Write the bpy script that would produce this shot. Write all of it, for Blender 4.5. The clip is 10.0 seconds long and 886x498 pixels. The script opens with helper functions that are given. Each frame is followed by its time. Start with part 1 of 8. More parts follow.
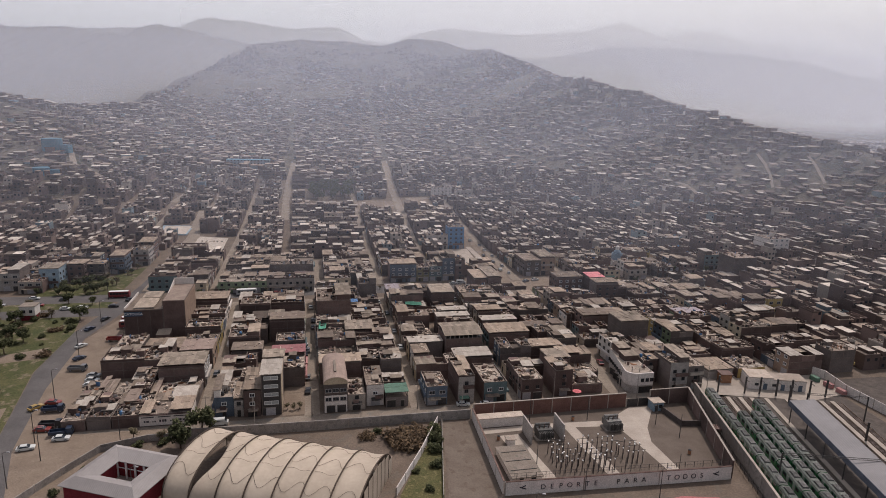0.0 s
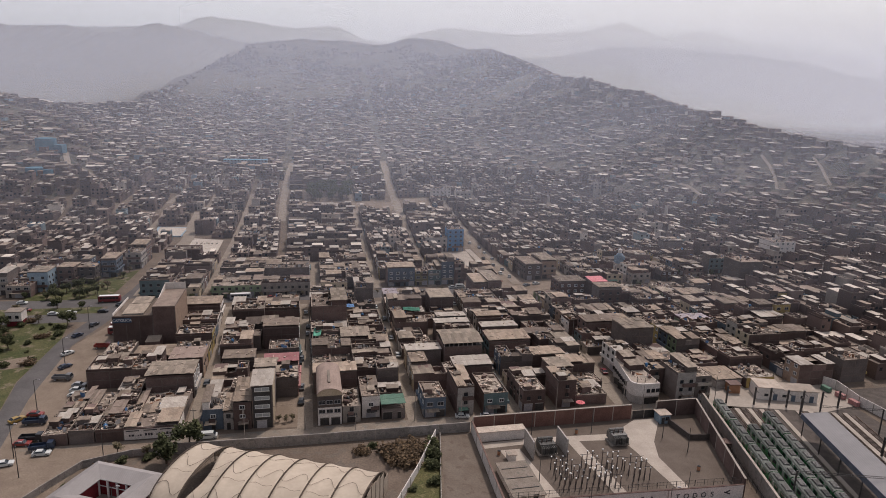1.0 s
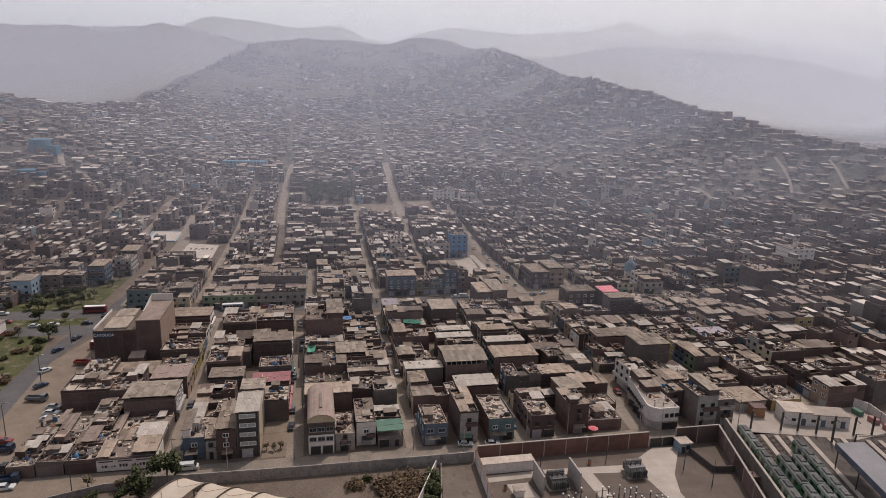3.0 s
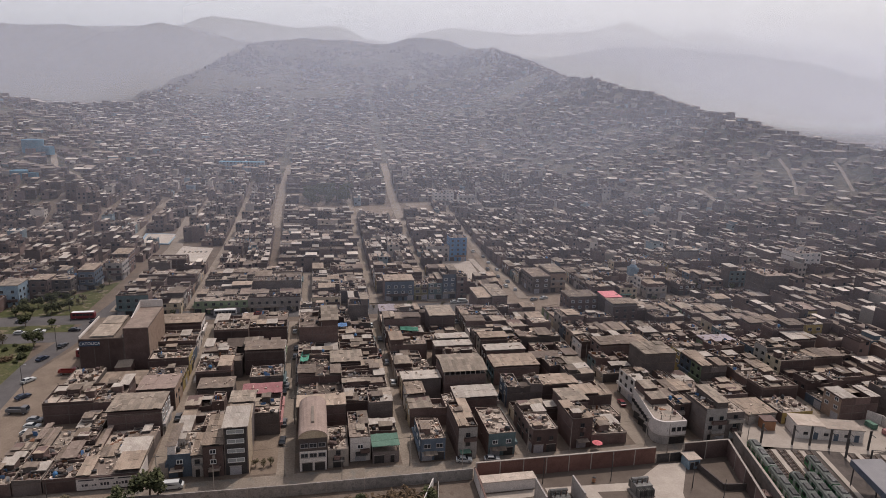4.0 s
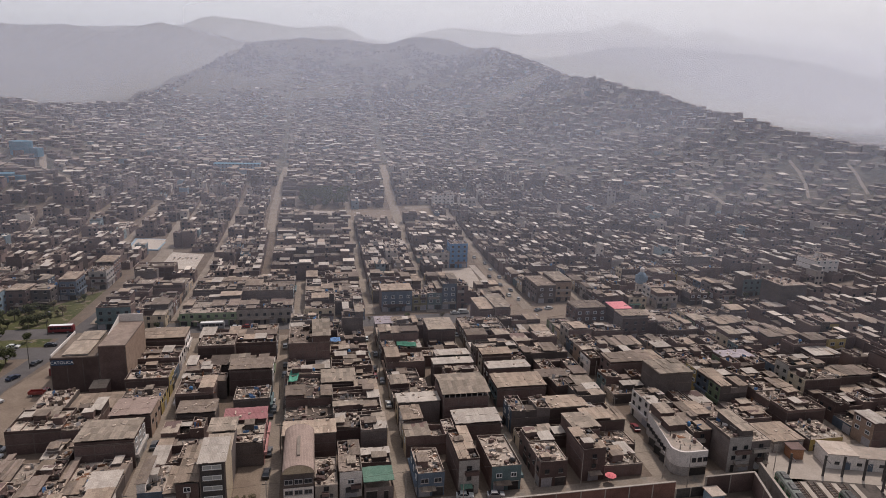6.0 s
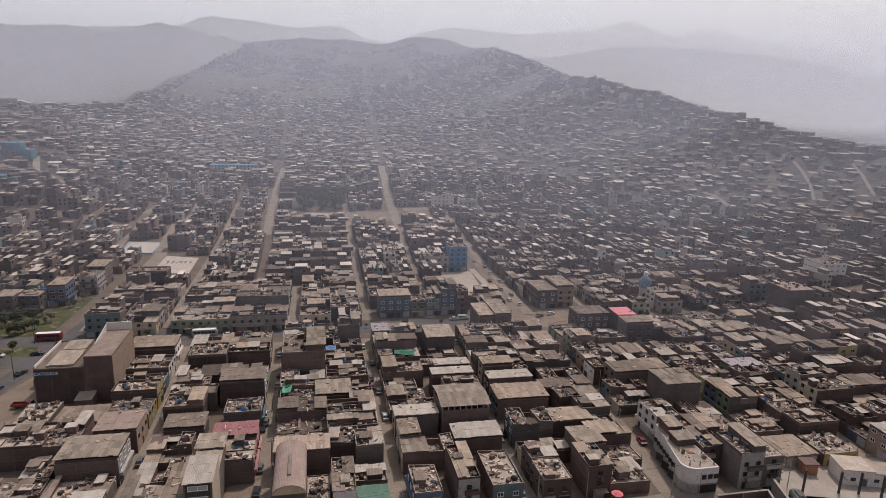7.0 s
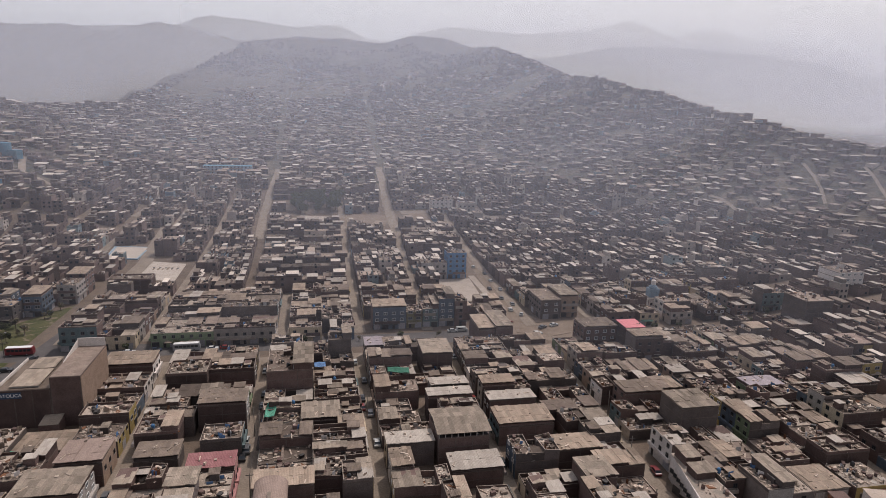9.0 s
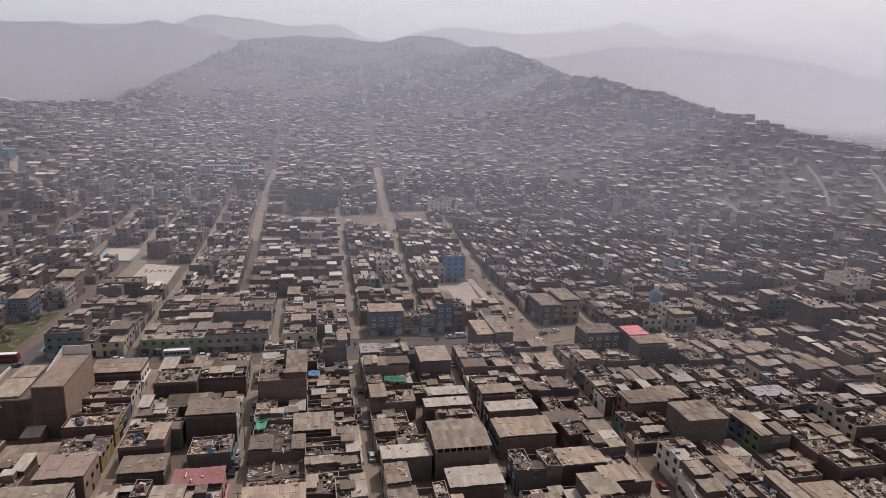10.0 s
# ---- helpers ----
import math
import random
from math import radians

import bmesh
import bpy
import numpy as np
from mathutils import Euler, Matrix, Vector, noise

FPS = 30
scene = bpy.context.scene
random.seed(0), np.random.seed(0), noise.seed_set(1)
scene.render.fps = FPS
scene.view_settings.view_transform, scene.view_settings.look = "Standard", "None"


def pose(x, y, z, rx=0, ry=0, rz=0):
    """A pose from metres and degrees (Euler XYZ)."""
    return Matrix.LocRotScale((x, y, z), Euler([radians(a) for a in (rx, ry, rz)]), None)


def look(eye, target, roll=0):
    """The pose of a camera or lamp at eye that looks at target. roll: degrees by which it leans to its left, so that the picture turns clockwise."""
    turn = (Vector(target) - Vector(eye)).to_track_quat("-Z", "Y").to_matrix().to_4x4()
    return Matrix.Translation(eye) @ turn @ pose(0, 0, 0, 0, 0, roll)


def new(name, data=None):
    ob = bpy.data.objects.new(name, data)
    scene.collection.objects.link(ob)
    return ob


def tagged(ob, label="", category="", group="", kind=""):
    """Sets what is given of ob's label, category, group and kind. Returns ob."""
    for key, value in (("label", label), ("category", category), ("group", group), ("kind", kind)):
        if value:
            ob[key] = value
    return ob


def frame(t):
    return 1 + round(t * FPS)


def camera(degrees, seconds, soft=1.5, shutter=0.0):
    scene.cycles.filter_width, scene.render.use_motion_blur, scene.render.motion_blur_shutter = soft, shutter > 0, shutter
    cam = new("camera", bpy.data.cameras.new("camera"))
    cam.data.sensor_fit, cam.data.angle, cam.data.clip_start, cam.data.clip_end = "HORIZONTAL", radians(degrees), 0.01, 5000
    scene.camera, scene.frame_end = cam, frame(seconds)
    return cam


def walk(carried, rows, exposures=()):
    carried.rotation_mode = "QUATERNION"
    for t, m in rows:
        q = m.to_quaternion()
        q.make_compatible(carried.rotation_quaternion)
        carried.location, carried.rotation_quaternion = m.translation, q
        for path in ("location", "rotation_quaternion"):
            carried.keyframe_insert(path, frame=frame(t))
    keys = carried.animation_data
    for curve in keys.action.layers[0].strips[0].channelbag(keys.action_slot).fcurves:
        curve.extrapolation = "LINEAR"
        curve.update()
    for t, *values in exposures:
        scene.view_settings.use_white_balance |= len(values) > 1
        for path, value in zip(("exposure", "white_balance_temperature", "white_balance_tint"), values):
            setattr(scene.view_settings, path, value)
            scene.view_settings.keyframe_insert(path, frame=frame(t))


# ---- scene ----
cam = camera(71.1, 10.0, 0.9)
PATH = [
    (0, (0.669, -5.207, 92.678), (0.615, -3.26, 92.221), 1.8),
    (0.5, (0.805, -1.353, 92.751), (0.751, 0.594, 92.293), 1.8),
    (1, (0.74, 2.46, 92.834), (0.687, 4.406, 92.376), 1.9),
    (1.5, (0.795, 6.234, 92.942), (0.744, 8.18, 92.484), 1.9),
    (2, (0.838, 9.944, 92.988), (0.78, 11.89, 92.53), 1.9),
    (2.5, (0.792, 13.735, 93.121), (0.726, 15.681, 92.662), 1.9),
    (4, (0.917, 25.197, 93.342), (0.853, 27.143, 92.884), 2.0),
    (4.5, (0.938, 29.031, 93.427), (0.875, 30.977, 92.969), 2.0),
    (5, (0.903, 32.822, 93.495), (0.835, 34.768, 93.036), 2.0),
    (5.5, (0.771, 36.735, 93.495), (0.704, 38.68, 93.037), 2.0),
    (7, (0.817, 47.967, 93.739), (0.751, 49.913, 93.281), 1.9),
    (7.5, (0.847, 51.776, 93.751), (0.782, 53.722, 93.294), 1.9),
    (8, (0.88, 55.561, 93.731), (0.815, 57.507, 93.273), 1.9),
    (8.5, (0.871, 59.35, 93.686), (0.808, 61.296, 93.228), 1.9),
    (9, (0.918, 63.127, 93.704), (0.854, 65.072, 93.246), 2.0),
    (9.5, (0.666, 66.768, 93.776), (0.605, 68.713, 93.318), 2.1),
    (10, (0.602, 70.077, 93.864), (0.543, 72.023, 93.405), 2.2),
]
walk(cam, [(t, look(eye, target, roll)) for t, eye, target, roll in PATH],
     [(0, -0.17, 6500, 15.5), (10, -0.17, 6500, 15.5)])

# ---- world, sun ----
SUN_DIR = Vector((0.28, 0.53, 1.0)).normalized()      # towards the sun
world = bpy.data.worlds.new("hazy_sky")
scene.world = world
world.use_nodes = True
wn, wl = world.node_tree.nodes, world.node_tree.links
sky = wn.new("ShaderNodeTexSky")
sky.sky_type, sky.sun_disc = "NISHITA", False
sky.sun_elevation = math.asin(SUN_DIR.z)
sky.sun_rotation = math.atan2(SUN_DIR.x, SUN_DIR.y)
sky.air_density, sky.dust_density, sky.ozone_density = 1.0, 2.5, 1.0
pale = wn.new("ShaderNodeHueSaturation")
pale.inputs["Saturation"].default_value = 0.32
wl.new(sky.outputs[0], pale.inputs["Color"])
wl.new(pale.outputs[0], wn["Background"].inputs["Color"])
wn["Background"].inputs["Strength"].default_value = 0.15
sun_data = bpy.data.lights.new("sun", "SUN")
sun_data.energy, sun_data.angle, sun_data.color = 2.5, radians(1.2), (1.0, 0.925, 0.835)
sun = new("sun", sun_data)
sun.matrix_world = look(SUN_DIR * 300, (0, 0, 0))

# ---- materials ----
def nodes_of(name):
    m = bpy.data.materials.new(name)
    m.use_nodes = True
    return m, m.node_tree.nodes, m.node_tree.links, m.node_tree.nodes["Principled BSDF"]


def surface(name, tones, size=3.0, rough=0.9, metal=0.0, bump=0.3, fine=0.25, vary="object", spread=0.35, ribs=0.0, spots=None, rib_axis="X", grit=0.2):
    """A worn surface: two tones blotched at the given size in metres, fine grain, a brightness of its own for each piece, relief,
    and, where wanted, ribs of a sheet (metres apart) and spots of a third tone."""
    m, n, l, bsdf = nodes_of(name)
    tones = [(0.895 * a, 0.845 * b, 0.83 * c) for a, b, c in tones]      # dust dulls everything
    geo = n.new("ShaderNodeNewGeometry")
    big = n.new("ShaderNodeTexNoise")
    big.inputs["Scale"].default_value, big.inputs["Detail"].default_value = 1.0 / size, 4.0
    big.inputs["Roughness"].default_value = 0.65
    l.new(geo.outputs["Position"], big.inputs["Vector"])
    ramp = n.new("ShaderNodeValToRGB")
    ramp.color_ramp.elements[0].position, ramp.color_ramp.elements[1].position = 0.35, 0.65
    ramp.color_ramp.elements[0].color, ramp.color_ramp.elements[1].color = (*tones[0], 1), (*tones[1], 1)
    l.new(big.outputs["Fac"], ramp.inputs["Fac"])
    colour = ramp.outputs["Color"]
    grain = n.new("ShaderNodeTexNoise")
    grain.inputs["Scale"].default_value, grain.inputs["Detail"].default_value = 1.0 / fine, 3.0
    l.new(geo.outputs["Position"], grain.inputs["Vector"])
    if spots:
        blot = n.new("ShaderNodeTexNoise")
        blot.inputs["Scale"].default_value, blot.inputs["Detail"].default_value = 2.3 / size, 5.0
        l.new(geo.outputs["Position"], blot.inputs["Vector"])
        edge = n.new("ShaderNodeMapRange")
        edge.inputs["From Min"].default_value, edge.inputs["From Max"].default_value = 0.55, 0.63
        l.new(blot.outputs["Fac"], edge.inputs["Value"])
        mix = n.new("ShaderNodeMix")
        mix.data_type = "RGBA"
        l.new(edge.outputs[0], mix.inputs["Factor"])
        l.new(colour, mix.inputs["A"])
        mix.inputs["B"].default_value = (*spots, 1)
        colour = mix.outputs["Result"]
    # brightness: grain and the piece's own
    if vary == "sheet":
        # each sheet laid on a roof has a tone of its own
        here = n.new("ShaderNodeTexCoord")
        snap = n.new("ShaderNodeVectorMath")
        snap.operation = "SNAP"
        snap.inputs[1].default_value = (1.15, 3.2, 50.0)
        white = n.new("ShaderNodeTexWhiteNoise")
        white.noise_dimensions = "4D"
        l.new(here.outputs["Object"], snap.inputs[0])
        l.new(snap.outputs[0], white.inputs["Vector"])
        l.new(n.new("ShaderNodeObjectInfo").outputs["Random"], white.inputs["W"])
        both = n.new("ShaderNodeMath")
        both.operation = "MULTIPLY_ADD"
        both.inputs[1].default_value, both.inputs[2].default_value = 0.45, 0.0
        l.new(white.outputs["Value"], both.inputs[0])
        total = n.new("ShaderNodeMath")
        total.operation = "MULTIPLY_ADD"
        total.inputs[1].default_value = 0.55
        l.new(n.new("ShaderNodeObjectInfo").outputs["Random"], total.inputs[0])
        l.new(both.outputs[0], total.inputs[2])
        rnd = total.outputs[0]
    elif vary == "object":
        rnd = n.new("ShaderNodeObjectInfo").outputs["Random"]
    else:
        rnd = geo.outputs["Random Per Island"]
    own = n.new("ShaderNodeMapRange")
    own.inputs["To Min"].default_value, own.inputs["To Max"].default_value = 1 - spread, 1 + spread
    l.new(rnd, own.inputs["Value"])
    gm = n.new("ShaderNodeMapRange")
    gm.inputs["From Min"].default_value, gm.inputs["From Max"].default_value = 0.3, 0.7
    gm.inputs["To Min"].default_value, gm.inputs["To Max"].default_value = 1 - grit, 1 + grit
    l.new(grain.outputs["Fac"], gm.inputs["Value"])
    mul = n.new("ShaderNodeMath")
    mul.operation = "MULTIPLY"
    l.new(own.outputs[0], mul.inputs[0])
    l.new(gm.outputs[0], mul.inputs[1])
    hsv = n.new("ShaderNodeHueSaturation")
    l.new(colour, hsv.inputs["Color"])
    l.new(mul.outputs[0], hsv.inputs["Value"])
    l.new(hsv.outputs[0], bsdf.inputs["Base Color"])
    bsdf.inputs["Roughness"].default_value, bsdf.inputs["Metallic"].default_value = rough, metal
    bsdf.inputs["Specular IOR Level"].default_value = 0.25
    height = grain.outputs["Fac"]
    if ribs:
        wave = n.new("ShaderNodeTexWave")
        wave.bands_direction = rib_axis
        wave.inputs["Scale"].default_value = 0.314 / ribs
        coord = n.new("ShaderNodeTexCoord")
        l.new(coord.outputs["Object"], wave.inputs["Vector"])
        height = wave.outputs["Fac"]
    if bump:
        b = n.new("ShaderNodeBump")
        b.inputs["Strength"].default_value, b.inputs["Distance"].default_value = bump, 0.06
        l.new(height, b.inputs["Height"])
        l.new(b.outputs[0], bsdf.inputs["Normal"])
    return m


def plain(name, colour, rough=0.5, metal=0.0, spec=0.5):
    m, n, l, bsdf = nodes_of(name)
    bsdf.inputs["Base Color"].default_value = (*colour, 1)
    bsdf.inputs["Roughness"].default_value, bsdf.inputs["Metallic"].default_value = rough, metal
    bsdf.inputs["Specular IOR Level"].default_value = spec
    return m


M = {}
M["brick"] = surface("brick", ((0.108, 0.075, 0.067), (0.152, 0.109, 0.097)), 4.0, spread=0.42)
M["brick_grey"] = surface("brick_grey", ((0.108, 0.092, 0.086), (0.150, 0.130, 0.120)), 4.0, spread=0.4)
M["concrete"] = surface("concrete", ((0.27, 0.245, 0.215), (0.36, 0.33, 0.29)), 2.5, spread=0.2)
M["roof"] = surface("roof", ((0.156, 0.124, 0.103), (0.225, 0.183, 0.152)), 3.0, spots=(0.195, 0.155, 0.126), spread=0.52)
M["roof_pale"] = surface("roof_pale", ((0.29, 0.247, 0.205), (0.385, 0.335, 0.283)), 3.0, spread=0.42, spots=(0.235, 0.205, 0.17))
M["sheet"] = surface("sheet", ((0.262, 0.222, 0.178), (0.325, 0.280, 0.227)), 3.5, ribs=0.35, bump=0.4, spots=(0.232, 0.192, 0.152), spread=0.52, vary="sheet")
M["sheet_tan"] = surface("sheet_tan", ((0.279, 0.223, 0.173), (0.337, 0.275, 0.216)), 3.0, ribs=0.35, bump=0.4, spots=(0.26, 0.21, 0.16), spread=0.48, vary="sheet")
M["sheet_brown"] = surface("sheet_brown", ((0.161, 0.132, 0.108), (0.225, 0.187, 0.154)), 2.5, ribs=0.35, bump=0.4, spots=(0.19, 0.145, 0.108), spread=0.36, vary="sheet")
M["sheet_white"] = surface("sheet_white", ((0.38, 0.345, 0.30), (0.45, 0.42, 0.37)), 2.5, ribs=0.35, bump=0.4, spread=0.25, vary="sheet")
M["sheet_red"] = surface("sheet_red", ((0.29, 0.13, 0.135), (0.35, 0.175, 0.175)), 3.0, ribs=0.35, bump=0.6, spread=0.12, vary="sheet")
M["sheet_pool"] = surface("sheet_pool", ((0.10, 0.24, 0.33), (0.15, 0.31, 0.40)), 3.0, ribs=0.35, bump=0.4, spread=0.2, vary="sheet")
M["sheet_pink"] = surface("sheet_pink", ((0.62, 0.22, 0.24), (0.70, 0.28, 0.30)), 3.0, ribs=0.35, bump=0.4, spread=0.1, vary="sheet")
M["sheet_salmon"] = surface("sheet_salmon", ((0.275, 0.215, 0.182), (0.33, 0.262, 0.225)), 3.0, ribs=0.35, bump=0.4, spread=0.12, vary="sheet")
M["sheet_lilac"] = surface("sheet_lilac", ((0.30, 0.27, 0.29), (0.37, 0.34, 0.36)), 3.0, ribs=0.35, bump=0.4, spread=0.12, vary="sheet")
M["sheet_green"] = surface("sheet_green", ((0.085, 0.165, 0.125), (0.12, 0.21, 0.16)), 2.0, bump=0.3, spread=0.15)
M["plaster_white"] = surface("plaster_white", ((0.60, 0.57, 0.53), (0.70, 0.67, 0.63)), 2.0, spread=0.1)
M["plaster_cream"] = surface("plaster_cream", ((0.46, 0.39, 0.28), (0.55, 0.47, 0.35)), 2.0, spread=0.15)
M["plaster_grey"] = surface("plaster_grey", ((0.30, 0.285, 0.265), (0.40, 0.38, 0.35)), 2.0, spread=0.2)
M["plaster_blue"] = surface("plaster_blue", ((0.085, 0.11, 0.14), (0.115, 0.15, 0.19)), 2.0, spread=0.25)
M["plaster_teal"] = surface("plaster_teal", ((0.105, 0.155, 0.16), (0.14, 0.195, 0.20)), 2.0, spread=0.2)
M["plaster_yellow"] = surface("plaster_yellow", ((0.33, 0.26, 0.10), (0.40, 0.32, 0.14)), 2.0, spread=0.15)
M["plaster_olive"] = surface("plaster_olive", ((0.15, 0.135, 0.07), (0.20, 0.18, 0.10)), 2.0, spread=0.1)
M["plaster_green"] = surface("plaster_green", ((0.15, 0.20, 0.12), (0.20, 0.25, 0.16)), 2.0, spread=0.2)
M["plaster_orange"] = surface("plaster_orange", ((0.33, 0.17, 0.10), (0.40, 0.22, 0.13)), 2.0, spread=0.15)
M["plaster_pink"] = surface("plaster_pink", ((0.38, 0.20, 0.19), (0.46, 0.26, 0.25)), 2.0, spread=0.15)
M["ground"] = surface("ground", ((0.121, 0.095, 0.074), (0.175, 0.140, 0.110)), 9.0, fine=0.5, spots=(0.125, 0.100, 0.080), spread=0.0)
M["dirt"] = surface("dirt", ((0.181, 0.144, 0.110), (0.240, 0.196, 0.153)), 7.0, fine=0.4, spread=0.0)
M["hill"] = surface("hill", ((0.045, 0.041, 0.033), (0.150, 0.128, 0.100)), 22.0, fine=3.0, spots=(0.040, 0.040, 0.030), spread=0.0, grit=0.4)
M["asphalt"] = surface("asphalt", ((0.090, 0.086, 0.086), (0.124, 0.119, 0.117)), 8.0, fine=0.3, spread=0.0)
M["pavement"] = surface("pavement", ((0.35, 0.312, 0.268), (0.43, 0.388, 0.334)), 5.0, fine=0.4, spread=0.08, grit=0.09)
M["grass"] = surface("grass", ((0.070, 0.078, 0.028), (0.115, 0.105, 0.045)), 3.0, fine=0.4, spots=(0.135, 0.115, 0.055), spread=0.0, grit=0.35)
M["leaf"] = surface("leaf", ((0.045, 0.055, 0.025), (0.085, 0.092, 0.042)), 1.5, vary="island", spread=0.45)
M["leaf_dry"] = surface("leaf_dry", ((0.085, 0.062, 0.042), (0.165, 0.115, 0.065)), 1.5, vary="island", spread=0.4)
M["bark"] = surface("bark", ((0.10, 0.075, 0.055), (0.15, 0.115, 0.085)), 0.6)
M["glass"] = plain("window_glass", (0.02, 0.024, 0.03), 0.12)
M["glass_pale"] = plain("curtained_glass", (0.30, 0.31, 0.30), 0.25)
M["dark"] = surface("dark_steel", ((0.035, 0.033, 0.033), (0.055, 0.052, 0.05)), 1.0, rough=0.6)
M["steel"] = surface("steel", ((0.30, 0.30, 0.31), (0.38, 0.38, 0.39)), 1.5, rough=0.5, spread=0.1)
M["white"] = plain("white_paint", (0.72, 0.71, 0.69), 0.45)
M["tank_black"] = plain("black_plastic", (0.02, 0.02, 0.022), 0.45)
M["tank_blue"] = plain("blue_plastic", (0.05, 0.16, 0.32), 0.45)
M["rubble"] = surface("rubble", ((0.30, 0.24, 0.19), (0.54, 0.475, 0.40)), 1.0, vary="island", spread=0.55)
M["cloth_white"] = surface("cloth_white", ((0.55, 0.54, 0.53), (0.65, 0.64, 0.62)), 1.0, bump=0.1)
M["cloth_blue"] = surface("cloth_blue", ((0.07, 0.15, 0.30), (0.12, 0.22, 0.38)), 1.0, bump=0.1)
M["cloth_red"] = surface("cloth_red", ((0.32, 0.05, 0.06), (0.42, 0.09, 0.08)), 1.0, bump=0.1)
M["cloth_green"] = surface("cloth_green", ((0.06, 0.22, 0.15), (0.10, 0.30, 0.22)), 1.0, bump=0.1)
M["rust"] = surface("rust", ((0.15, 0.07, 0.04), (0.22, 0.115, 0.065)), 0.8)
M["street"] = surface("street", ((0.195, 0.168, 0.136), (0.262, 0.228, 0.187)), 6.0, fine=0.4, spots=(0.17, 0.152, 0.13), spread=0.0)
M["lane"] = surface("lane", ((0.219, 0.186, 0.149), (0.279, 0.242, 0.197)), 6.0, fine=0.5, spread=0.0)
M["court"] = surface("court", ((0.42, 0.38, 0.33), (0.50, 0.46, 0.40)), 5.0, fine=0.5, spread=0.05)
M["court_red"] = surface("court_red", ((0.38, 0.13, 0.135), (0.44, 0.17, 0.17)), 4.0, fine=0.5, spread=0.0)
M["park"] = surface("park", ((0.050, 0.062, 0.020), (0.100, 0.098, 0.042)), 9.0, fine=0.6, spots=(0.150, 0.120, 0.080), spread=0.0, grit=0.4)
M["yard"] = surface("yard", ((0.140, 0.113, 0.091), (0.172, 0.144, 0.117)), 6.0, fine=0.4, spots=(0.115, 0.085, 0.066), spread=0.0, grit=0.12)
M["gravel"] = surface("gravel", ((0.108, 0.087, 0.071), (0.140, 0.115, 0.094)), 5.0, fine=0.25, spread=0.0, grit=0.14)
M["ballast"] = surface("ballast", ((0.065, 0.056, 0.05), (0.115, 0.098, 0.085)), 3.0, fine=0.25, spread=0.0)
M["wall_grey"] = surface("wall_grey", ((0.25, 0.235, 0.215), (0.34, 0.32, 0.295)), 2.5, spots=(0.19, 0.175, 0.155), spread=0.12)
M["brick_red"] = surface("brick_red", ((0.15, 0.080, 0.065), (0.20, 0.112, 0.09)), 3.0, spread=0.12)
M["coping_brown"] = surface("coping_brown", ((0.10, 0.065, 0.055), (0.14, 0.095, 0.08)), 2.0)
M["frame_concrete"] = surface("frame_concrete", ((0.115, 0.092, 0.082), (0.165, 0.137, 0.122)), 2.5, spread=0.3)
M["paint_sky"] = surface("paint_sky", ((0.06, 0.17, 0.33), (0.09, 0.23, 0.41)), 2.0, spread=0.1)
# on the college's side it stands in for sunlit brick
M["plaster_tan"] = surface("plaster_tan", ((0.27, 0.20, 0.15), (0.34, 0.255, 0.195)), 2.0, spread=0.1)
M["plaster_sky"] = surface("plaster_sky", ((0.20, 0.29, 0.36), (0.28, 0.37, 0.43)), 2.0, spread=0.12)
M["plaster_pale_pink"] = surface("plaster_pale_pink", ((0.36, 0.27, 0.26), (0.45, 0.35, 0.33)), 2.0, spread=0.12)
M["ink"] = plain("painted_letters", (0.035, 0.03, 0.035), 0.7)
M["steel_dark"] = surface("steel_dark", ((0.055, 0.052, 0.05), (0.085, 0.08, 0.076)), 1.0, rough=0.6)
# the crowd of far houses
M["far_wall"] = surface("far_wall", ((0.100, 0.073, 0.066), (0.152, 0.114, 0.102)), 25.0, vary="island", spread=0.45)
M["far_plaster"] = surface("far_plaster", ((0.27, 0.24, 0.21), (0.46, 0.42, 0.37)), 30.0, vary="island", spread=0.45)
M["far_colour"] = surface("far_colour", ((0.12, 0.17, 0.22), (0.22, 0.28, 0.28)), 30.0, vary="island", spread=0.4)
M["far_roof"] = surface("far_roof", ((0.191, 0.155, 0.126), (0.279, 0.232, 0.189)), 6.0, vary="island", spread=0.62, spots=(0.22, 0.18, 0.145))
M["far_sheet"] = surface("far_sheet", ((0.40, 0.36, 0.31), (0.54, 0.50, 0.44)), 18.0, vary="island", spread=0.5)

M["sign_navy"] = plain("sign_navy", (0.02, 0.045, 0.09), 0.5)
M["slate_wall"] = surface("slate_wall", ((0.05, 0.048, 0.048), (0.075, 0.072, 0.07)), 3.0)
M["transformer_grey"] = surface("transformer_grey", ((0.11, 0.11, 0.105), (0.17, 0.17, 0.16)), 1.0, rough=0.6)
M["insulator"] = surface("insulator", ((0.10, 0.07, 0.06), (0.16, 0.12, 0.10)), 0.4, rough=0.4)
M["rail_steel"] = surface("rail_steel", ((0.16, 0.11, 0.085), (0.24, 0.18, 0.14)), 1.0, rough=0.5, metal=0.4)
M["train_green"] = surface("train_green", ((0.03, 0.16, 0.06), (0.05, 0.21, 0.085)), 2.0, rough=0.5, spread=0.1, bump=0)
M["train_roof"] = surface("train_roof", ((0.095, 0.110, 0.098), (0.150, 0.165, 0.150)), 1.5, rough=0.7, spread=0.25)
M["train_pale"] = surface("train_pale", ((0.28, 0.33, 0.29), (0.36, 0.40, 0.36)), 1.5, rough=0.6, spread=0.1, bump=0)
M["train_unit"] = surface("train_unit", ((0.035, 0.035, 0.035), (0.13, 0.13, 0.125)), 0.6, rough=0.7, spread=0.5)
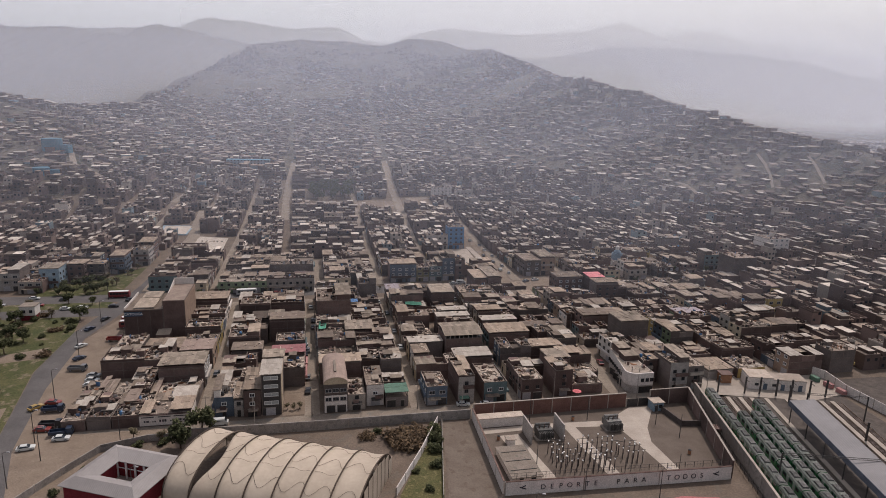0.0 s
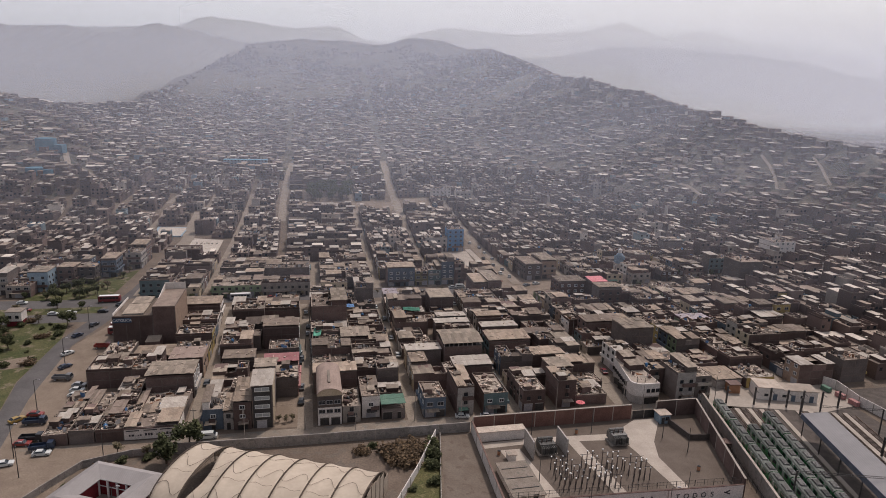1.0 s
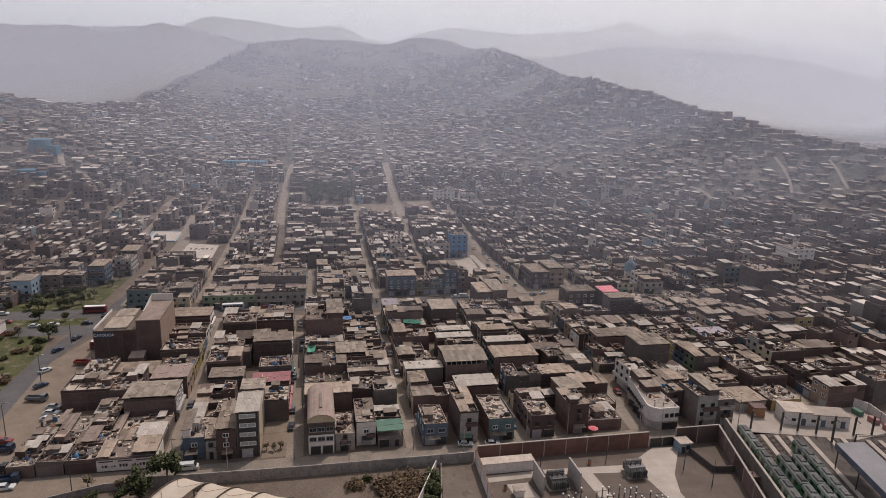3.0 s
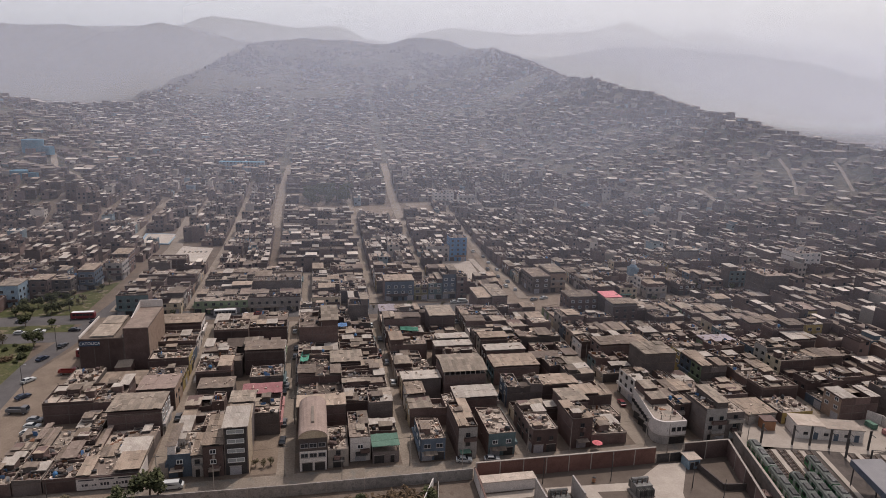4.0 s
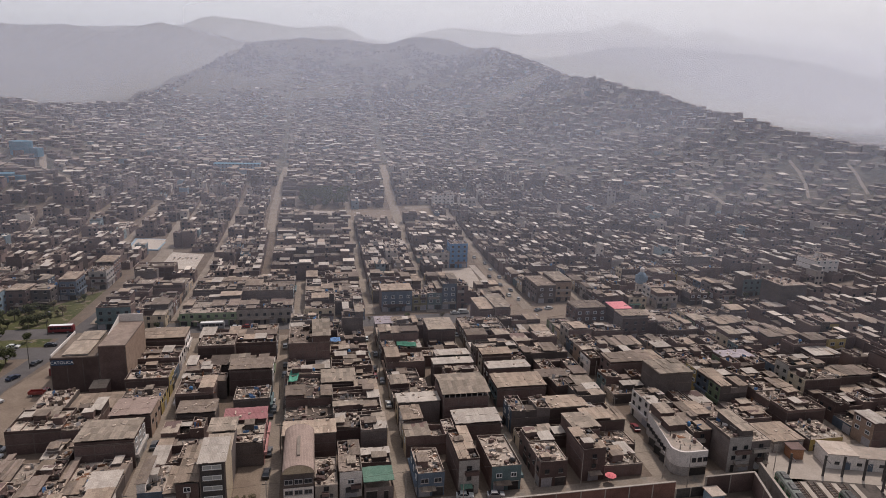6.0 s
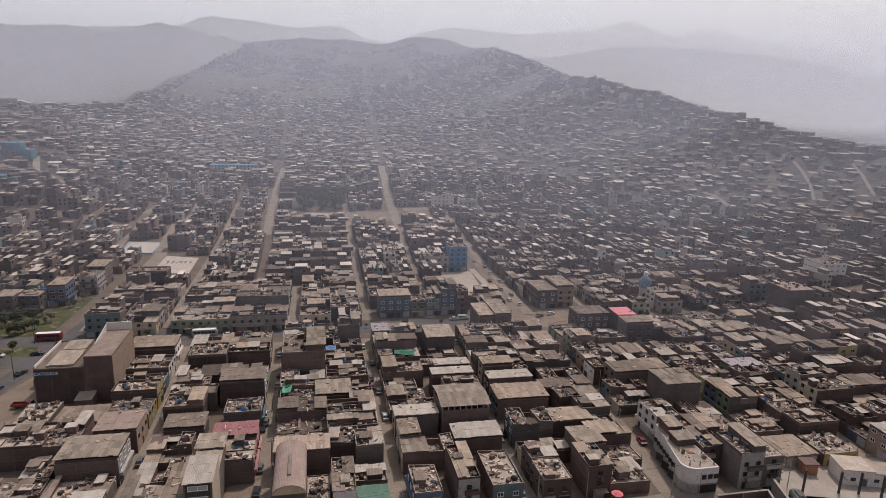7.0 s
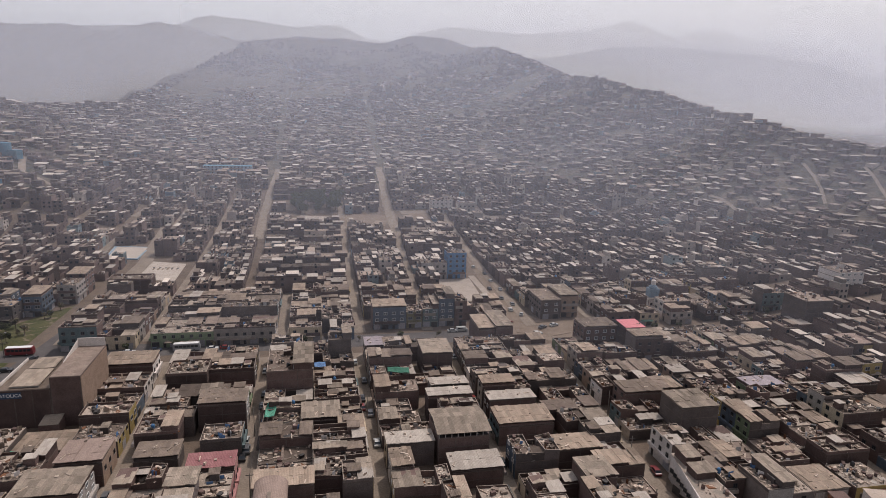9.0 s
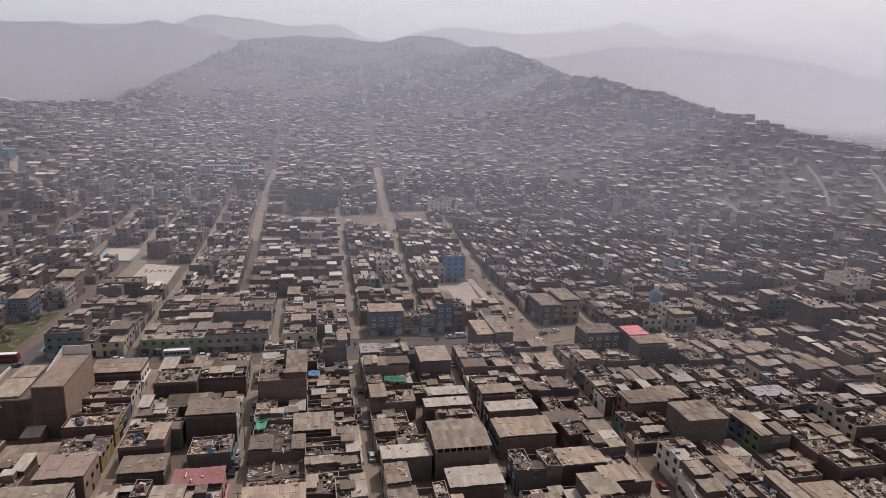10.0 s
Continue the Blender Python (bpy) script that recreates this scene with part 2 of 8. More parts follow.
M["canopy_grey"] = surface("canopy_grey", ((0.225, 0.225, 0.23), (0.26, 0.26, 0.265)), 6.0, ribs=0.4, bump=0.3, spread=0.05, grit=0.05)
M["fascia_blue"] = surface("fascia_blue", ((0.10, 0.115, 0.15), (0.14, 0.155, 0.19)), 3.0, spread=0.05)
M["coping_pale"] = M["pavement"]
M["membrane"] = surface("membrane", ((0.45, 0.39, 0.31), (0.53, 0.465, 0.375)), 6.0, rough=0.7, bump=0.03, fine=0.8, spread=0.08, grit=0.04)
M["rib_steel"] = surface("rib_steel", ((0.075, 0.058, 0.045), (0.12, 0.095, 0.075)), 0.8, rough=0.7)
M["maroon"] = surface("maroon", ((0.17, 0.022, 0.03), (0.22, 0.03, 0.04)), 2.0, spread=0.05)
M["roof_grey"] = surface("roof_grey", ((0.27, 0.26, 0.255), (0.31, 0.30, 0.295)), 5.0, ribs=0.5, bump=0.3, spread=0.12, grit=0.05)
M["reservoir_blue"] = surface("reservoir_blue", ((0.07, 0.17, 0.24), (0.10, 0.23, 0.31)), 3.0, spread=0.15)
M["leaf_thin"] = surface("leaf_thin", ((0.11, 0.095, 0.06), (0.16, 0.14, 0.085)), 1.5, vary="island", spread=0.4)
M["parasol_red"] = surface("parasol_red", ((0.55, 0.14, 0.16), (0.62, 0.2, 0.21)), 1.0, bump=0)


# ---- mesh tools ----
BOX = ((0, 2, 3, 1), (4, 5, 7, 6), (0, 1, 5, 4), (2, 6, 7, 3), (0, 4, 6, 2), (1, 3, 7, 5))


class Batch:
    """Gathers boxes, quads and tubes, with a material each, into one mesh."""

    def __init__(self, *mats):
        self.mats, self.v, self.f, self.i = list(mats), [], [], []

    def slot(self, mat):
        if mat not in self.mats:
            self.mats.append(mat)
        return self.mats.index(mat)

    def add(self, verts, faces, mat):
        base, k = len(self.v), self.slot(mat)
        self.v.extend(verts)
        self.f.extend(tuple(base + j for j in f) for f in faces)
        self.i.extend([k] * len(faces))

    def box(self, a, b, mat, m=None, no_bottom=False):
        pts = [(x, y, z) for z in (a[2], b[2]) for y in (a[1], b[1]) for x in (a[0], b[0])]
        if m is not None:
            pts = [tuple(m @ Vector(p)) for p in pts]
        self.add(pts, BOX[1:] if no_bottom else BOX, mat)

    def quad(self, pts, mat):
        self.add(pts, [tuple(range(len(pts)))], mat)

    def tube(self, path, radii, mat, n=8, cap=True):
        path = [Vector(p) for p in path]
        if not hasattr(radii, "__len__"):
            radii = [radii] * len(path)
        verts, faces = [], []
        for j, p in enumerate(path):
            way = (path[min(j + 1, len(path) - 1)] - path[max(j - 1, 0)]).normalized()
            side = way.cross(Vector((0, 0, 1)) if abs(way.z) < 0.9 else Vector((0, 1, 0))).normalized()
            up = side.cross(way)
            for k in range(n):
                a = 2 * math.pi * k / n
                verts.append(tuple(p + radii[j] * (math.cos(a) * side + math.sin(a) * up)))
        for j in range(len(path) - 1):
            for k in range(n):
                a, b = j * n + k, j * n + (k + 1) % n
                faces.append((a, b, b + n, a + n))
        if cap:
            faces += [tuple(range(n - 1, -1, -1)), tuple(range((len(path) - 1) * n, len(path) * n))]
        self.add(verts, faces, mat)

    def mesh(self, name):
        me = bpy.data.meshes.new(name)
        me.from_pydata(self.v, [], self.f)
        for mat in self.mats:
            me.materials.append(M[mat])
        me.polygons.foreach_set("material_index", self.i)
        me.update()
        return me

    def part(self, name, parent=None, m=None, label="", smooth=False):
        ob = new(name, self.mesh(name))
        if smooth:
            ob.data.polygons.foreach_set("use_smooth", [True] * len(ob.data.polygons))
        if m is not None:
            ob.matrix_basis = m
        if parent:
            ob.parent = parent
        return tagged(ob, label)


def shared(name, mesh, parent, m=None, label=""):
    """One more object on a mesh that others use as well."""
    ob = new(name, mesh)
    if m is not None:
        ob.matrix_basis = m
    ob.parent = parent
    return tagged(ob, label)


def base(name, m, label, category, group="", kind=""):
    ob = new(name)
    ob.empty_display_size = 0.5
    ob.matrix_basis = m
    return tagged(ob, label, category, group, kind)


# ---- the town's grid: u along the frontage road, v away up the streets ----
GRID = radians(14)
UX, UY = math.cos(GRID), math.sin(GRID)
ORIGIN = (0.0, 178.0)


def xy(u, v):
    return ORIGIN[0] + u * UX - v * UY, ORIGIN[1] + u * UY + v * UX


def uv(x, y):
    x, y = x - ORIGIN[0], y - ORIGIN[1]
    return x * UX + y * UY, -x * UY + y * UX


def at_uv(u, v, z=0.0, turn=0.0):
    x, y = xy(u, v)
    return pose(x, y, z, 0, 0, 14 + turn)


# ---- terrain ----
RIDGE_MAIN = ((-600, 1150, 95), (-581, 1250, 121), (-571, 1450, 177), (-531, 1600, 229), (-432, 1700, 244), (-339, 1750, 249),
              (-220, 1760, 246), (-151, 1740, 259), (-65, 1640, 246), (-28, 1560, 221), (43, 1480, 217), (101, 1250, 178),
              (131, 960, 135), (164, 900, 133), (193, 830, 120), (213, 780, 114), (241, 690, 95), (256, 620, 88),
              (264, 575, 79), (284, 548, 74), (308, 512, 66), (350, 460, 56), (430, 400, 42))
RIDGE_LEFT = ((-900, 560, 150), (-760, 600, 120), (-600, 650, 98), (-500, 690, 83), (-539, 800, 75), (-521, 850, 75), (-465, 860, 80),
              (-500, 960, 70))


def dense(line, step=14.0):
    out = []
    for a, b in zip(line, line[1:]):
        k = max(1, int(math.dist(a[:2], b[:2]) / step))
        out += [[a[j] + (b[j] - a[j]) * s / k for j in range(3)] for s in range(k)]
    return np.array(out + [list(line[-1])])


RIDGE_SPUR = ((-620, 590, 92), (-450, 548, 64), (-362, 530, 47), (-318, 480, 33), (-270, 452, 17))
RIDGES = ((dense(RIDGE_MAIN), 1.8, None), (dense(RIDGE_LEFT), 1.15, 3.3), (dense(RIDGE_SPUR), 1.2, 2.4))


def heights(x, y):
    """Heights of the ground at arrays of x and y."""
    x, y = np.asarray(x, float), np.asarray(y, float)
    t = np.clip((y - 385) / 340, 0, 1)
    low = 19 * t * t * (3 - 2 * t)
    low = low * np.clip((2600 - y) / 900, 0, 1)
    side = np.clip((x - 108) / 100, 0, 1) * 12 * np.clip((y - 218) / 60, 0, 1)
    low = np.maximum(low, side * np.clip((900 - y) / 300, 0, 1))
    hill = np.zeros_like(x)
    flank = np.interp(y, (1000, 1150, 1250, 1450, 1600, 1800), (-560, -600, -581, -571, -531, -500))
    steep = np.clip(1 - (flank - x) / 110 * np.clip((y - 880) / 150, 0, 1), 0, 1)
    for line, power, spread in RIDGES:
        hill = hill * (1 if spread is None else np.clip(steep, 0, 1))
        for px, py, pz in line:
            w = pz * (spread if spread else (2.3 if px > 120 else 3.1) + max(0.0, pz - 100) / 100)
            dx = x - px
            d = np.hypot(np.where(dx < 0, dx * 4.5, dx) if px < -420 and spread is None else dx, y - py)
            hill = np.maximum(hill, (pz - 19 * min(1, max(0, (py - 385) / 340))) * np.clip(1 - d / w, 0, 1) ** power)
    return low + hill


def ground_z(x, y):
    return float(heights(np.array([x]), np.array([y]))[0])

# ---- ground ----
def ground_sheet():
    xs = np.unique(np.concatenate([np.linspace(-4900, -1000, 20), np.arange(-1000, 700, 14.0), np.linspace(700, 4900, 22)]))
    ys = np.unique(np.concatenate([np.linspace(-700, 180, 10), np.arange(180, 1900, 14.0), np.linspace(1900, 4950, 14)]))
    gx, gy = np.meshgrid(xs, ys)
    gz = heights(gx, gy)
    rough = np.array([noise.fractal(Vector((a / 60, b / 60, 0.3)), 1.0, 2.0, 5) for a, b in zip(gx.ravel(), gy.ravel())]).reshape(gx.shape)
    rough2 = np.array([noise.fractal(Vector((a / 170, b / 170, 5.3)), 1.0, 2.0, 3) for a, b in zip(gx.ravel(), gy.ravel())]).reshape(gx.shape)
    gz = gz + (rough * 4.2 + rough2 * 8) * np.clip((gz - 45) / 70, 0, 1)
    n = len(xs)
    verts = np.stack([gx.ravel(), gy.ravel(), gz.ravel()], 1).tolist()
    faces = [(r * n + c, r * n + c + 1, (r + 1) * n + c + 1, (r + 1) * n + c) for r in range(len(ys) - 1) for c in range(n - 1)]
    me = bpy.data.meshes.new("ground")
    me.from_pydata(verts, [], faces)
    me.materials.append(M["ground"])
    me.materials.append(M["hill"])
    z = gz.ravel()
    me.polygons.foreach_set("material_index", [1 if min(z[i] for i in f) > 14 else 0 for f in faces])
    me.polygons.foreach_set("use_smooth", [True] * len(faces))
    ob = new("ground", me)
    return tagged(ob, "dusty tan earth rising into a bare brown hill", "ground", kind="structure")


ground = ground_sheet()


def patch(name, pts, mat, z=0.05, label="", thick=0.0, category="ground", grid="uv"):
    """A flat paved or planted piece of ground, in grid or world coordinates."""
    world_pts = [xy(*p) if grid == "uv" else p for p in pts]
    b = Batch(mat)
    top = [(x, y, z) for x, y in world_pts]
    if thick:
        low = [(x, y, z - thick) for x, y in world_pts]
        k = len(top)
        b.add(top + low, [tuple(range(k))] + [(j, j + k, (j + 1) % k + k, (j + 1) % k) for j in range(k)], mat)
    else:
        b.quad(top, mat)
    ob = b.part(name)
    return tagged(ob, label, category, kind="structure")


def range_of_hills(name, y, line, run, mat, label):
    """A far range: a crest line with spurs falling towards the front and back."""
    xs = np.linspace(line[0][0], line[-1][0], 420)
    zs = np.interp(xs, [p[0] for p in line], [p[1] for p in line])
    rows = 15
    verts, faces = [], []
    for r in range(rows):
        t = r / (rows - 1)
        for x, z in zip(xs, zs):
            spur = noise.fractal(Vector((x / 420, t * 1.6, y / 900)), 1.0, 2.0, 4)
            crest = noise.fractal(Vector((x / 70, 0.0, y / 900)), 1.0, 2.0, 3) * 9 + noise.fractal(Vector((x / 24, 3.0, y / 900)), 1.0, 2.0, 3) * 4
            h = (z + crest) * (1 - t) ** (1.25 + 0.5 * spur)
            verts.append((x, y - run * t * (1 + 0.25 * spur), h if t < 1 else -2.0))
    n = len(xs)
    faces = [(r * n + c, (r + 1) * n + c, (r + 1) * n + c + 1, r * n + c + 1) for r in range(rows - 1) for c in range(n - 1)]
    b = Batch(mat)
    b.add(verts, faces, mat)
    b.add([(xs[0], y, -2), (xs[-1], y, -2)] + [(x, y + 40, z - 60) for x, z in zip(xs, zs)] + [(x, y, z) for x, z in zip(xs, zs)],
          [(2 + c, 2 + n + c, 3 + n + c, 3 + c) for c in range(n - 1)], mat)
    ob = b.part(name, smooth=True)
    return tagged(ob, label, "mountain", kind="structure")


range_of_hills("backdrop_mountains_west", 3600,
               ((-4200, 470), (-2606, 441), (-2414, 444), (-2254, 452), (-2098, 422), (-1972, 420), (-1842, 454), (-1746, 475), (-1622, 458), (-1497, 436), (-1342, 400),
                (-1124, 366), (-700, 300), (200, 150)),
               1500, "hill", "hazy bare mountain range behind the town")
range_of_hills("backdrop_mountains_north", 4250,
               ((-3300, 480), (-1920, 529), (-1788, 575), (-1694, 598), (-1584, 581), (-1473, 578), (-1290, 556), (-1143, 534), (-923, 558), (-813, 544), (-703, 486), (-520, 461),
                (-339, 526), (-159, 569), (131, 548), (347, 538), (597, 560), (774, 576), (912, 615), (981, 637), (1072, 613), (1239, 551), (1310, 550), (1411, 584), (1532, 605),
                (1661, 565), (1770, 542), (1948, 527), (2199, 495), (2620, 448), (3200, 400)),
               1300, "hill", "pale hazy mountain range on the horizon")
range_of_hills("backdrop_mountains_east", 3500,
               ((0, 200), (470, 354), (616, 382), (760, 410), (935, 416), (1228, 409), (1375, 397), (1506, 393), (1640, 372), (1845, 357), (1905, 342), (1997, 311), (2088, 292),
                (2171, 278), (2500, 210), (3400, 130)),
               1000, "hill", "hazy lower mountain spur behind the town")


# ---- haze imitated by added thin translucent sheets, thinning out towards the ground and the top ----
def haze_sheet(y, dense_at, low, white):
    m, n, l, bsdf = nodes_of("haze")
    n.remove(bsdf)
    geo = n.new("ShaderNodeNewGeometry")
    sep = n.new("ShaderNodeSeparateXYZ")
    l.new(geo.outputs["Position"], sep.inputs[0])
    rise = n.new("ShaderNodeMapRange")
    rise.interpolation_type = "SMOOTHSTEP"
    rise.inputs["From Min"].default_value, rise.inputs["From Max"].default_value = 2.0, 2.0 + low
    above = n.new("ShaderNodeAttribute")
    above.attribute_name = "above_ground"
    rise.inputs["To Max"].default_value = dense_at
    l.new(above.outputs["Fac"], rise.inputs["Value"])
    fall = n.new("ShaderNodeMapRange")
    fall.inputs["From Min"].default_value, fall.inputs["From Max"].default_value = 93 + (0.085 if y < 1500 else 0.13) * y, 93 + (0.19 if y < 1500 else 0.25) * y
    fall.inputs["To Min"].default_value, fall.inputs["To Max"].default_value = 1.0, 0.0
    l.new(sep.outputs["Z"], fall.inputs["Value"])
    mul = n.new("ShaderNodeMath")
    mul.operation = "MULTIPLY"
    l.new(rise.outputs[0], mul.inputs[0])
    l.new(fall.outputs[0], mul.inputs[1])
    # denser towards the sun's side, imitating the glare there
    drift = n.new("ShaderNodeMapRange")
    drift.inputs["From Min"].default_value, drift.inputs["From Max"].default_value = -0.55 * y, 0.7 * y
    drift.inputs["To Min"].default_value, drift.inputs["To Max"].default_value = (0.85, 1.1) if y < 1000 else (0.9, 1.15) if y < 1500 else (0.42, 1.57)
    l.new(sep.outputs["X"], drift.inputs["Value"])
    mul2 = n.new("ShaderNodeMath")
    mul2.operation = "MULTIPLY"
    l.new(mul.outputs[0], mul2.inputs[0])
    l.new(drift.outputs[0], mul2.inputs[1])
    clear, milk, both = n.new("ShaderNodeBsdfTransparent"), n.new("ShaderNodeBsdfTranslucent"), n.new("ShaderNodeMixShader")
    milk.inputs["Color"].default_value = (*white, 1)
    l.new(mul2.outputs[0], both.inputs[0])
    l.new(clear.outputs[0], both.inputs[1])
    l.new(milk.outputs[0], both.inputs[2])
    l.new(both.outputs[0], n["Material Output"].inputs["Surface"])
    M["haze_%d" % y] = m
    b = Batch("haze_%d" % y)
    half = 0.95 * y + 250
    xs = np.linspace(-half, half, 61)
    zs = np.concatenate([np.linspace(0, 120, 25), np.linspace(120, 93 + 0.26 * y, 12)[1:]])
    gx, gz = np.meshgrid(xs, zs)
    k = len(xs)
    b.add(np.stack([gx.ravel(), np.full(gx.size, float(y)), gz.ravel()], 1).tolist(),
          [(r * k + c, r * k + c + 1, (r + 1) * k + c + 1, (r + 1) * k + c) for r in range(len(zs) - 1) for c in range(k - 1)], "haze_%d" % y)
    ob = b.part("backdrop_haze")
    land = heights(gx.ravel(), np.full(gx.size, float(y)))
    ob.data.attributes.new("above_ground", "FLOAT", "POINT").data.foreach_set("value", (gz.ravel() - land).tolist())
    return tagged(ob, "thin translucent sheet added to imitate haze", "haze", kind="structure")


# tint and density of each added sheet imitate airlight growing with distance
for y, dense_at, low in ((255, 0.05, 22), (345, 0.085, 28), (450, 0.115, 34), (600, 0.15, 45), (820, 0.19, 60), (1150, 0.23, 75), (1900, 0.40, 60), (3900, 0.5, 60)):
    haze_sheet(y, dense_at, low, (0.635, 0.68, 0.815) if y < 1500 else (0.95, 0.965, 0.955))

# ---- houses ----
# half widths of the streets that run up the grid: u of the centre at v = 0 and at v = 110, half width
STREETS = ((-75, -78, 2.4), (-44, -44.5, 2.3), (-11.5, -11.5, 2.3), (20, 23.5, 2.1), (56.5, 64, 2.8), (90, 94, 2.5),
           (122, 126, 2.3), (155, 159, 2.3), (188, 192, 2.3), (221, 225, 2.3), (254, 258, 2.3), (287, 291, 2.3), (320, 324, 2.3))


def street_u(k, v):
    a, b, w = STREETS[k]
    return a + (b - a) * min(1.0, max(0.0, v / 110)), w


def window_mesh(w, h, frame_mat, pane="glass"):
    """A framed window of two lights, the panes set back, with a sill."""
    b = Batch(frame_mat, pane, "concrete")
    xs = (-w / 2, -w / 2 + 0.1, -0.04, 0.04, w / 2 - 0.1, w / 2)
    zs = (0.0, 0.1, h - 0.1, h)
    front = [(x, -0.08, z) for z in zs for x in xs]
    b.add(front, [], frame_mat)
    faces, mats = [], []
    for r in range(3):
        for c in range(5):
            q = (r * 6 + c, r * 6 + c + 1, (r + 1) * 6 + c + 1, (r + 1) * 6 + c)
            if r == 1 and c in (1, 3):
                k = len(b.v)
                b.v.extend((b.v[j][0], 0.0, b.v[j][2]) for j in q)
                faces += [(q[j], q[(j + 1) % 4], k + (j + 1) % 4, k + j) for j in range(4)] + [(k, k + 1, k + 2, k + 3)]
                mats += [0] * 4 + [1]
            else:
                faces.append(q)
                mats.append(0)
    k = len(b.v)
    b.v.extend([(-w / 2 - 0.1, -0.14, 0.0), (w / 2 + 0.1, -0.14, 0.0), (w / 2 + 0.1, -0.14, -0.1), (-w / 2 - 0.1, -0.14, -0.1),
                (-w / 2, 0.03, 0), (w / 2, 0.03, 0), (-w / 2, 0.03, h), (w / 2, 0.03, h)])
    faces += [(0, 1, 2, 3, 4, 5, k + 1, k), (k, k + 1, k + 2, k + 3), (18, k + 6, k + 7, 23, 22, 21, 20, 19), (0, k + 4, k + 6, 18), (5, 23, k + 7, k + 5)]
    mats += [2, 2, 0, 0, 0]
    b.f.extend(faces)
    b.i.extend(mats)
    return b.mesh("window")


def wall_mesh(b, w, d, h, floors, wall):
    """The body of a house as one skin: brickwork, with the slab edges and the columns of its concrete frame standing a little proud."""
    n = max(1, int(w / 4.6))
    cols = [(w - 0.28) * k / n for k in range(n + 1)]
    line, kind = [], []                       # outline, anticlockwise; kind 1: the stretch up to the next point is a column
    for x in cols:
        line += [(x, -0.03), (x + 0.28, -0.03)] if x in (cols[0], cols[-1]) else [(x, 0.0), (x, -0.03), (x + 0.28, -0.03), (x + 0.28, 0.0)]
        kind += [1, 0] if x in (cols[0], cols[-1]) else [1, 1, 1, 0]
    m = len(line)
    line += [(w - x, d - y) for x, y in line]
    kind += kind
    kind[m - 1] = kind[-1] = 0
    m = len(line)
    wide = [(min(max(x, -0.04) if 0.2 < x < w - 0.2 else (x - 0.04 if x < 1 else x + 0.04), w + 0.04), -0.05 if y < d / 2 else d + 0.05) for x, y in line]
    levels = [(-1.5, line, 0)]
    for k in range(1, floors + 1):
        z = h * k / floors
        levels += [(z - 0.24, line, 1), (z - 0.23, wide, 1), (z - 0.02, wide, 1), (z, line, 0)]
    base_i = len(b.v)
    for z, pts, _ in levels:
        b.v.extend((x, y, z) for x, y in pts)
    c, bk = b.slot("frame_concrete"), b.slot(wall)
    for r in range(len(levels) - 1):
        for k in range(m):
            a, e = base_i + r * m + k, base_i + r * m + (k + 1) % m
            b.f.append((a, e, e + m, a + m))
            b.i.append(c if levels[r][2] or kind[k] else bk)
    b.f.append(tuple(base_i + (len(levels) - 1) * m + k for k in range(m)))
    b.i.append(bk)


def parapet_mesh(b, w, d, z, tops, wall, t=0.15):
    """A low wall round a roof, its top stepping from corner to corner."""
    out, inn = ((0, 0), (w, 0), (w, d), (0, d)), ((t, t), (w - t, t), (w - t, d - t), (t, d - t))
    verts = [(x, y, z) for x, y in out] + [(x, y, z + p) for (x, y), p in zip(out, tops)] \
        + [(x, y, z + p) for (x, y), p in zip(inn, tops)] + [(x, y, z) for x, y in inn]
    b.add(verts, [(r * 4 + k, r * 4 + (k + 1) % 4, (r + 1) * 4 + (k + 1) % 4, (r + 1) * 4 + k) for r in range(3) for k in range(4)], wall)


def dusty(b):
    """Pale dust and mortar on the upward faces of brick walls."""
    for i, f in enumerate(b.f):
        if b.mats[b.i[i]].startswith(("brick", "plaster", "frame")):
            p, q, s = (Vector(b.v[f[k]]) for k in (0, 1, 2))
            n = (q - p).cross(s - p)
            if n.length > 0 and abs(n.z) > 0.8 * n.length:
                b.i[i] = b.slot("roof_pale")
    return b


def door_mesh(w, h, mat):
    b = Batch(mat, "concrete")
    b.box((-w / 2, -0.05, 0), (w / 2, 0.03, h), mat)
    for k in range(1, 4):
        b.box((-w / 2, -0.075, h * k / 4 - 0.03), (w / 2, -0.05, h * k / 4 + 0.03), mat)
    b.box((-w / 2 - 0.12, -0.09, h), (w / 2 + 0.12, 0.03, h + 0.15), "concrete")
    return b.mesh("door")


def tank_mesh(mat):
    b = Batch(mat)
    prof = ((0, 0.5), (0.15, 0.56), (0.8, 0.56), (1.05, 0.5), (1.25, 0.25), (1.32, 0.18), (1.36, 0.0))
    n = 12
    verts = [(r * math.cos(2 * math.pi * k / n), r * math.sin(2 * math.pi * k / n), z) for z, r in prof for k in range(n)]
    faces = [(j * n + k, j * n + (k + 1) % n, (j + 1) * n + (k + 1) % n, (j + 1) * n + k) for j in range(len(prof) - 1) for k in range(n)]
    b.add(verts, faces, mat)
    me = b.mesh("water_tank")
    me.polygons.foreach_set("use_smooth", [True] * len(me.polygons))
    return me


def stub_mesh():
    b = Batch("concrete", "dark")
    b.box((-0.13, -0.13, 0), (0.13, 0.13, 0.75), "concrete")
    for dx, dy in ((-0.08, -0.08), (0.08, -0.08), (-0.08, 0.08), (0.08, 0.08)):
        b.box((dx - 0.015, dy - 0.015, 0.75), (dx + 0.015, dy + 0.015, 1.35), "dark")
    return b.mesh("column_stub")


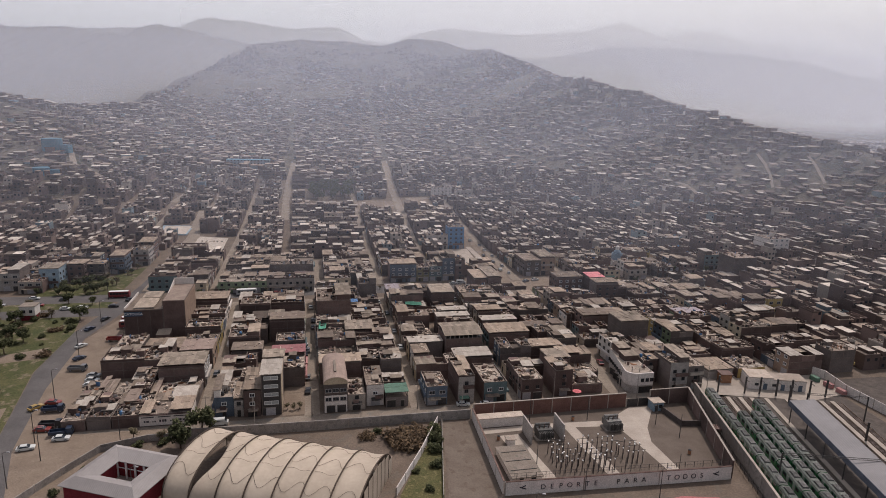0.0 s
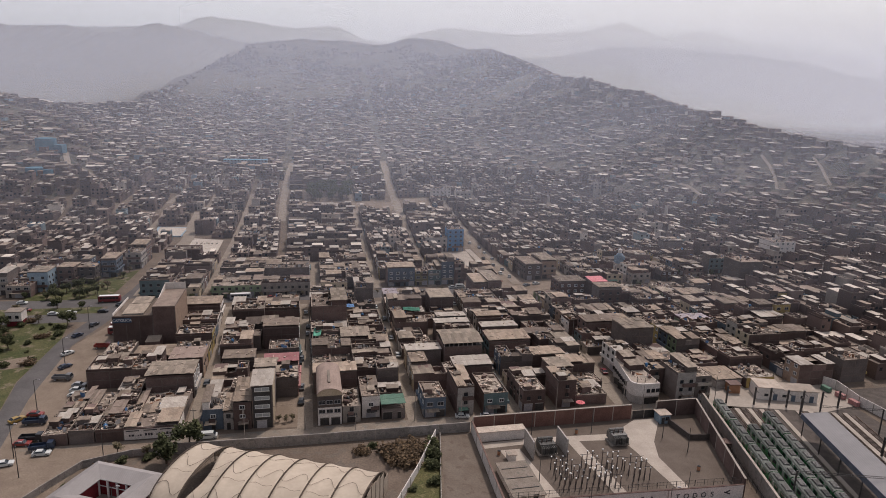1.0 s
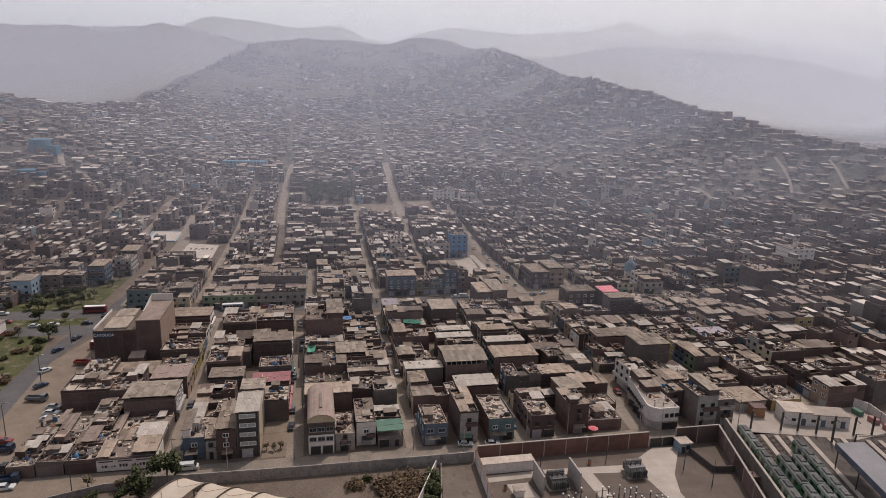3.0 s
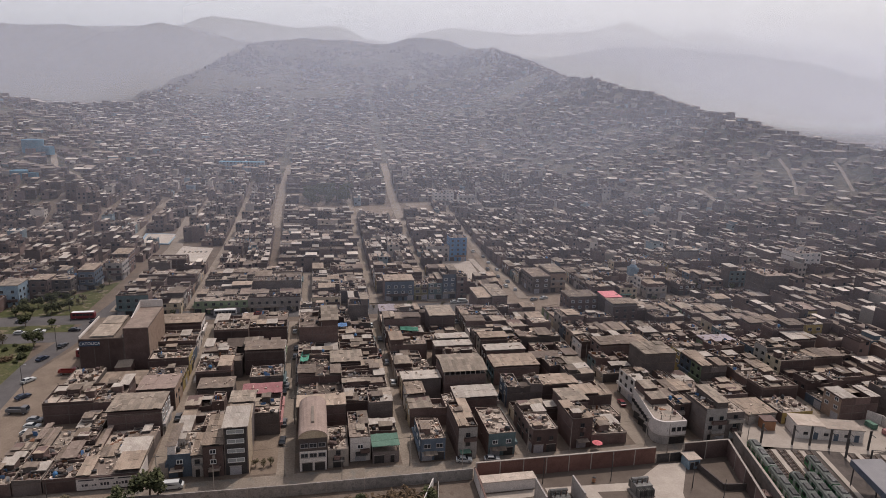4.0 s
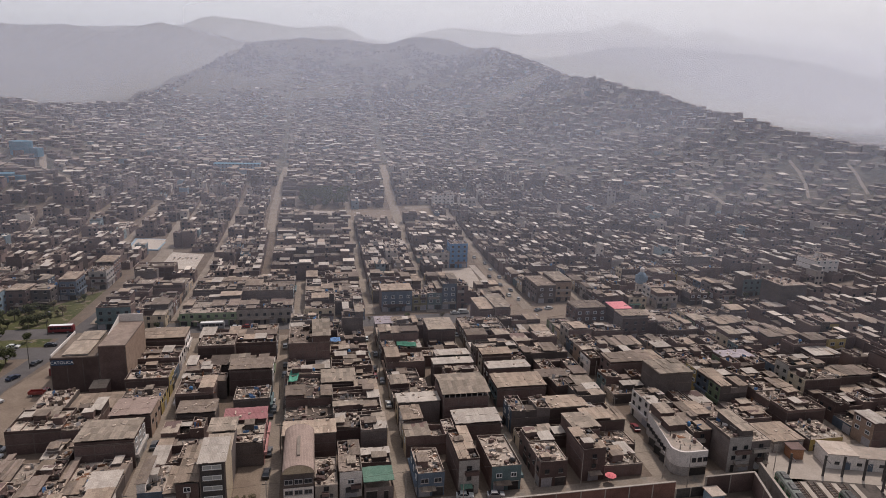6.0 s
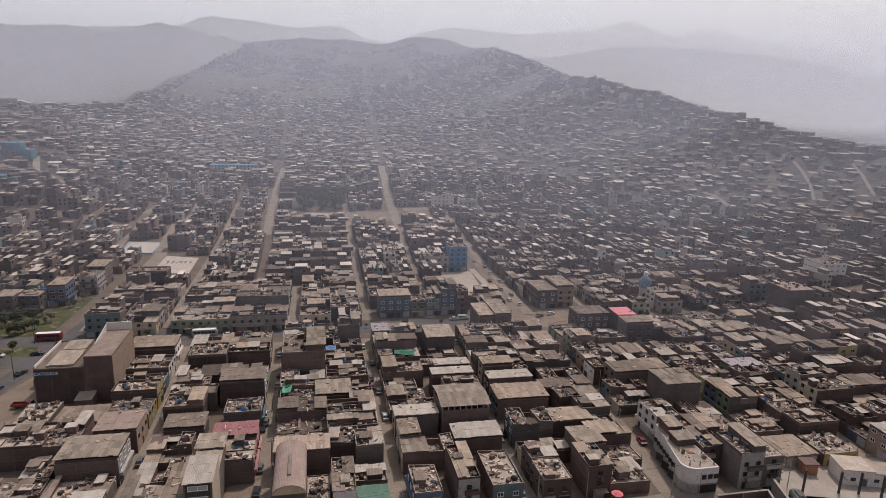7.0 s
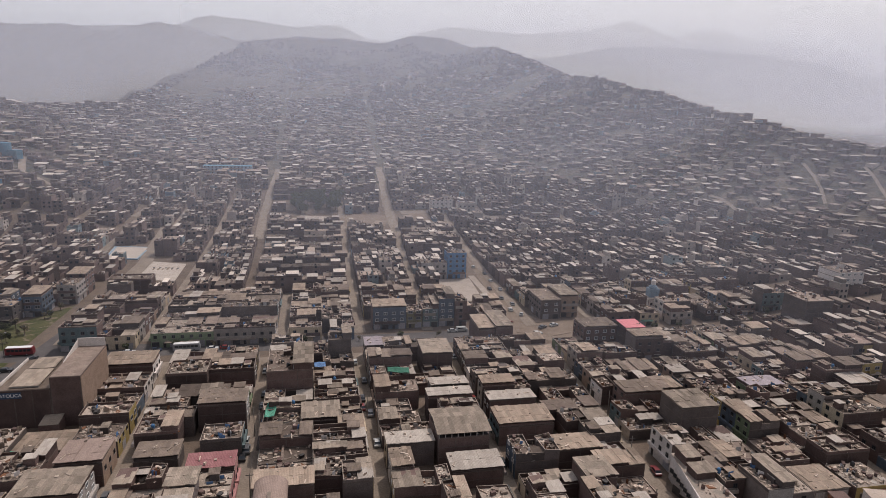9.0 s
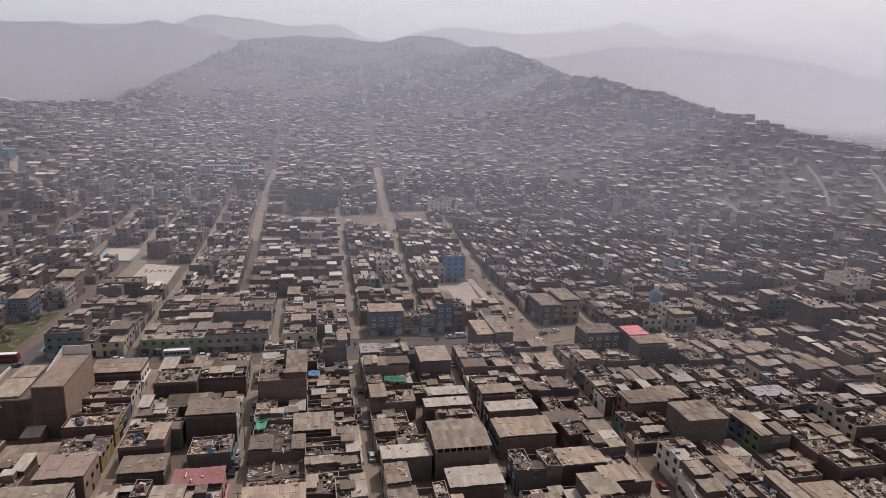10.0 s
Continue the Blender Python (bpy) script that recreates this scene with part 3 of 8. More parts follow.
WINDOWS = [window_mesh(1.5, 1.2, "white"), window_mesh(1.2, 1.2, "dark"), window_mesh(1.9, 1.25, "steel")]
DOORS = [door_mesh(2.6, 2.3, "dark"), door_mesh(1.0, 2.1, "dark"), door_mesh(2.8, 2.4, "steel")]
TANKS = [tank_mesh("tank_black"), tank_mesh("tank_blue")]
STUB = stub_mesh()
FLOOR = 2.75


def clutter(b, r, x0, x1, y0, y1, z, count, slope=0.0):
    """Rubble, boards, sacks, boxes, poles and washing left on a roof."""
    for _ in range(count):
        cx, cy = r.uniform(x0, x1), r.uniform(y0, y1)
        kind, mat = r.random() * (0.7 if slope else 1.0), "rubble"
        if kind < 0.42:
            s = r.uniform(0.2, 0.7)
            size = (s, s * r.uniform(0.5, 1.2), s * r.uniform(0.3, 0.9))
        elif kind < 0.70:
            size = (r.uniform(0.9, 2.6), r.uniform(0.1, 0.35), r.uniform(0.06, 0.3))
        elif kind < 0.82:
            size = (r.uniform(0.7, 1.6), r.uniform(0.6, 1.2), r.uniform(0.5, 1.0))
            mat = r.choice(("dark", "brick", "brick", "roof", "rubble"))
        elif kind < 0.93:
            size, mat = (r.uniform(0.9, 2.2), r.uniform(0.6, 1.6), 0.12), r.choice(("sheet", "sheet_white", "dark", "rust"))
        elif slope == 0.0:
            size, mat = (r.uniform(0.6, 1.6), 0.05, r.uniform(0.9, 1.5)), r.choice(("cloth_white", "cloth_white", "sheet_brown", "rust", "sheet_tan", "brick", "sheet_tan", "cloth_blue"))
        else:
            size = (0.7, 0.7, 0.2)
            mat = "dark"
        m = pose(cx, cy, z + slope * (cy - y0), r.uniform(-6, 6), r.uniform(-6, 6), r.uniform(0, 180))
        b.box((-size[0] / 2, -size[1] / 2, -0.02), (size[0] / 2, size[1] / 2, size[2]), mat, m)


def sheet_roof(b, x0, x1, y0, y1, z, rise, mat, over=0.25):
    """A slightly tilted roof of overlapping sheets, laid side by side and not quite level, as one stepped skin."""
    x0, x1, y0, y1 = x0 - over, x1 + over, y0 - over, y1 + over
    r = random.Random(int(abs(x0 * 91 + y0 * 57 + z * 131 + x1 * 17)))
    n = max(1, round((x1 - x0) / 1.15))
    rows = max(1, round((y1 - y0) / 3.2))
    verts, faces = [], []
    for j in range(rows):
        ya, yb = y0 + (y1 - y0) * j / rows, y0 + (y1 - y0) * (j + 1) / rows
        za, zb = z + rise * j / rows, z + rise * (j + 1) / rows
        for k in range(n):
            a, e = x0 + (x1 - x0) * k / n, x0 + (x1 - x0) * (k + 1) / n
            dz = r.uniform(0, 0.05) + 0.02 * j + 0.025 * (k % 2) + (r.uniform(0.04, 0.14) if r.random() < 0.12 else 0)
            tip = r.uniform(-0.02, 0.05)
            s1, s2 = (r.uniform(-0.25, 0.06) if j == 0 else 0.0), (r.uniform(-0.05, 0.22) if j == rows - 1 else 0.0)
            verts += [(a, ya + s1, za + dz + 0.06), (e, ya + s1, za + dz + 0.06 + tip), (e, yb + s2, zb + dz + 0.06 + tip), (a, yb + s2, zb + dz + 0.06),
                      (a, ya + s1, za - 0.01), (e, ya + s1, za - 0.01), (e, yb + s2, zb - 0.01), (a, yb + s2, zb - 0.01)]
            i = 8 * (j * n + k)
            faces.append((i, i + 1, i + 2, i + 3))
            if j == 0:
                faces.append((i + 4, i + 5, i + 1, i))
            else:
                d = i - 8 * n
                faces.append((d + 3, d + 2, i + 1, i))
            if j == rows - 1:
                faces.append((i + 3, i + 2, i + 6, i + 7))
            faces.append((i - 7, i, i + 3, i - 6) if k else (i + 4, i, i + 3, i + 7))
            if k == n - 1:
                faces.append((i + 1, i + 5, i + 6, i + 2))
    b.add(verts, faces, mat)


def tray(b, x0, x1, y0, y1, z0, z, p, wall, roof, t=0.15):
    """A block with a low wall round its flat top, as one skin; p gives the wall's height at the four corners."""
    out, inn = ((x0, y0), (x1, y0), (x1, y1), (x0, y1)), ((x0 + t, y0 + t), (x1 - t, y0 + t), (x1 - t, y1 - t), (x0 + t, y1 - t))
    rings = [[(x, y, z0) for x, y in out], [(x, y, z + q) for (x, y), q in zip(out, p)], [(x, y, z + q) for (x, y), q in zip(inn, p)], [(x, y, z) for x, y in inn]]
    k = len(b.v)
    b.v.extend(v for ring in rings for v in ring)
    b.f += [(k + r * 4 + j, k + r * 4 + (j + 1) % 4, k + (r + 1) * 4 + (j + 1) % 4, k + (r + 1) * 4 + j) for r in range(3) for j in range(4)]
    b.f.append((k + 12, k + 13, k + 14, k + 15))
    b.i += [b.slot(wall)] * 12 + [b.slot(roof)]


FACADES = ("plaster_cream", "plaster_grey", "plaster_white", "plaster_grey", "brick", "plaster_blue", "plaster_teal", "plaster_yellow",
           "plaster_green", "brick_grey", "brick", "concrete", "plaster_tan", "brick_grey", "plaster_cream")
TOPS = ("flat", "sheets", "sheets", "rooms", "open", "open", "open", "court", "court", "court", "court")


def house(u0, u1, v0, v1, h, faces="+", top=None, wall=None, front=None, roof=None, seed=0, label="", sheet=None, frontage=False):
    """A town house on a lot of the grid. faces: the side of its street, '+', '-' or '' along u; frontage: whether its -v side is a front too."""
    r = random.Random(seed * 7919 + 13)
    top = top or r.choice(TOPS)
    if sheet == "sheet":
        sheet = ("sheet", "sheet_tan", "sheet_tan", "sheet_brown")[seed % 4]
    wall = wall or r.choice(("brick", "brick", "brick", "brick_grey"))
    front = front or r.choice(FACADES)
    roof = roof or r.choice(("roof", "roof", "roof", "roof_pale"))
    w, d = u1 - u0, v1 - v0
    x, y = xy(u0, v0)
    gz = ground_z(*xy((u0 + u1) / 2, (v0 + v1) / 2))
    floors = max(1, round(h / FLOOR))
    if top == "court" and (floors < 2 or w < 8.5):
        top = "open"
    full, h = h, h - FLOOR * 0.9 if top == "court" else h
    floors = max(1, round(h / FLOOR))
    colour = front.replace("plaster_", "").replace("brick_grey", "brick").replace("_", " ")
    text = label or f"{max(1, round(full / FLOOR))}-storey {'unplastered brick' if wall.startswith('brick') else 'plastered'} house with {colour} street front"
    t = base("house", pose(x, y, gz, 0, 0, 14), text, "house", "houses of the town")
    # body with slab edges and columns showing in the brickwork
    b = Batch(wall, "concrete")
    wall_mesh(b, w, d, h, floors, wall)
    b.part("wall", t)
    p = {"sheets": 0.2, "open": r.uniform(0.35, 1.3), "court": full - h - 0.15}.get(top, r.choice((0.15, 0.2, 0.35, 0.8)))
    pb = Batch(wall)
    parapet_mesh(pb, w, d, h, [p * (1.0 if r.random() < 0.7 else r.uniform(0.4, 1.2)) for _ in range(4)], wall)
    dusty(pb).part("parapet", t)
    rb = Batch(roof)
    rb.box((0.15, 0.15, h - 0.1), (w - 0.15, d - 0.15, h + 0.05), roof)
    rb.part("roof", t)
    # what stands on the roof
    if top in ("sheets", "canopy"):
        mat = sheet or r.choice(("sheet", "sheet_tan", "sheet_brown", "sheet_tan", "sheet_white"))
        cuts = [0.0, 1.0]
        if top == "sheets" and not sheet:
            cuts = [0.0] + sorted(r.uniform(0.12, 0.88) for _ in range(r.randint(2, 4))) + [1.0]
        for a, c in zip(cuts, cuts[1:]):
            if len(cuts) > 2 and r.random() < 0.3:
                litter = Batch("rubble")
                clutter(litter, r, w * a + 0.4, w * c - 0.4, 0.6, d - 0.6, h + 0.05, r.randint(8, 20))
                tagged(litter.part("roof_clutter", t), "boards, rubble and boxes left on the roof", kind="stuff")
                continue
            z = h + (r.uniform(0.35, 1.5) if top == "sheets" else 2.3)
            s = Batch(mat if len(cuts) == 2 else r.choice((mat, "sheet_tan", "roof", "sheet_brown")))
            s_rise = r.uniform(-0.5, 0.5)
            sheet_roof(s, w * a, w * c, 0.1, d - 0.1, z, s_rise, s.mats[0], 0.2)
            s.part("roof_sheet", t)
            if len(cuts) == 2 and top == "sheets":
                litter = Batch("rubble")
                clutter(litter, r, w * a + 0.5, w - 0.5, 0.6, d - 0.6, z + 0.14, r.randint(3, 7), s_rise / d)
                tagged(litter.part("roof_clutter", t), "boards, tyres and stones holding down the sheets", kind="stuff")
            if top == "canopy":
                for cx, cy in ((0.2, 0.2), (w - 0.2, 0.2), (0.2, d - 0.2), (w - 0.2, d - 0.2)):
                    q = Batch("dark")
                    q.box((cx - 0.06, cy - 0.06, h), (cx + 0.06, cy + 0.06, z), "dark")
                    q.part("post", t)
            else:
                q = Batch(wall)
                q.box((w * a + 0.16, 0.16, h), (w * c - 0.16, d - 0.16, z - 0.55), wall)
                q.part("loft", t)
    elif top == "rooms":
        a = r.uniform(0.3, 0.55)
        side = r.random() < 0.5
        x0, x1 = (0.0, w * a) if side else (w * (1 - a), w)
        z = h + r.uniform(2.1, 2.6)
        q = Batch(wall)
        q.box((x0 + 0.02, 0.1, h), (x1 - 0.02, d - 0.1, z), wall)
        q.part("rooftop_room", t)
        mat = sheet or r.choice(("sheet_tan", "sheet", "sheet_white", "sheet_brown"))
        s = Batch(mat)
        sheet_roof(s, x0, x1, 0.1, d - 0.1, z + 0.02, r.uniform(-0.15, 0.3), mat, 0.3)
        s.part("roof_sheet", t)
    elif top == "court":
        # rooms of the top floor at the front and back, an open court between
        f1, f2 = r.uniform(0.34, 0.5), r.uniform(0.22, 0.36)
        front_low = faces == "-"
        spans = ((0.0, w * f1), (w * (1 - f2), w)) if front_low else ((0.0, w * f2), (w * (1 - f1), w))
        for a, e in spans:
            z = full + r.uniform(-0.35, 0.35)
            if r.random() < 0.5:
                q = Batch(wall)
                tray(q, a - 0.02 if a == 0 else a, e + 0.02 if e == w else e, -0.02, d + 0.02, h + 0.06, z, [r.choice((0.15, 0.5, 0.9)) for _ in range(4)], wall, roof)
                dusty(q).part("upper_floor", t)
                c = Batch("rubble")
                clutter(c, r, a + 0.5, e - 0.5, 0.5, d - 0.5, z, r.randint(22, 44))
                tagged(c.part("roof_clutter", t), "boards, rubble and boxes left on the roof", kind="stuff")
            else:
                q = Batch(wall)
                q.box((a - 0.02 if a == 0 else a, -0.02, h + 0.06), (e + 0.02 if e == w else e, d + 0.02, z), wall)
                q.part("upper_floor", t)
                s = Batch(sheet or r.choice(("sheet", "sheet_tan", "sheet_brown", "sheet_white")))
                sheet_roof(s, a, e, 0, d, z + 0.02, r.uniform(-0.3, 0.3), s.mats[0], 0.15)
                s.part("roof_sheet", t)
        a, e = spans[0][1], spans[1][0]
        if e - a > 3 and r.random() < 0.6:
            s = Batch(r.choice(("sheet", "roof", "sheet_white")))
            cut = r.uniform(0.35, 0.65) * d
            low = r.random() < 0.4
            sheet_roof(s, a, e, 0 if low else cut, cut if low else d, h + p * r.uniform(0.8, 1.05), r.uniform(-0.2, 0.2), s.mats[0], 0.1)
            s.part("roof_sheet", t)
        q = Batch("rubble")
        clutter(q, r, a, e, 0.5, d - 0.5, h + 0.05, r.randint(16, 30))
        tagged(q.part("court_clutter", t), "boards and boxes in the open court", kind="stuff")
    elif top == "open":
        # half-built walls of a next floor
        q = Batch(wall)
        cells = max(2, int(w / 3.3))
        cy = r.uniform(0.38, 0.62) * d
        q.box((0.16, cy, h), (w - 0.16, cy + 0.15, h + p * r.uniform(0.7, 1.0)), wall)
        if d > 6.5:
            c2 = cy * 0.5 if cy > d / 2 else (cy + d) / 2
            q.box((w * 0.33, c2, h), (w - 0.16 if r.random() < 0.5 else w * 0.7, c2 + 0.15, h + p * r.uniform(0.5, 0.9)), wall)
        for k in range(1, cells):
            cx = w * k / cells + r.uniform(-0.4, 0.4)
            a, e = ((0.16, cy - 0.01), (cy + 0.16, d - 0.16), (0.16, d - 0.16))[r.randint(0, 1)] if k % 3 else (0.16, cy - 0.01)
            q.box((cx, a, h), (cx + 0.15, e, h + p * r.uniform(0.5, 1.05)), wall)
        dusty(q).part("unfinished_wall", t)
        for k in range(r.randint(1, 2)):
            s = Batch(r.choice(("sheet", "sheet_tan", "sheet_brown", "sheet_white")))
            a = r.randint(0, cells - 1)
            lowr = r.random() < 0.5
            sheet_roof(s, w * a / cells, w * (a + 1) / cells, 0.1 if lowr else cy, cy if lowr else d - 0.1, h + p + 0.06 + 0.05 * k, r.uniform(-0.15, 0.3), s.mats[0], 0.15)
            s.part("roof_sheet", t)
    if top in ("flat", "rooms", "open"):
        for _ in range(r.choice({"flat": (0, 0, 1, 1), "open": (1, 1, 2, 3)}[top]) if top != "rooms" else r.choice((1, 1, 2))):
            sw, sd, sh = r.uniform(1.8, min(4.5, w * 0.5)), r.uniform(1.6, min(3.5, d * 0.6)), r.uniform(1.3, 2.3)
            sx0, sy0 = r.uniform(0.3, w - sw - 0.3), r.uniform(0.3, max(0.31, d - sd - 0.3))
            q = Batch(wall)
            q.box((sx0, sy0, h), (sx0 + sw, sy0 + sd, h + sh), wall)
            sheet_roof(q, sx0, sx0 + sw, sy0, sy0 + sd, h + sh - 0.02, r.uniform(-0.25, 0.25), r.choice(("sheet", "sheet_tan", "sheet_brown", "sheet_white")), 0.2)
            q.part("rooftop_shed", t)
        c = Batch("rubble")
        clutter(c, r, 0.6, w - 0.6, 0.6, d - 0.6, h + 0.05, r.randint(50, 100))
        tagged(c.part("roof_clutter", t), "boards, rubble and boxes left on the roof", kind="stuff")
        if r.random() < 0.55:
            tb = shared("water_tank", TANKS[r.random() < 0.2], t, pose(r.uniform(1, w - 1), r.uniform(1, d - 1), h + 0.05))
        if r.random() < 0.6:
            for cx, cy in ((0.2, 0.2), (w - 0.2, 0.2), (0.2, d - 0.2))[r.randint(0, 1):]:
                shared("column_stub", STUB, t, pose(cx, cy, h + p * 0.3))
    # street front
    for side in faces:
        sx = w if side == "+" else 0.0
        sg = 1 if side == "+" else -1
        turn = 90 if side == "+" else -90
        f = Batch(front)
        f.box((min(sx, sx + sg * 0.06), 0.03, 0), (max(sx, sx + sg * 0.06), d - 0.03, (full - 0.4 if top == "court" else h + min(p, 0.9) * 0.8)), front)
        f.part("street_front", t)
        per = max(1, int(d / 3.0))
        wm = WINDOWS[r.choice((0, 1, 1, 1, 2))]
        for k in range(floors + (top == "court")):
            for j in range(per):
                cy = d * (j + 0.5) / per
                m = pose(sx + sg * 0.1, cy, FLOOR * k + (0 if k == 0 else 0.9), 0, 0, turn)
                if k == 0 and per > 1 and (j + seed) % 2:
                    continue
                if k == 0:
                    shared("door", DOORS[(j + seed) % 3], t, m)
                else:
                    shared("window", wm, t, m)
        if floors > 1 and r.random() < 0.4:
            q = Batch(front)
            q.box((min(sx + sg * 0.07, sx + sg * 0.8), 0.1, FLOOR), (max(sx + sg * 0.07, sx + sg * 0.8), d - 0.1, FLOOR + 0.9), front)
            q.part("balcony", t)
    if frontage:
        for k in range(1, floors + (top == "court")):
            if r.random() < 0.55:
                a, e = sorted((r.choice((0.05, 0.3, 0.5)), r.choice((0.6, 0.8, 0.95))))
                q = Batch(front)
                tray(q, w * a, w * e, -1.0, -0.13, FLOOR * k - 0.15, FLOOR * k, (0.85, 0.85, 0.85, 0.85), r.choice((front, "concrete", "brick")), "concrete", 0.1)
                q.part("balcony", t)
        if r.random() < 0.7:
            a = r.uniform(0.0, 0.4)
            q = Batch("sheet")
            sheet_roof(q, w * a, w * (a + 0.55), -1.7, -0.2, 2.45, 0.25, r.choice(("sheet", "dark", "sheet_brown", "sheet_green", "rust")), 0.05)
            q.part("awning", t)
        f = Batch(front)
        f.box((0.03, -0.12, 0), (w - 0.03, -0.06, (full - 0.4 if top == "court" else h + min(p, 0.9) * 0.8)), front)
        f.part("street_front", t)
        per = max(1, int(w / 3.2))
        wm = WINDOWS[r.choice((0, 1, 1, 1, 2))]
        for k in range(floors + (top == "court")):
            for j in range(per):
                m = pose(w * (j + 0.5) / per, -0.16, FLOOR * k + (0.02 if k == 0 else 0.9))
                shared("door" if k == 0 else "window", DOORS[(j + seed) % 3] if k == 0 else wm, t, m)
    return t


TAKEN = []          # footprints of houses placed one by one: u0, u1, v0, v1


def free(u0, u1, v0, v1, slack=1.2):
    return all(u1 - slack < a or u0 + slack > b or v1 - slack < c or v0 + slack > d for a, b, c, d in TAKEN)


def fill_block(ua, ub, va, vb, rng, detailed=True, far=None, shops=False):
    """Two rows of lots, back to back, between two streets; ua and ub give the kerbs at a v."""
    for side in (0, 1):
        v = va
        while v < vb - 4:
            d = min(rng.uniform(6.0, 8.6), vb - v)
            if vb - v - d < 4:
                d = vb - v
            a, b = ua(v + d / 2), ub(v + d / 2)
            mid = (a + b) / 2
            u0, u1 = (a + rng.uniform(0, 0.3), mid - 0.02) if side == 0 else (mid + 0.02, b - rng.uniform(0, 0.3))
            if rng.random() < 0.25:      # a yard at the back
                if side == 0:
                    u1 -= rng.uniform(2, 4)
                else:
                    u0 += rng.uniform(2, 4)
            cuts = [(u0 + k, u1 - j) for k in range(14) for j in range(14) if k * j == 0]      # a shallower lot beside open ground
            fits = [c for c in cuts if c[1] - c[0] > 5.5 and free(c[0], c[1], v + 0.02, v + d - 0.02)]
            u0, u1 = max(fits, key=lambda c: c[1] - c[0]) if fits else (0, 0)
            if u1 - u0 > 5.5:
                h = rng.choice((2.8, 2.9, 3.1, 5.4, 5.6, 5.6, 5.7, 5.8, 8.2)) * rng.uniform(0.94, 1.08)
                if detailed:
                    house(u0, u1, v + 0.02, v + d - 0.02, max(h, 5.4) if shops and v == va else h, "-" if side == 0 else "+", seed=rng.randint(0, 10 ** 6), frontage=shops and v == va)
                else:
                    far.append((u0, u1, v + 0.02, v + d - 0.02, h, side))
            v += d

# ---- houses known one by one: u0, u1, v0, v1, height, options ----
def known(u0, u1, v0, v1, h, faces="", **more):
    TAKEN.append((u0, u1, v0, v1))
    return house(u0, u1, v0, v1, h, faces, seed=int(abs(u0 * 31 + v0 * 17)) + 5, **more)


# left of the first street
known(-90.8, -78.0, 60, 67.2, 6.0, "+", top="flat", front="plaster_yellow")
known(-94.5, -79.3, 93, 103, 6.0, "+", top="sheets", sheet="sheet", front="plaster_white")
known(-92.0, -78.7, 79, 90, 4.6, "+", top="open")
known(-91.5, -78.5, 69, 77.5, 3.4, "+", top="flat")
known(-112, -98.6, 31.2, 43, 6.0, "", top="open", roof="roof_pale")
known(-88.2, -77.6, 35.3, 46, 6.4, "+", top="sheets", sheet="sheet_salmon", front="plaster_tan")
known(-92.0, -78.0, 20.5, 31, 7.0, "+", top="sheets", sheet="sheet", front="plaster_grey")
known(-104, -90, 47, 58, 3.2, "", top="sheets", sheet="sheet")
known(-89.5, -77.8, 48, 58, 4.4, "+", top="flat")
known(-112, -103, 46, 58, 5.2, "-", top="flat", roof="roof_pale", front="brick")
known(-92, -78.2, -3, 4.5, 3.6, "+", top="sheets", front="plaster_white")
lr = random.Random(12)
for u0, u1, v0, v1 in ((-99.5, -92.3, -3, 5), (-106, -99.8, -3, 4), (-112.5, -106.3, -3, 6), (-86, -78.4, 5, 12), (-93, -86.2, 5.2, 11), (-100, -93.2, 5.4, 13), (-106.5, -100.2, 5, 12),
                       (-112.5, -107, 7, 15), (-85, -78.4, 12.4, 19.5), (-92.5, -85.3, 11.6, 19.8), (-99, -93, 13.4, 20), (-106, -99.6, 12.6, 21), (-113, -106.6, 16, 24), (-100, -93.5, 21, 30)):
    known(u0, u1, v0, v1, lr.choice((2.7, 3.0, 3.3)), "", top=lr.choice(("open", "sheets", "flat", "open", "sheets")), roof=lr.choice(("roof", "roof_pale")), wall=lr.choice(("brick", "brick_grey")))
# between the first and second street
known(-72.2, -66.7, -0.5, 10, 6.2, "-", top="rooms", front="plaster_blue", wall="plaster_white", frontage=True, roof="roof_pale")
known(-66.6, -63.9, -1, 9, 5.0, "", top="sheets", sheet="sheet", frontage=True, front="plaster_grey")
known(-63.8, -58.9, -1.6, 14, 8.2, "", top="sheets", sheet="sheet", front="brick", frontage=True)
known(-53.6, -46.2, 17, 26.5, 6.5, "+", top="open", roof="roof_pale", front="plaster_pink")
known(-57.2, -46.1, 27, 33, 6.6, "+", top="sheets", sheet="sheet_red", front="plaster_pink")
known(-71.8, -61.2, 38.8, 46, 3.6, "-", top="sheets", sheet="sheet", front="plaster_grey")
known(-56.7, -46.3, 43.4, 52, 5.2, "+", top="flat")
known(-59.5, -46.4, 58, 66, 8.2, "+", top="sheets", sheet="sheet", front="plaster_grey")
known(-62.2, -46.6, 86, 94, 5.8, "+", top="open")
known(-72.8, -60.6, 81.2, 92, 7.6, "-", top="flat", roof="roof_pale")
# between the second and third street
known(-33.2, -27.9, -2, 10, 4.8, "", top="flat", roof="roof_pale", front="concrete", frontage=True)
known(-27.4, -22.0, 0, 14, 6.2, "", top="open", front="plaster_white", frontage=True)
known(-21.6, -14.6, -1.8, 4.0, 2.6, "+", top="canopy", sheet="sheet_green", front="brick_grey", frontage=True)
known(-20.9, -13.9, 17.6, 26, 7.0, "+", top="open", wall="brick_grey")
known(-41.4, -27.6, 17.8, 25, 7.0, "-", top="sheets", sheet="sheet")
known(-41.5, -31.0, 50, 57, 5.0, "-", top="flat")
known(-30.9, -20.2, 50, 59, 5.6, "", top="sheets", sheet="sheet")
known(-27.4, -13.9, 62.4, 68, 5.2, "+", top="open", roof="roof_pale")
known(-27.4, -14.0, 68.2, 75, 4.4, "+", top="open", roof="roof_pale")
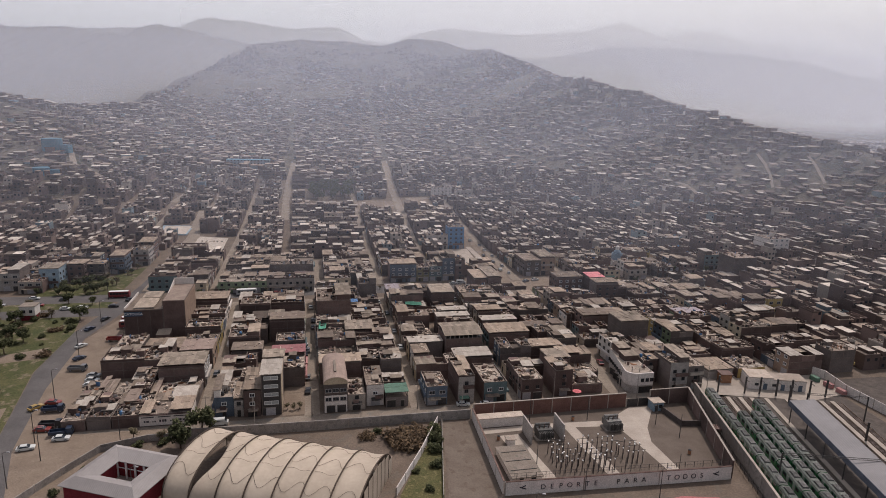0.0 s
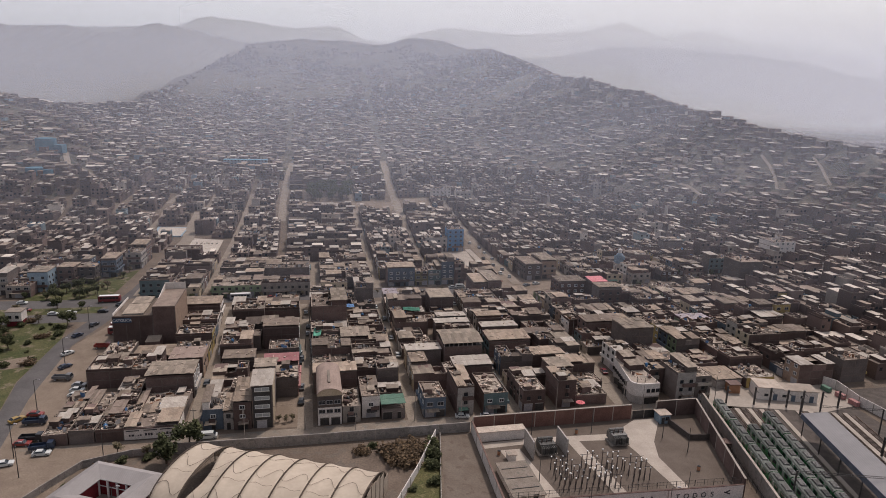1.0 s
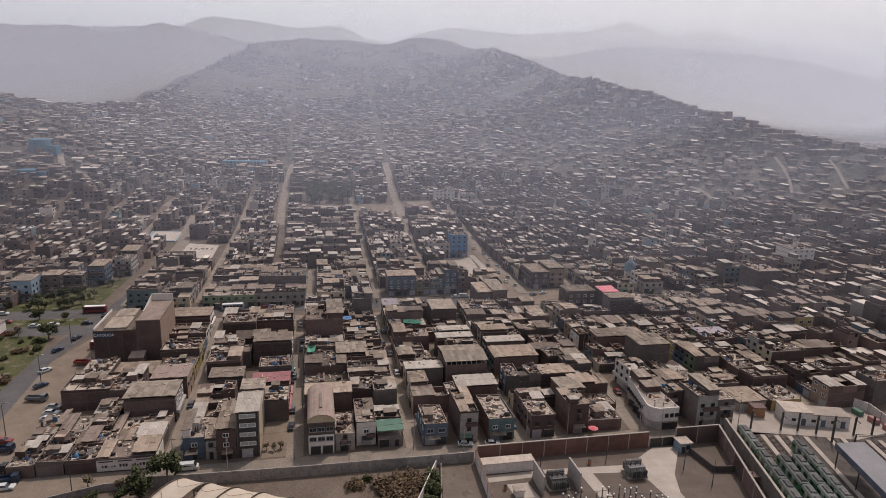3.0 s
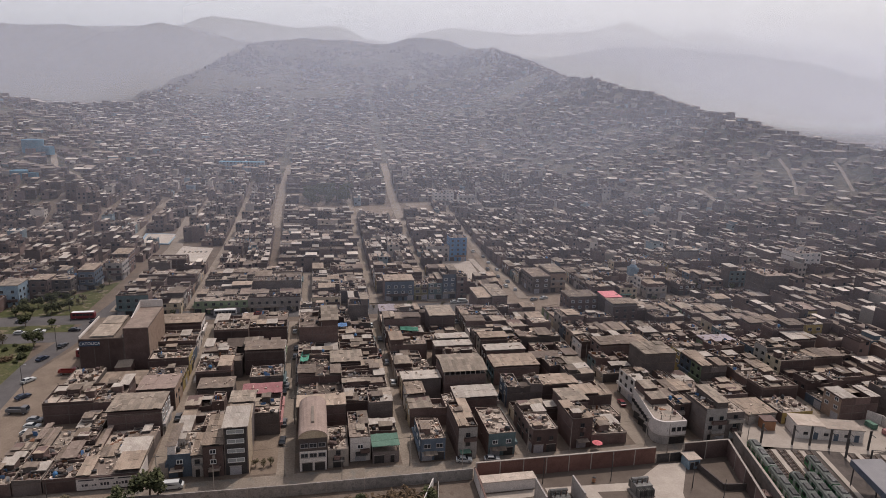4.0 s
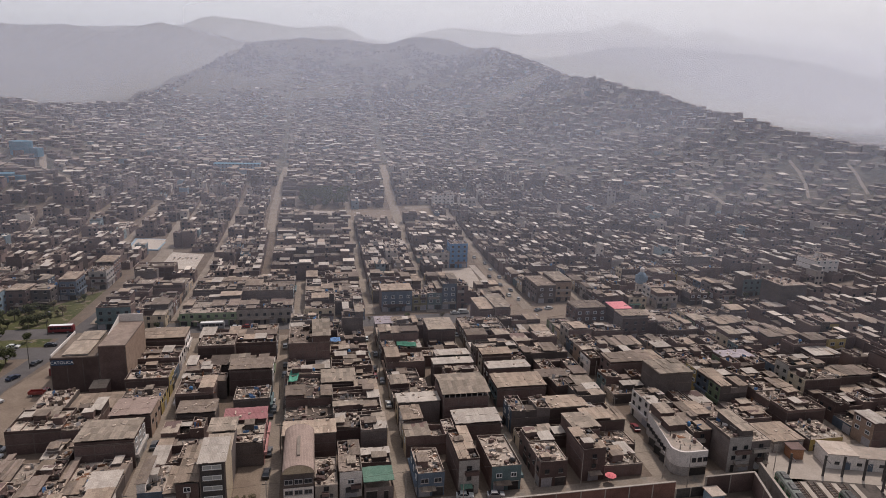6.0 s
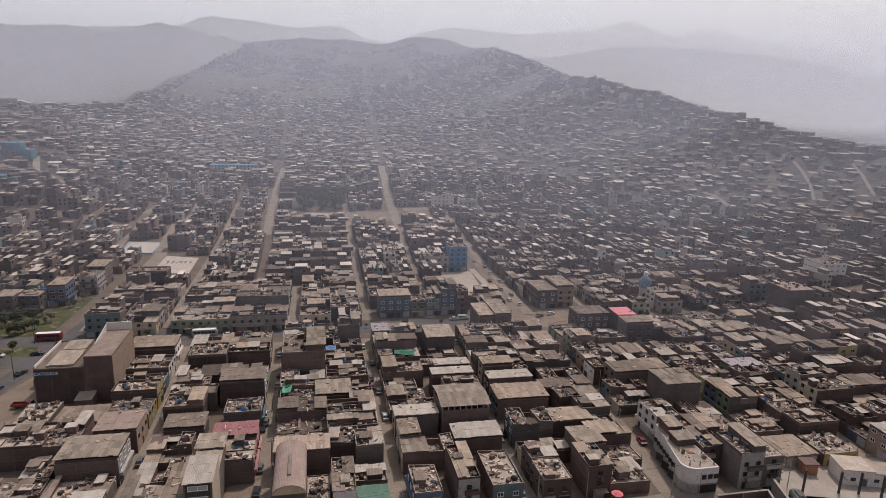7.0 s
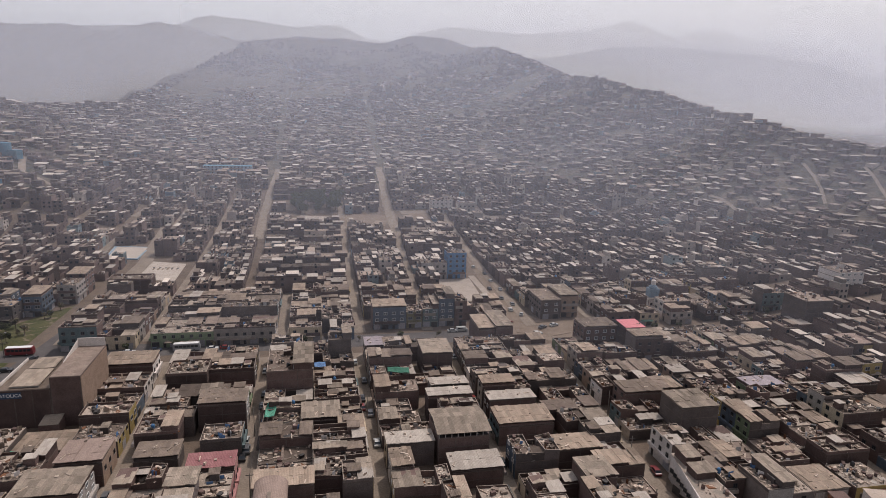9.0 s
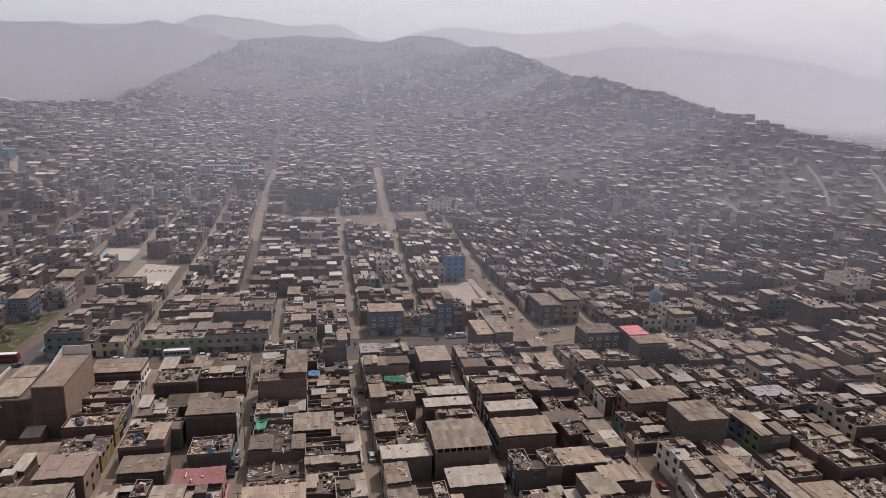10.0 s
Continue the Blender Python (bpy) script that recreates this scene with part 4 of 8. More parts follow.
known(-27.4, -14.0, 75.2, 81, 5.0, "+", top="open")
known(-27.4, -14.2, 81.2, 88, 4.0, "+", top="sheets")
known(-41.6, -27.6, 71.5, 88, 11.6, "-", top="rooms", wall="brick", roof="roof")
known(-22.2, -14.2, 98, 106, 10.6, "+", top="rooms", wall="brick_grey")
# between the third and fourth street
known(-8.8, -2.2, -2.5, 9, 5.6, "-", top="flat", roof="roof_pale", front="plaster_blue", frontage=True)
known(1.2, 6.4, -3.0, 12, 8.4, "", top="open", front="plaster_grey", frontage=True)
known(9.6, 17.2, -3.0, 12, 6.0, "+", top="flat", roof="roof_pale", front="plaster_teal", frontage=True)
known(5.9, 19.2, 20.8, 28, 4.8, "+", top="sheets", sheet="sheet_white")
known(-8.9, -3.4, 22.2, 30, 6.4, "-", top="sheets", sheet="sheet")
known(-8.9, 3.6, 32.6, 38.5, 6.6, "-", top="sheets", sheet="sheet_white")
known(6.0, 19.6, 55, 60, 7.4, "+", top="sheets", sheet="sheet_white")
known(-8.8, 4.7, 64, 72, 6.0, "-", top="rooms")
known(9.7, 20.2, 85.6, 97, 8.6, "+", top="sheets", sheet="sheet", front="plaster_yellow")
known(-8.9, -1.7, 102, 109, 5.6, "-", top="sheets", sheet="sheet_lilac")
known(8, 19.8, 61, 67, 8.0, "+", top="sheets", sheet="sheet_white")
# between the fourth and fifth street
known(24.4, 35.0, 61, 66.5, 7.4, "-", top="sheets", sheet="sheet", front="plaster_grey")
known(24.6, 39.4, 53.4, 59.5, 6.4, "-", top="sheets", sheet="sheet_white")
known(23.4, 39.6, 39, 48, 5.6, "-", top="sheets", sheet="sheet")
known(23.0, 34.8, 23, 31, 7.2, "-", top="court", front="plaster_blue")
known(34.9, 47.4, 24, 32, 6.2, "", top="sheets", sheet="sheet")
known(22.2, 29.4, -3.2, 6, 6.6, "-", top="flat", roof="roof_pale", front="brick", frontage=True)
known(22.2, 29.4, 6.2, 13, 6.0, "-", top="open", roof="roof", front="brick")
known(33.9, 40.0, -2.5, 8, 8.4, "", top="open", front="brick", frontage=True)
known(40.2, 51.0, -2.2, 8, 3.2, "+", top="open", roof="roof_pale", front="brick")
known(36.2, 43.9, 9, 18, 7.4, "", top="sheets", sheet="sheet")
# between the fifth and sixth street
known(68.4, 73.8, 2.5, 12, 7.6, "", top="open", front="brick", frontage=True)
known(74.2, 81.0, -4.6, 6, 9.4, "", top="rooms", front="plaster_grey", frontage=True)
known(81.2, 87.0, -4.4, 6, 8.2, "+", top="flat", roof="roof_pale", front="brick_grey", frontage=True)
known(74.6, 86.2, 31, 42, 11.6, "", top="sheets", sheet="sheet", front="brick")
known(66.9, 79.6, 49, 57, 7.6, "-", top="sheets", sheet="sheet")
known(64.9, 72.5, 19.5, 30, 7.6, "-", top="open", front="plaster_white")
known(92.5, 100.5, 97.5, 106, 9.6, "+", top="sheets", sheet="sheet_pink", front="plaster_pink", frontage=True)
known(92.3, 104.0, 89.5, 97.3, 8.8, "+", top="sheets", sheet="sheet_tan", front="brick", frontage=True)
known(78.0, 92.0, 104, 114.5, 8.4, "-", top="sheets", sheet="sheet", front="brick", frontage=True)
known(73.0, 82.5, 139, 157, 8.6, "-", top="sheets", sheet="sheet", front="brick_grey", frontage=True)
known(82.8, 91.5, 141, 158, 9.6, "+", top="sheets", sheet="sheet", front="plaster_tan", frontage=True)
known(94.0, 104.0, 2.0, 12, 3.0, "", top="sheets", sheet="sheet", wall="plaster_grey")
known(105.0, 116.0, 1.0, 11, 3.6, "", top="flat", roof="roof_pale", frontage=True, front="plaster_yellow")
# far side of the avenue
known(36.0, 42.5, 109, 124, 7.6, "", top="sheets", sheet="sheet")
known(42.7, 49.6, 108, 127, 8.6, "+", top="sheets", sheet="sheet", front="brick")
known(-3, 11, 134.5, 144, 9.4, "", top="sheets", sheet="sheet", front="plaster_blue", frontage=True)
known(11.2, 18, 135, 144, 7.0, "", top="flat", front="plaster_olive", frontage=True)
known(18.2, 25, 135, 146, 8.0, "", top="rooms", front="plaster_teal", frontage=True)
known(25.2, 32, 135.5, 146, 12.0, "", top="rooms", front="plaster_blue", frontage=True)
known(32.2, 37.5, 135, 146, 11.0, "", top="flat", front="brick", frontage=True)
known(44.5, 55.0, 208, 217, 14.2, "+", top="flat", front="paint_sky", wall="paint_sky", frontage=True)
known(-128, -84, 508, 518, 7.0, "", top="sheets", sheet="sheet_pool", wall="plaster_teal", front="plaster_sky", frontage=True)
known(30, 44.3, 208, 217, 9.0, "", top="flat", front="plaster_grey", frontage=True)
known(174.5, 188, 99, 112, 13.0, "", top="flat", wall="brick_grey")
known(222, 236, 132, 145, 10.5, "", top="flat", wall="plaster_white", front="plaster_white", frontage=True)
known(-122, -103, 194, 203, 7.0, "", top="flat", wall="brick")
known(64, 81, 361, 371, 10.0, "", top="flat", wall="plaster_white", front="plaster_white", frontage=True)
known(86, 100, 362, 371, 6.4, "", top="flat", wall="plaster_white", front="plaster_grey", frontage=True)
# the row along the avenue beyond the park
known(-171, -162.5, 142, 153, 9.4, "+", top="sheets", sheet="sheet", front="plaster_sky", wall="brick_grey", frontage=True)
known(-162.2, -154.6, 152, 163, 8.4, "+", top="sheets", sheet="sheet", front="brick", frontage=True)
known(-154.4, -146.6, 156.5, 168, 7.0, "+", top="court", front="brick_grey", frontage=True)
known(-146.4, -139.4, 166, 178, 8.6, "+", top="sheets", sheet="sheet", front="plaster_blue", frontage=True)
known(-139.2, -131.4, 182, 194, 8.6, "+", top="flat", front="plaster_grey", frontage=True)
known(-139.2, -131.4, 194.2, 206, 10.0, "+", top="sheets", sheet="sheet", front="brick", frontage=True)
known(-190, -178, 139, 150, 8.4, "", top="rooms", front="plaster_grey", frontage=True)
# small landmarks among the blocks across the plaza
TAKEN.append((129.5, 140, 144, 156))
known(168, 178, 68, 77, 6.0, "-", top="sheets", sheet="sheet_salmon", front="plaster_yellow", frontage=True)
known(112, 124.5, 50, 57, 6.0, "-", top="sheets", sheet="sheet_lilac")
known(160, 168, 55, 62, 5.6, "-", top="open", front="plaster_yellow", frontage=True)
# ground left open: lot beside the tower, plaza, courts, pale lot, grove
TAKEN += [(-53, -46, -3, 16.5), (-58.8, -53, -3, 30), (-41.4, -33, -4, 17.5), (4, 18.6, 30, 46), (59, 68.2, -6, 19), (-116, -92, 66, 101),
          (50, 77, 115, 139), (77, 90, 115, 139), (-119, -95, 205, 256), (-145, -124, 255, 292), (36, 57, 168, 207), (57, 72, 138, 262), (-168, -121, 126, 150), (-153, -121, 150, 158), (-146, -121, 158, 170), (-139, -121, 170, 182), (-131, -121, 182, 215), (120, 172, 118, 126), (172, 236, 146, 158), (-48, -3, 368, 412), (-44, 28, 336, 366), (36, 62, 326, 362)]


# ---- landmark buildings ----
def sign_text(words, size, parent, m, mat, name="lettering"):
    cu = bpy.data.curves.new(name, "FONT")
    cu.body, cu.size, cu.extrude, cu.align_x, cu.align_y = words, size, 0.03, "CENTER", "CENTER"
    cu.materials.append(M[mat])
    ob = new(name, cu)
    ob.matrix_basis = m
    ob.parent = parent
    return ob


def college():
    t = base("college_building", at_uv(-114, 67.4), "large unplastered brick college building with a sign and white-railed terraces", "building")
    b = Batch("brick", "concrete")
    wall_mesh(b, 14.0, 22.0, 11.8, 1, "brick")
    b.part("wall", t)
    b = Batch("brick", "concrete")
    wall_mesh(b, 8.0, 23.0, 15.2, 1, "brick")
    b.part("tower_wall", t, pose(14.05, 0, 0))
    b = Batch("sheet_brown")
    b.box((0.2, 0.2, 11.8), (13.9, 21.8, 11.92), "sheet_brown")
    b.part("roof", t)
    b = Batch("roof")
    b.box((14.2, 0.2, 15.2), (21.9, 22.8, 15.32), "roof")
    b.part("tower_roof", t)
    # lighter tan on this side: sunlight on the brick put into the colour
    b = Batch("plaster_tan")
    b.box((22.05, 0.0, 0.0), (22.17, 23.0, 14.8), "plaster_tan")
    b.part("side_plaster", t, label="brick side wall with sunlight painted in as tan")
    b = Batch("plaster_white")
    b.box((14.1, 22.7, 14.9), (22.0, 22.95, 18.0), "plaster_white")
    b.part("screen_wall", t)
    b = Batch("plaster_white")
    b.add([(14.1, 10, 14.9), (14.3, 10, 14.9), (14.3, 22.7, 14.9), (14.1, 22.7, 14.9), (14.1, 10, 15.3), (14.3, 10, 15.3), (14.3, 22.7, 17.6), (14.1, 22.7, 17.6)],
          BOX_LOOP, "plaster_white")
    b.part("stepped_parapet", t)
    for k in range(9):
        for x in (0.1, 13.7):
            q = Batch("plaster_white")
            q.box((x, 0.4 + 2.6 * k, 11.5), (x + 0.25, 0.65 + 2.6 * k, 12.7), "plaster_white")
            q.part("railing_post", t)
    for x in (0.12, 13.72):
        for z in (12.1, 12.6):
            q = Batch("plaster_white")
            q.box((x - 0.02, 0.4, z - 0.25), (x + 0.24, 21.5, z + 0.16), "plaster_white")
            q.part("rail", t)
    for x0, y0, x1, y1, hh in ((3.5, 1.5, 10.5, 12, 0.9), (4, 13, 10.5, 20, 1.3)):
        q = Batch("plaster_grey")
        q.box((x0, y0, 11.5), (x1, y1, 11.5 + hh), "plaster_grey")
        sheet_roof(q, x0, x1, y0, y1, 11.5 + hh, 0.2, "sheet", 0.3)
        q.part("rooftop_room", t)
    q = Batch("sign_navy")
    q.box((0.3, -0.16, 9.4), (6.6, -0.06, 11.2), "sign_navy")
    board = q.part("sign_board", t, label="dark blue sign board with white capitals")
    sign_text("CATOLICA", 1.35, board, pose(3.45, -0.2, 10.3, 90, 0, 0), "white")
    q = Batch("sheet")
    sheet_roof(q, 12, 17, -5, 0, 3.2, 0.7, "sheet", 0)
    q.box((12, -5, 0), (17, -0.1, 3.15), "brick")
    q.part("lean_to", t)


BOX_LOOP = ((0, 3, 2, 1), (4, 5, 6, 7), (0, 1, 5, 4), (1, 2, 6, 5), (2, 3, 7, 6), (3, 0, 4, 7))
college()


def grey_tower():
    t = base("tower_house", at_uv(-58.7, -1.5), "narrow five-storey dark grey house with a white sheet roof", "house", "houses of the town")
    b = Batch("slate_wall", "concrete")
    wall_mesh(b, 5.7, 9.5, 13.2, 1, "slate_wall")
    b.part("wall", t)
    # cream side against the dark front: its sunlit look is put in the colour
    b = Batch("plaster_cream")
    b.box((5.75, 0, 0), (5.85, 9.5, 13.2), "plaster_cream")
    b.part("side_plaster", t)
    b = Batch("sheet_white")
    sheet_roof(b, 0, 5.7, 0, 9.5, 13.3, 0.5, "sheet_white", 0.3)
    b.part("roof_sheet", t, label="white corrugated roof sheets")
    band = window_mesh(4.1, 1.15, "white", "glass_pale")
    for k in range(1, 5):
        shared("window", band, t, pose(2.85, -0.08, 0.85 + 2.64 * k))
    shared("door", DOORS[2], t, pose(2.6, -0.08, 0))
    b = Batch("brick_grey", "sheet")
    b.box((0, 9.6, 0), (5.7, 22, 9.8), "brick_grey")
    sheet_roof(b, 0, 5.7, 9.6, 16, 10.2, 0.9, "sheet", 0.2)
    b.part("rear_wing", t)
    b = Batch("sheet")
    sheet_roof(b, -0.5, 5.9, 17, 24, 11.6, -0.4, "sheet", 0.3)
    b.part("canopy", t)
    for x, y in ((0, 17.5), (5.5, 17.5)):
        q = Batch("dark")
        q.box((x, y, 9.8), (x + 0.12, y + 0.12, 11.6), "dark")
        q.part("post", t)


grey_tower()


def painted_wall():
    """A white street wall with painted writing, too small to read."""
    t = base("painted_wall", at_uv(-92.2, -3.35), "white street wall with dark painted writing under a brown eave", "wall")
    q = Batch("plaster_white")
    q.box((0, 0, 0.3), (13.4, 0.18, 3.5), "plaster_white")
    q.part("panel", t)
    q = Batch("brick")
    q.box((0, -0.25, 3.5), (13.6, 0.3, 3.7), "brick")
    q.part("eave", t)
    wr = random.Random(3)
    x = 1.2
    while x < 12.4:
        w = wr.uniform(0.3, 0.7)
        q = Batch("ink")
        q.box((x, -0.03, 1.3), (x + w, 0.0, 1.3 + wr.uniform(0.35, 0.8)), "ink")
        q.part("writing_bar", t)
        x += w + wr.choice((0.18, 0.25, 0.9))
    for x0 in (0.5, 5.0, 9.2):
        q = Batch("ink")
        q.box((x0, -0.03, 2.75), (x0 + 3.4, 0.0, 3.05), "ink")
        q.part("writing_bar", t)


painted_wall()


def barrel_house():
    t = base("arched_hall", at_uv(-40.4, -2.6), "three-storey concrete house under a salmon barrel roof", "house", "houses of the town")
    w, d, h, rise, n = 7.0, 18.5, 9.2, 2.3, 14
    b = Batch("brick_grey", "concrete")
    wall_mesh(b, w, d, h, 3, "brick_grey")
    b.part("wall", t)
    arc = [(w / 2 - (w / 2 + 0.2) * math.cos(math.pi * k / n), h + rise * math.sin(math.pi * k / n)) for k in range(n + 1)]
    b = Batch("sheet_salmon")
    verts = [(x, y, z + o) for o in (0, 0.1) for y in (-0.3, d + 0.2) for x, z in arc]
    k1 = n + 1
    faces = [(k, k + 1, k1 + k + 1, k1 + k) for k in range(n)] + [(2 * k1 + k, 3 * k1 + k, 3 * k1 + k + 1, 2 * k1 + k + 1) for k in range(n)]
    faces += [(k, 2 * k1 + k, 2 * k1 + k + 1, k + 1) for k in range(n)] + [(k1 + k, k1 + k + 1, 3 * k1 + k + 1, 3 * k1 + k) for k in range(n)]
    b.add(verts, faces, "sheet_salmon")
    b.part("roof", t, label="salmon barrel roof", smooth=False)
    b = Batch("plaster_cream")
    b.add([(x, -0.05, z) for x, z in arc] + [(x, 0.15, z) for x, z in arc], [tuple(range(n, -1, -1))] + [(k, k + 1, k1 + k + 1, k1 + k) for k in range(n)], "plaster_cream")
    b.part("gable", t)
    b = Batch("roof_pale")
    b.box((w / 2 - 0.35, 3.5, h + rise - 0.1), (w / 2 + 0.35, 12, h + rise + 0.5), "roof_pale")
    b.part("ridge_vent", t)
    b = Batch("plaster_white")
    b.box((0.1, -0.1, 0), (w - 0.1, -0.06, 5.6), "plaster_white")
    b.part("street_front", t)
    for k in range(2):
        for j in range(3):
            shared("window", WINDOWS[2], t, pose(1.3 + 2.2 * j, -0.15, 3.8 + 2.8 * k))
    for j in range(2):
        shared("door", DOORS[0], t, pose(2.0 + 3.2 * j, -0.15, 0))


barrel_house()


def metal_hall():
    t = base("metal_hall", at_uv(4.4, 31.5), "long workshop hall under a low dusty sheet gable", "building")
    w, d, h = 14, 13.5, 8.2
    b = Batch("brick", "concrete")
    wall_mesh(b, w, d, h, 3, "brick")
    b.part("wall", t)
    for k in range(9):
        q = Batch("plaster_grey")
        x = 0.1 + (w - 0.4) * k / 8
        q.box((x, 0.0, h), (x + 0.2, 0.2, h + 1.3), "plaster_grey")
        q.part("post", t)
    b = Batch("sheet")
    y0, y1, ym, z, r = -0.4, d + 0.3, d / 2, h + 1.3, 1.1
    verts = [(x, y, zz + o) for o in (0, 0.12) for x in (-0.4, w + 0.4) for y, zz in ((y0, z), (ym, z + r), (y1, z))]
    b.add(verts, [(0, 1, 4, 3), (1, 2, 5, 4), (6, 9, 10, 7), (7, 10, 11, 8), (0, 3, 9, 6), (2, 8, 11, 5), (0, 6, 7, 1), (1, 7, 8, 2), (3, 4, 10, 9), (4, 5, 11, 10)], "sheet")
    b.part("roof", t, label="dusty tan corrugated gable roof")
    b = Batch("dark")
    b.box((0.3, 0.3, h - 0.02), (w - 0.3, d - 0.3, h + 0.1), "dark")
    b.part("upper_floor", t)


metal_hall()


def church():
    x, y = xy(130.4, 146.5)
    t = base("church", pose(x, y, ground_z(x, y), 0, 0, 14), "small white church with a pale blue domed tower", "church")
    b = Batch("plaster_white")
    wall_mesh(b, 9.0, 9.0, 5.2, 1, "plaster_white")
    b.part("wall", t)
    b = Batch("roof_pale")
    b.box((0.2, 0.2, 5.2), (8.8, 8.8, 5.34), "roof_pale")
    b.part("roof", t)
    b = Batch("plaster_sky")
    tray(b, 2.2, 6.8, 2.2, 6.8, 5.3, 9.0, (0.4, 0.4, 0.4, 0.4), "plaster_sky", "roof_pale", 0.3)
    b.part("tower", t)
    b = Batch("plaster_sky")
    rings = [(2.3 * math.cos(a), 9.0 + 2.4 * math.sin(a)) for a in (0.0, 0.35, 0.7, 1.05, 1.3)]
    b.tube([(4.5, 4.5, z) for _, z in rings], [q for q, _ in rings], "plaster_sky", 16)
    b.part("dome", t, smooth=True, label="pale blue dome")
    b = Batch("plaster_white")
    b.tube([(4.5, 4.5, 11.3), (4.5, 4.5, 13.2), (4.5, 4.5, 13.6)], [1.1, 1.1, 0.5], "plaster_white", 12)
    b.part("lantern", t)
    for k in range(3):
        shared("window", WINDOWS[1], t, pose(1.7 + 2.8 * k, -0.08, 2.2))
    shared("door", DOORS[1], t, pose(3.1, -0.08, 0))


church()


def corner_house():
    """The white house with a rounded corner on the frontage."""
    t = base("corner_house", at_uv(59.4, -4.6), "white two-storey corner house with rounded front and unfinished roof rooms", "house", "houses of the town")
    n = 7
    arc = [(3.2 - 3.2 * math.cos(math.pi / 2 * k / n), 3.2 - 3.2 * math.sin(math.pi / 2 * k / n)) for k in range(n + 1)]
    line = arc + [(8.6, 0), (8.6, 22), (4.0, 22)]
    for name, z0, z1, mat, grow in (("ground_floor", -1, 2.9, "plaster_grey", 0.0), ("upper_floor", 2.9, 7.2, "plaster_white", 0.35)):
        b = Batch(mat)
        pts = [((x - grow) if x < 4 and y < 21.9 else x, (y - grow) if y < 4 else y) for x, y in line]
        m = len(pts)
        b.add([(x, y, z0) for x, y in pts] + [(x, y, z1) for x, y in pts],
              [(k, (k + 1) % m, m + (k + 1) % m, m + k) for k in range(m)] + [tuple(range(m - 1, -1, -1)), tuple(range(m, 2 * m))], mat)
        b.part(name, t)
    b = Batch("roof_pale")
    inner = [(x + 0.15 if x < 4 else x - 0.2, y + 0.15 if y < 4 else y - 0.2) for x, y in line]
    m = len(inner)
    b.add([(x, y, 7.2) for x, y in inner] + [(x, y, 7.24) for x, y in inner], [tuple(range(m, 2 * m))] + [(k, (k + 1) % m, m + (k + 1) % m, m + k) for k in range(m)], "roof_pale")
    b.part("roof", t)
    for x, y, turn in ((4.6, -0.42, 0), (6.3, -0.42, 0), (7.9, -0.42, 0), (2.2, -0.05, -22), (0.35, 1.6, -60), (-0.1, 6, -80), (0.25, 8, -80), (0.6, 10, -80), (0.95, 12, -80), (1.3, 14, -80),
                       (1.65, 16, -80), (2.0, 18, -80)):
        shared("window", WINDOWS[1], t, pose(x, y, 4.2, 0, 0, turn))
    for x, y, turn in ((0.5, 7, -80), (1.1, 11, -80), (1.8, 15, -80)):
        shared("door", DOORS[0], t, pose(x, y, 0, 0, 0, turn))
    for x in (5.0, 7.4):
        shared("door", DOORS[0], t, pose(x, -0.05, 0))
    for x, y in ((1.5, 1.5), (4, 1), (7.8, 0.8), (7.8, 6), (2.5, 8)):
        shared("column_stub", STUB, t, pose(x, y, 7.2))
    for x0, y0, x1, y1, hh in ((3.2, 10, 8.4, 14, 2.0), (4.2, 16, 8.4, 21, 2.4)):
        q = Batch("brick")
        q.box((x0, y0, 7.2), (x1, y1, 7.2 + hh), "brick")
        sheet_roof(q, x0, x1, y0, y1, 7.2 + hh, 0.2, "sheet", 0.2)
        q.part("rooftop_room", t)
    c = Batch("rubble")
    clutter(c, random.Random(3), 2.5, 8, 2, 9, 7.24, 16)
    tagged(c.part("roof_clutter", t), "boards and rubble left on the roof", kind="stuff")


corner_house()

# ---- roads and open ground ----
def ribbon(name, left, right, mat, z, label, kind="road"):
    b = Batch(mat)
    parts = [max(1, int(math.dist(p, q) / 8)) for p, q in zip(left, left[1:])]
    left, right = ([[p[j] + (q[j] - p[j]) * s / m for j in (0, 1)] for p, q, m in zip(line, line[1:], parts) for s in range(m)] + [line[-1]] for line in (left, right))
    n = len(left)
    b.add([(x, y, z + ground_z(x, y)) for x, y in left] + [(x, y, z + ground_z(x, y)) for x, y in right], [(k, n + k, n + k + 1, k + 1) for k in range(n - 1)], mat)
    return tagged(b.part(name), label, kind, kind="structure")


ROAD_L = ((-93, 88), (-110, 121), (-124, 145.3), (-141.3, 184.1), (-150.3, 220.2), (-152.5, 250), (-157, 285), (-166, 330), (-176, 372))
ROAD_R = ((-83, 92), (-101, 115), (-115.1, 137.5), (-129.6, 172.5), (-142.6, 215), (-144.5, 250), (-148, 285), (-157, 329), (-167, 371))
ribbon("road_west", ROAD_L, ROAD_R, "asphalt", 0.07, "worn grey asphalt road curving past the park")
ribbon("road_avenue", [xy(u, 129) for u in (-215, -113, -40, 46)], [xy(u, 116.5) for u in (-215, -113, -40, 46)], "asphalt", 0.055, "grey asphalt avenue between the blocks")
ribbon("road_avenue_lower", [xy(u, 107.6) for u in (-235, -128)], [xy(u, 97) for u in (-235, -128)], "asphalt", 0.062, "grey asphalt avenue past the park")
ribbon("road_frontage", [xy(u, -3.5) for u in (-118, -60, 0, 60, 92, 140)], [xy(u, -11.5) for u in (-118, -60, 0, 60, 92, 140)], "street", 0.05, "dusty concrete frontage street")
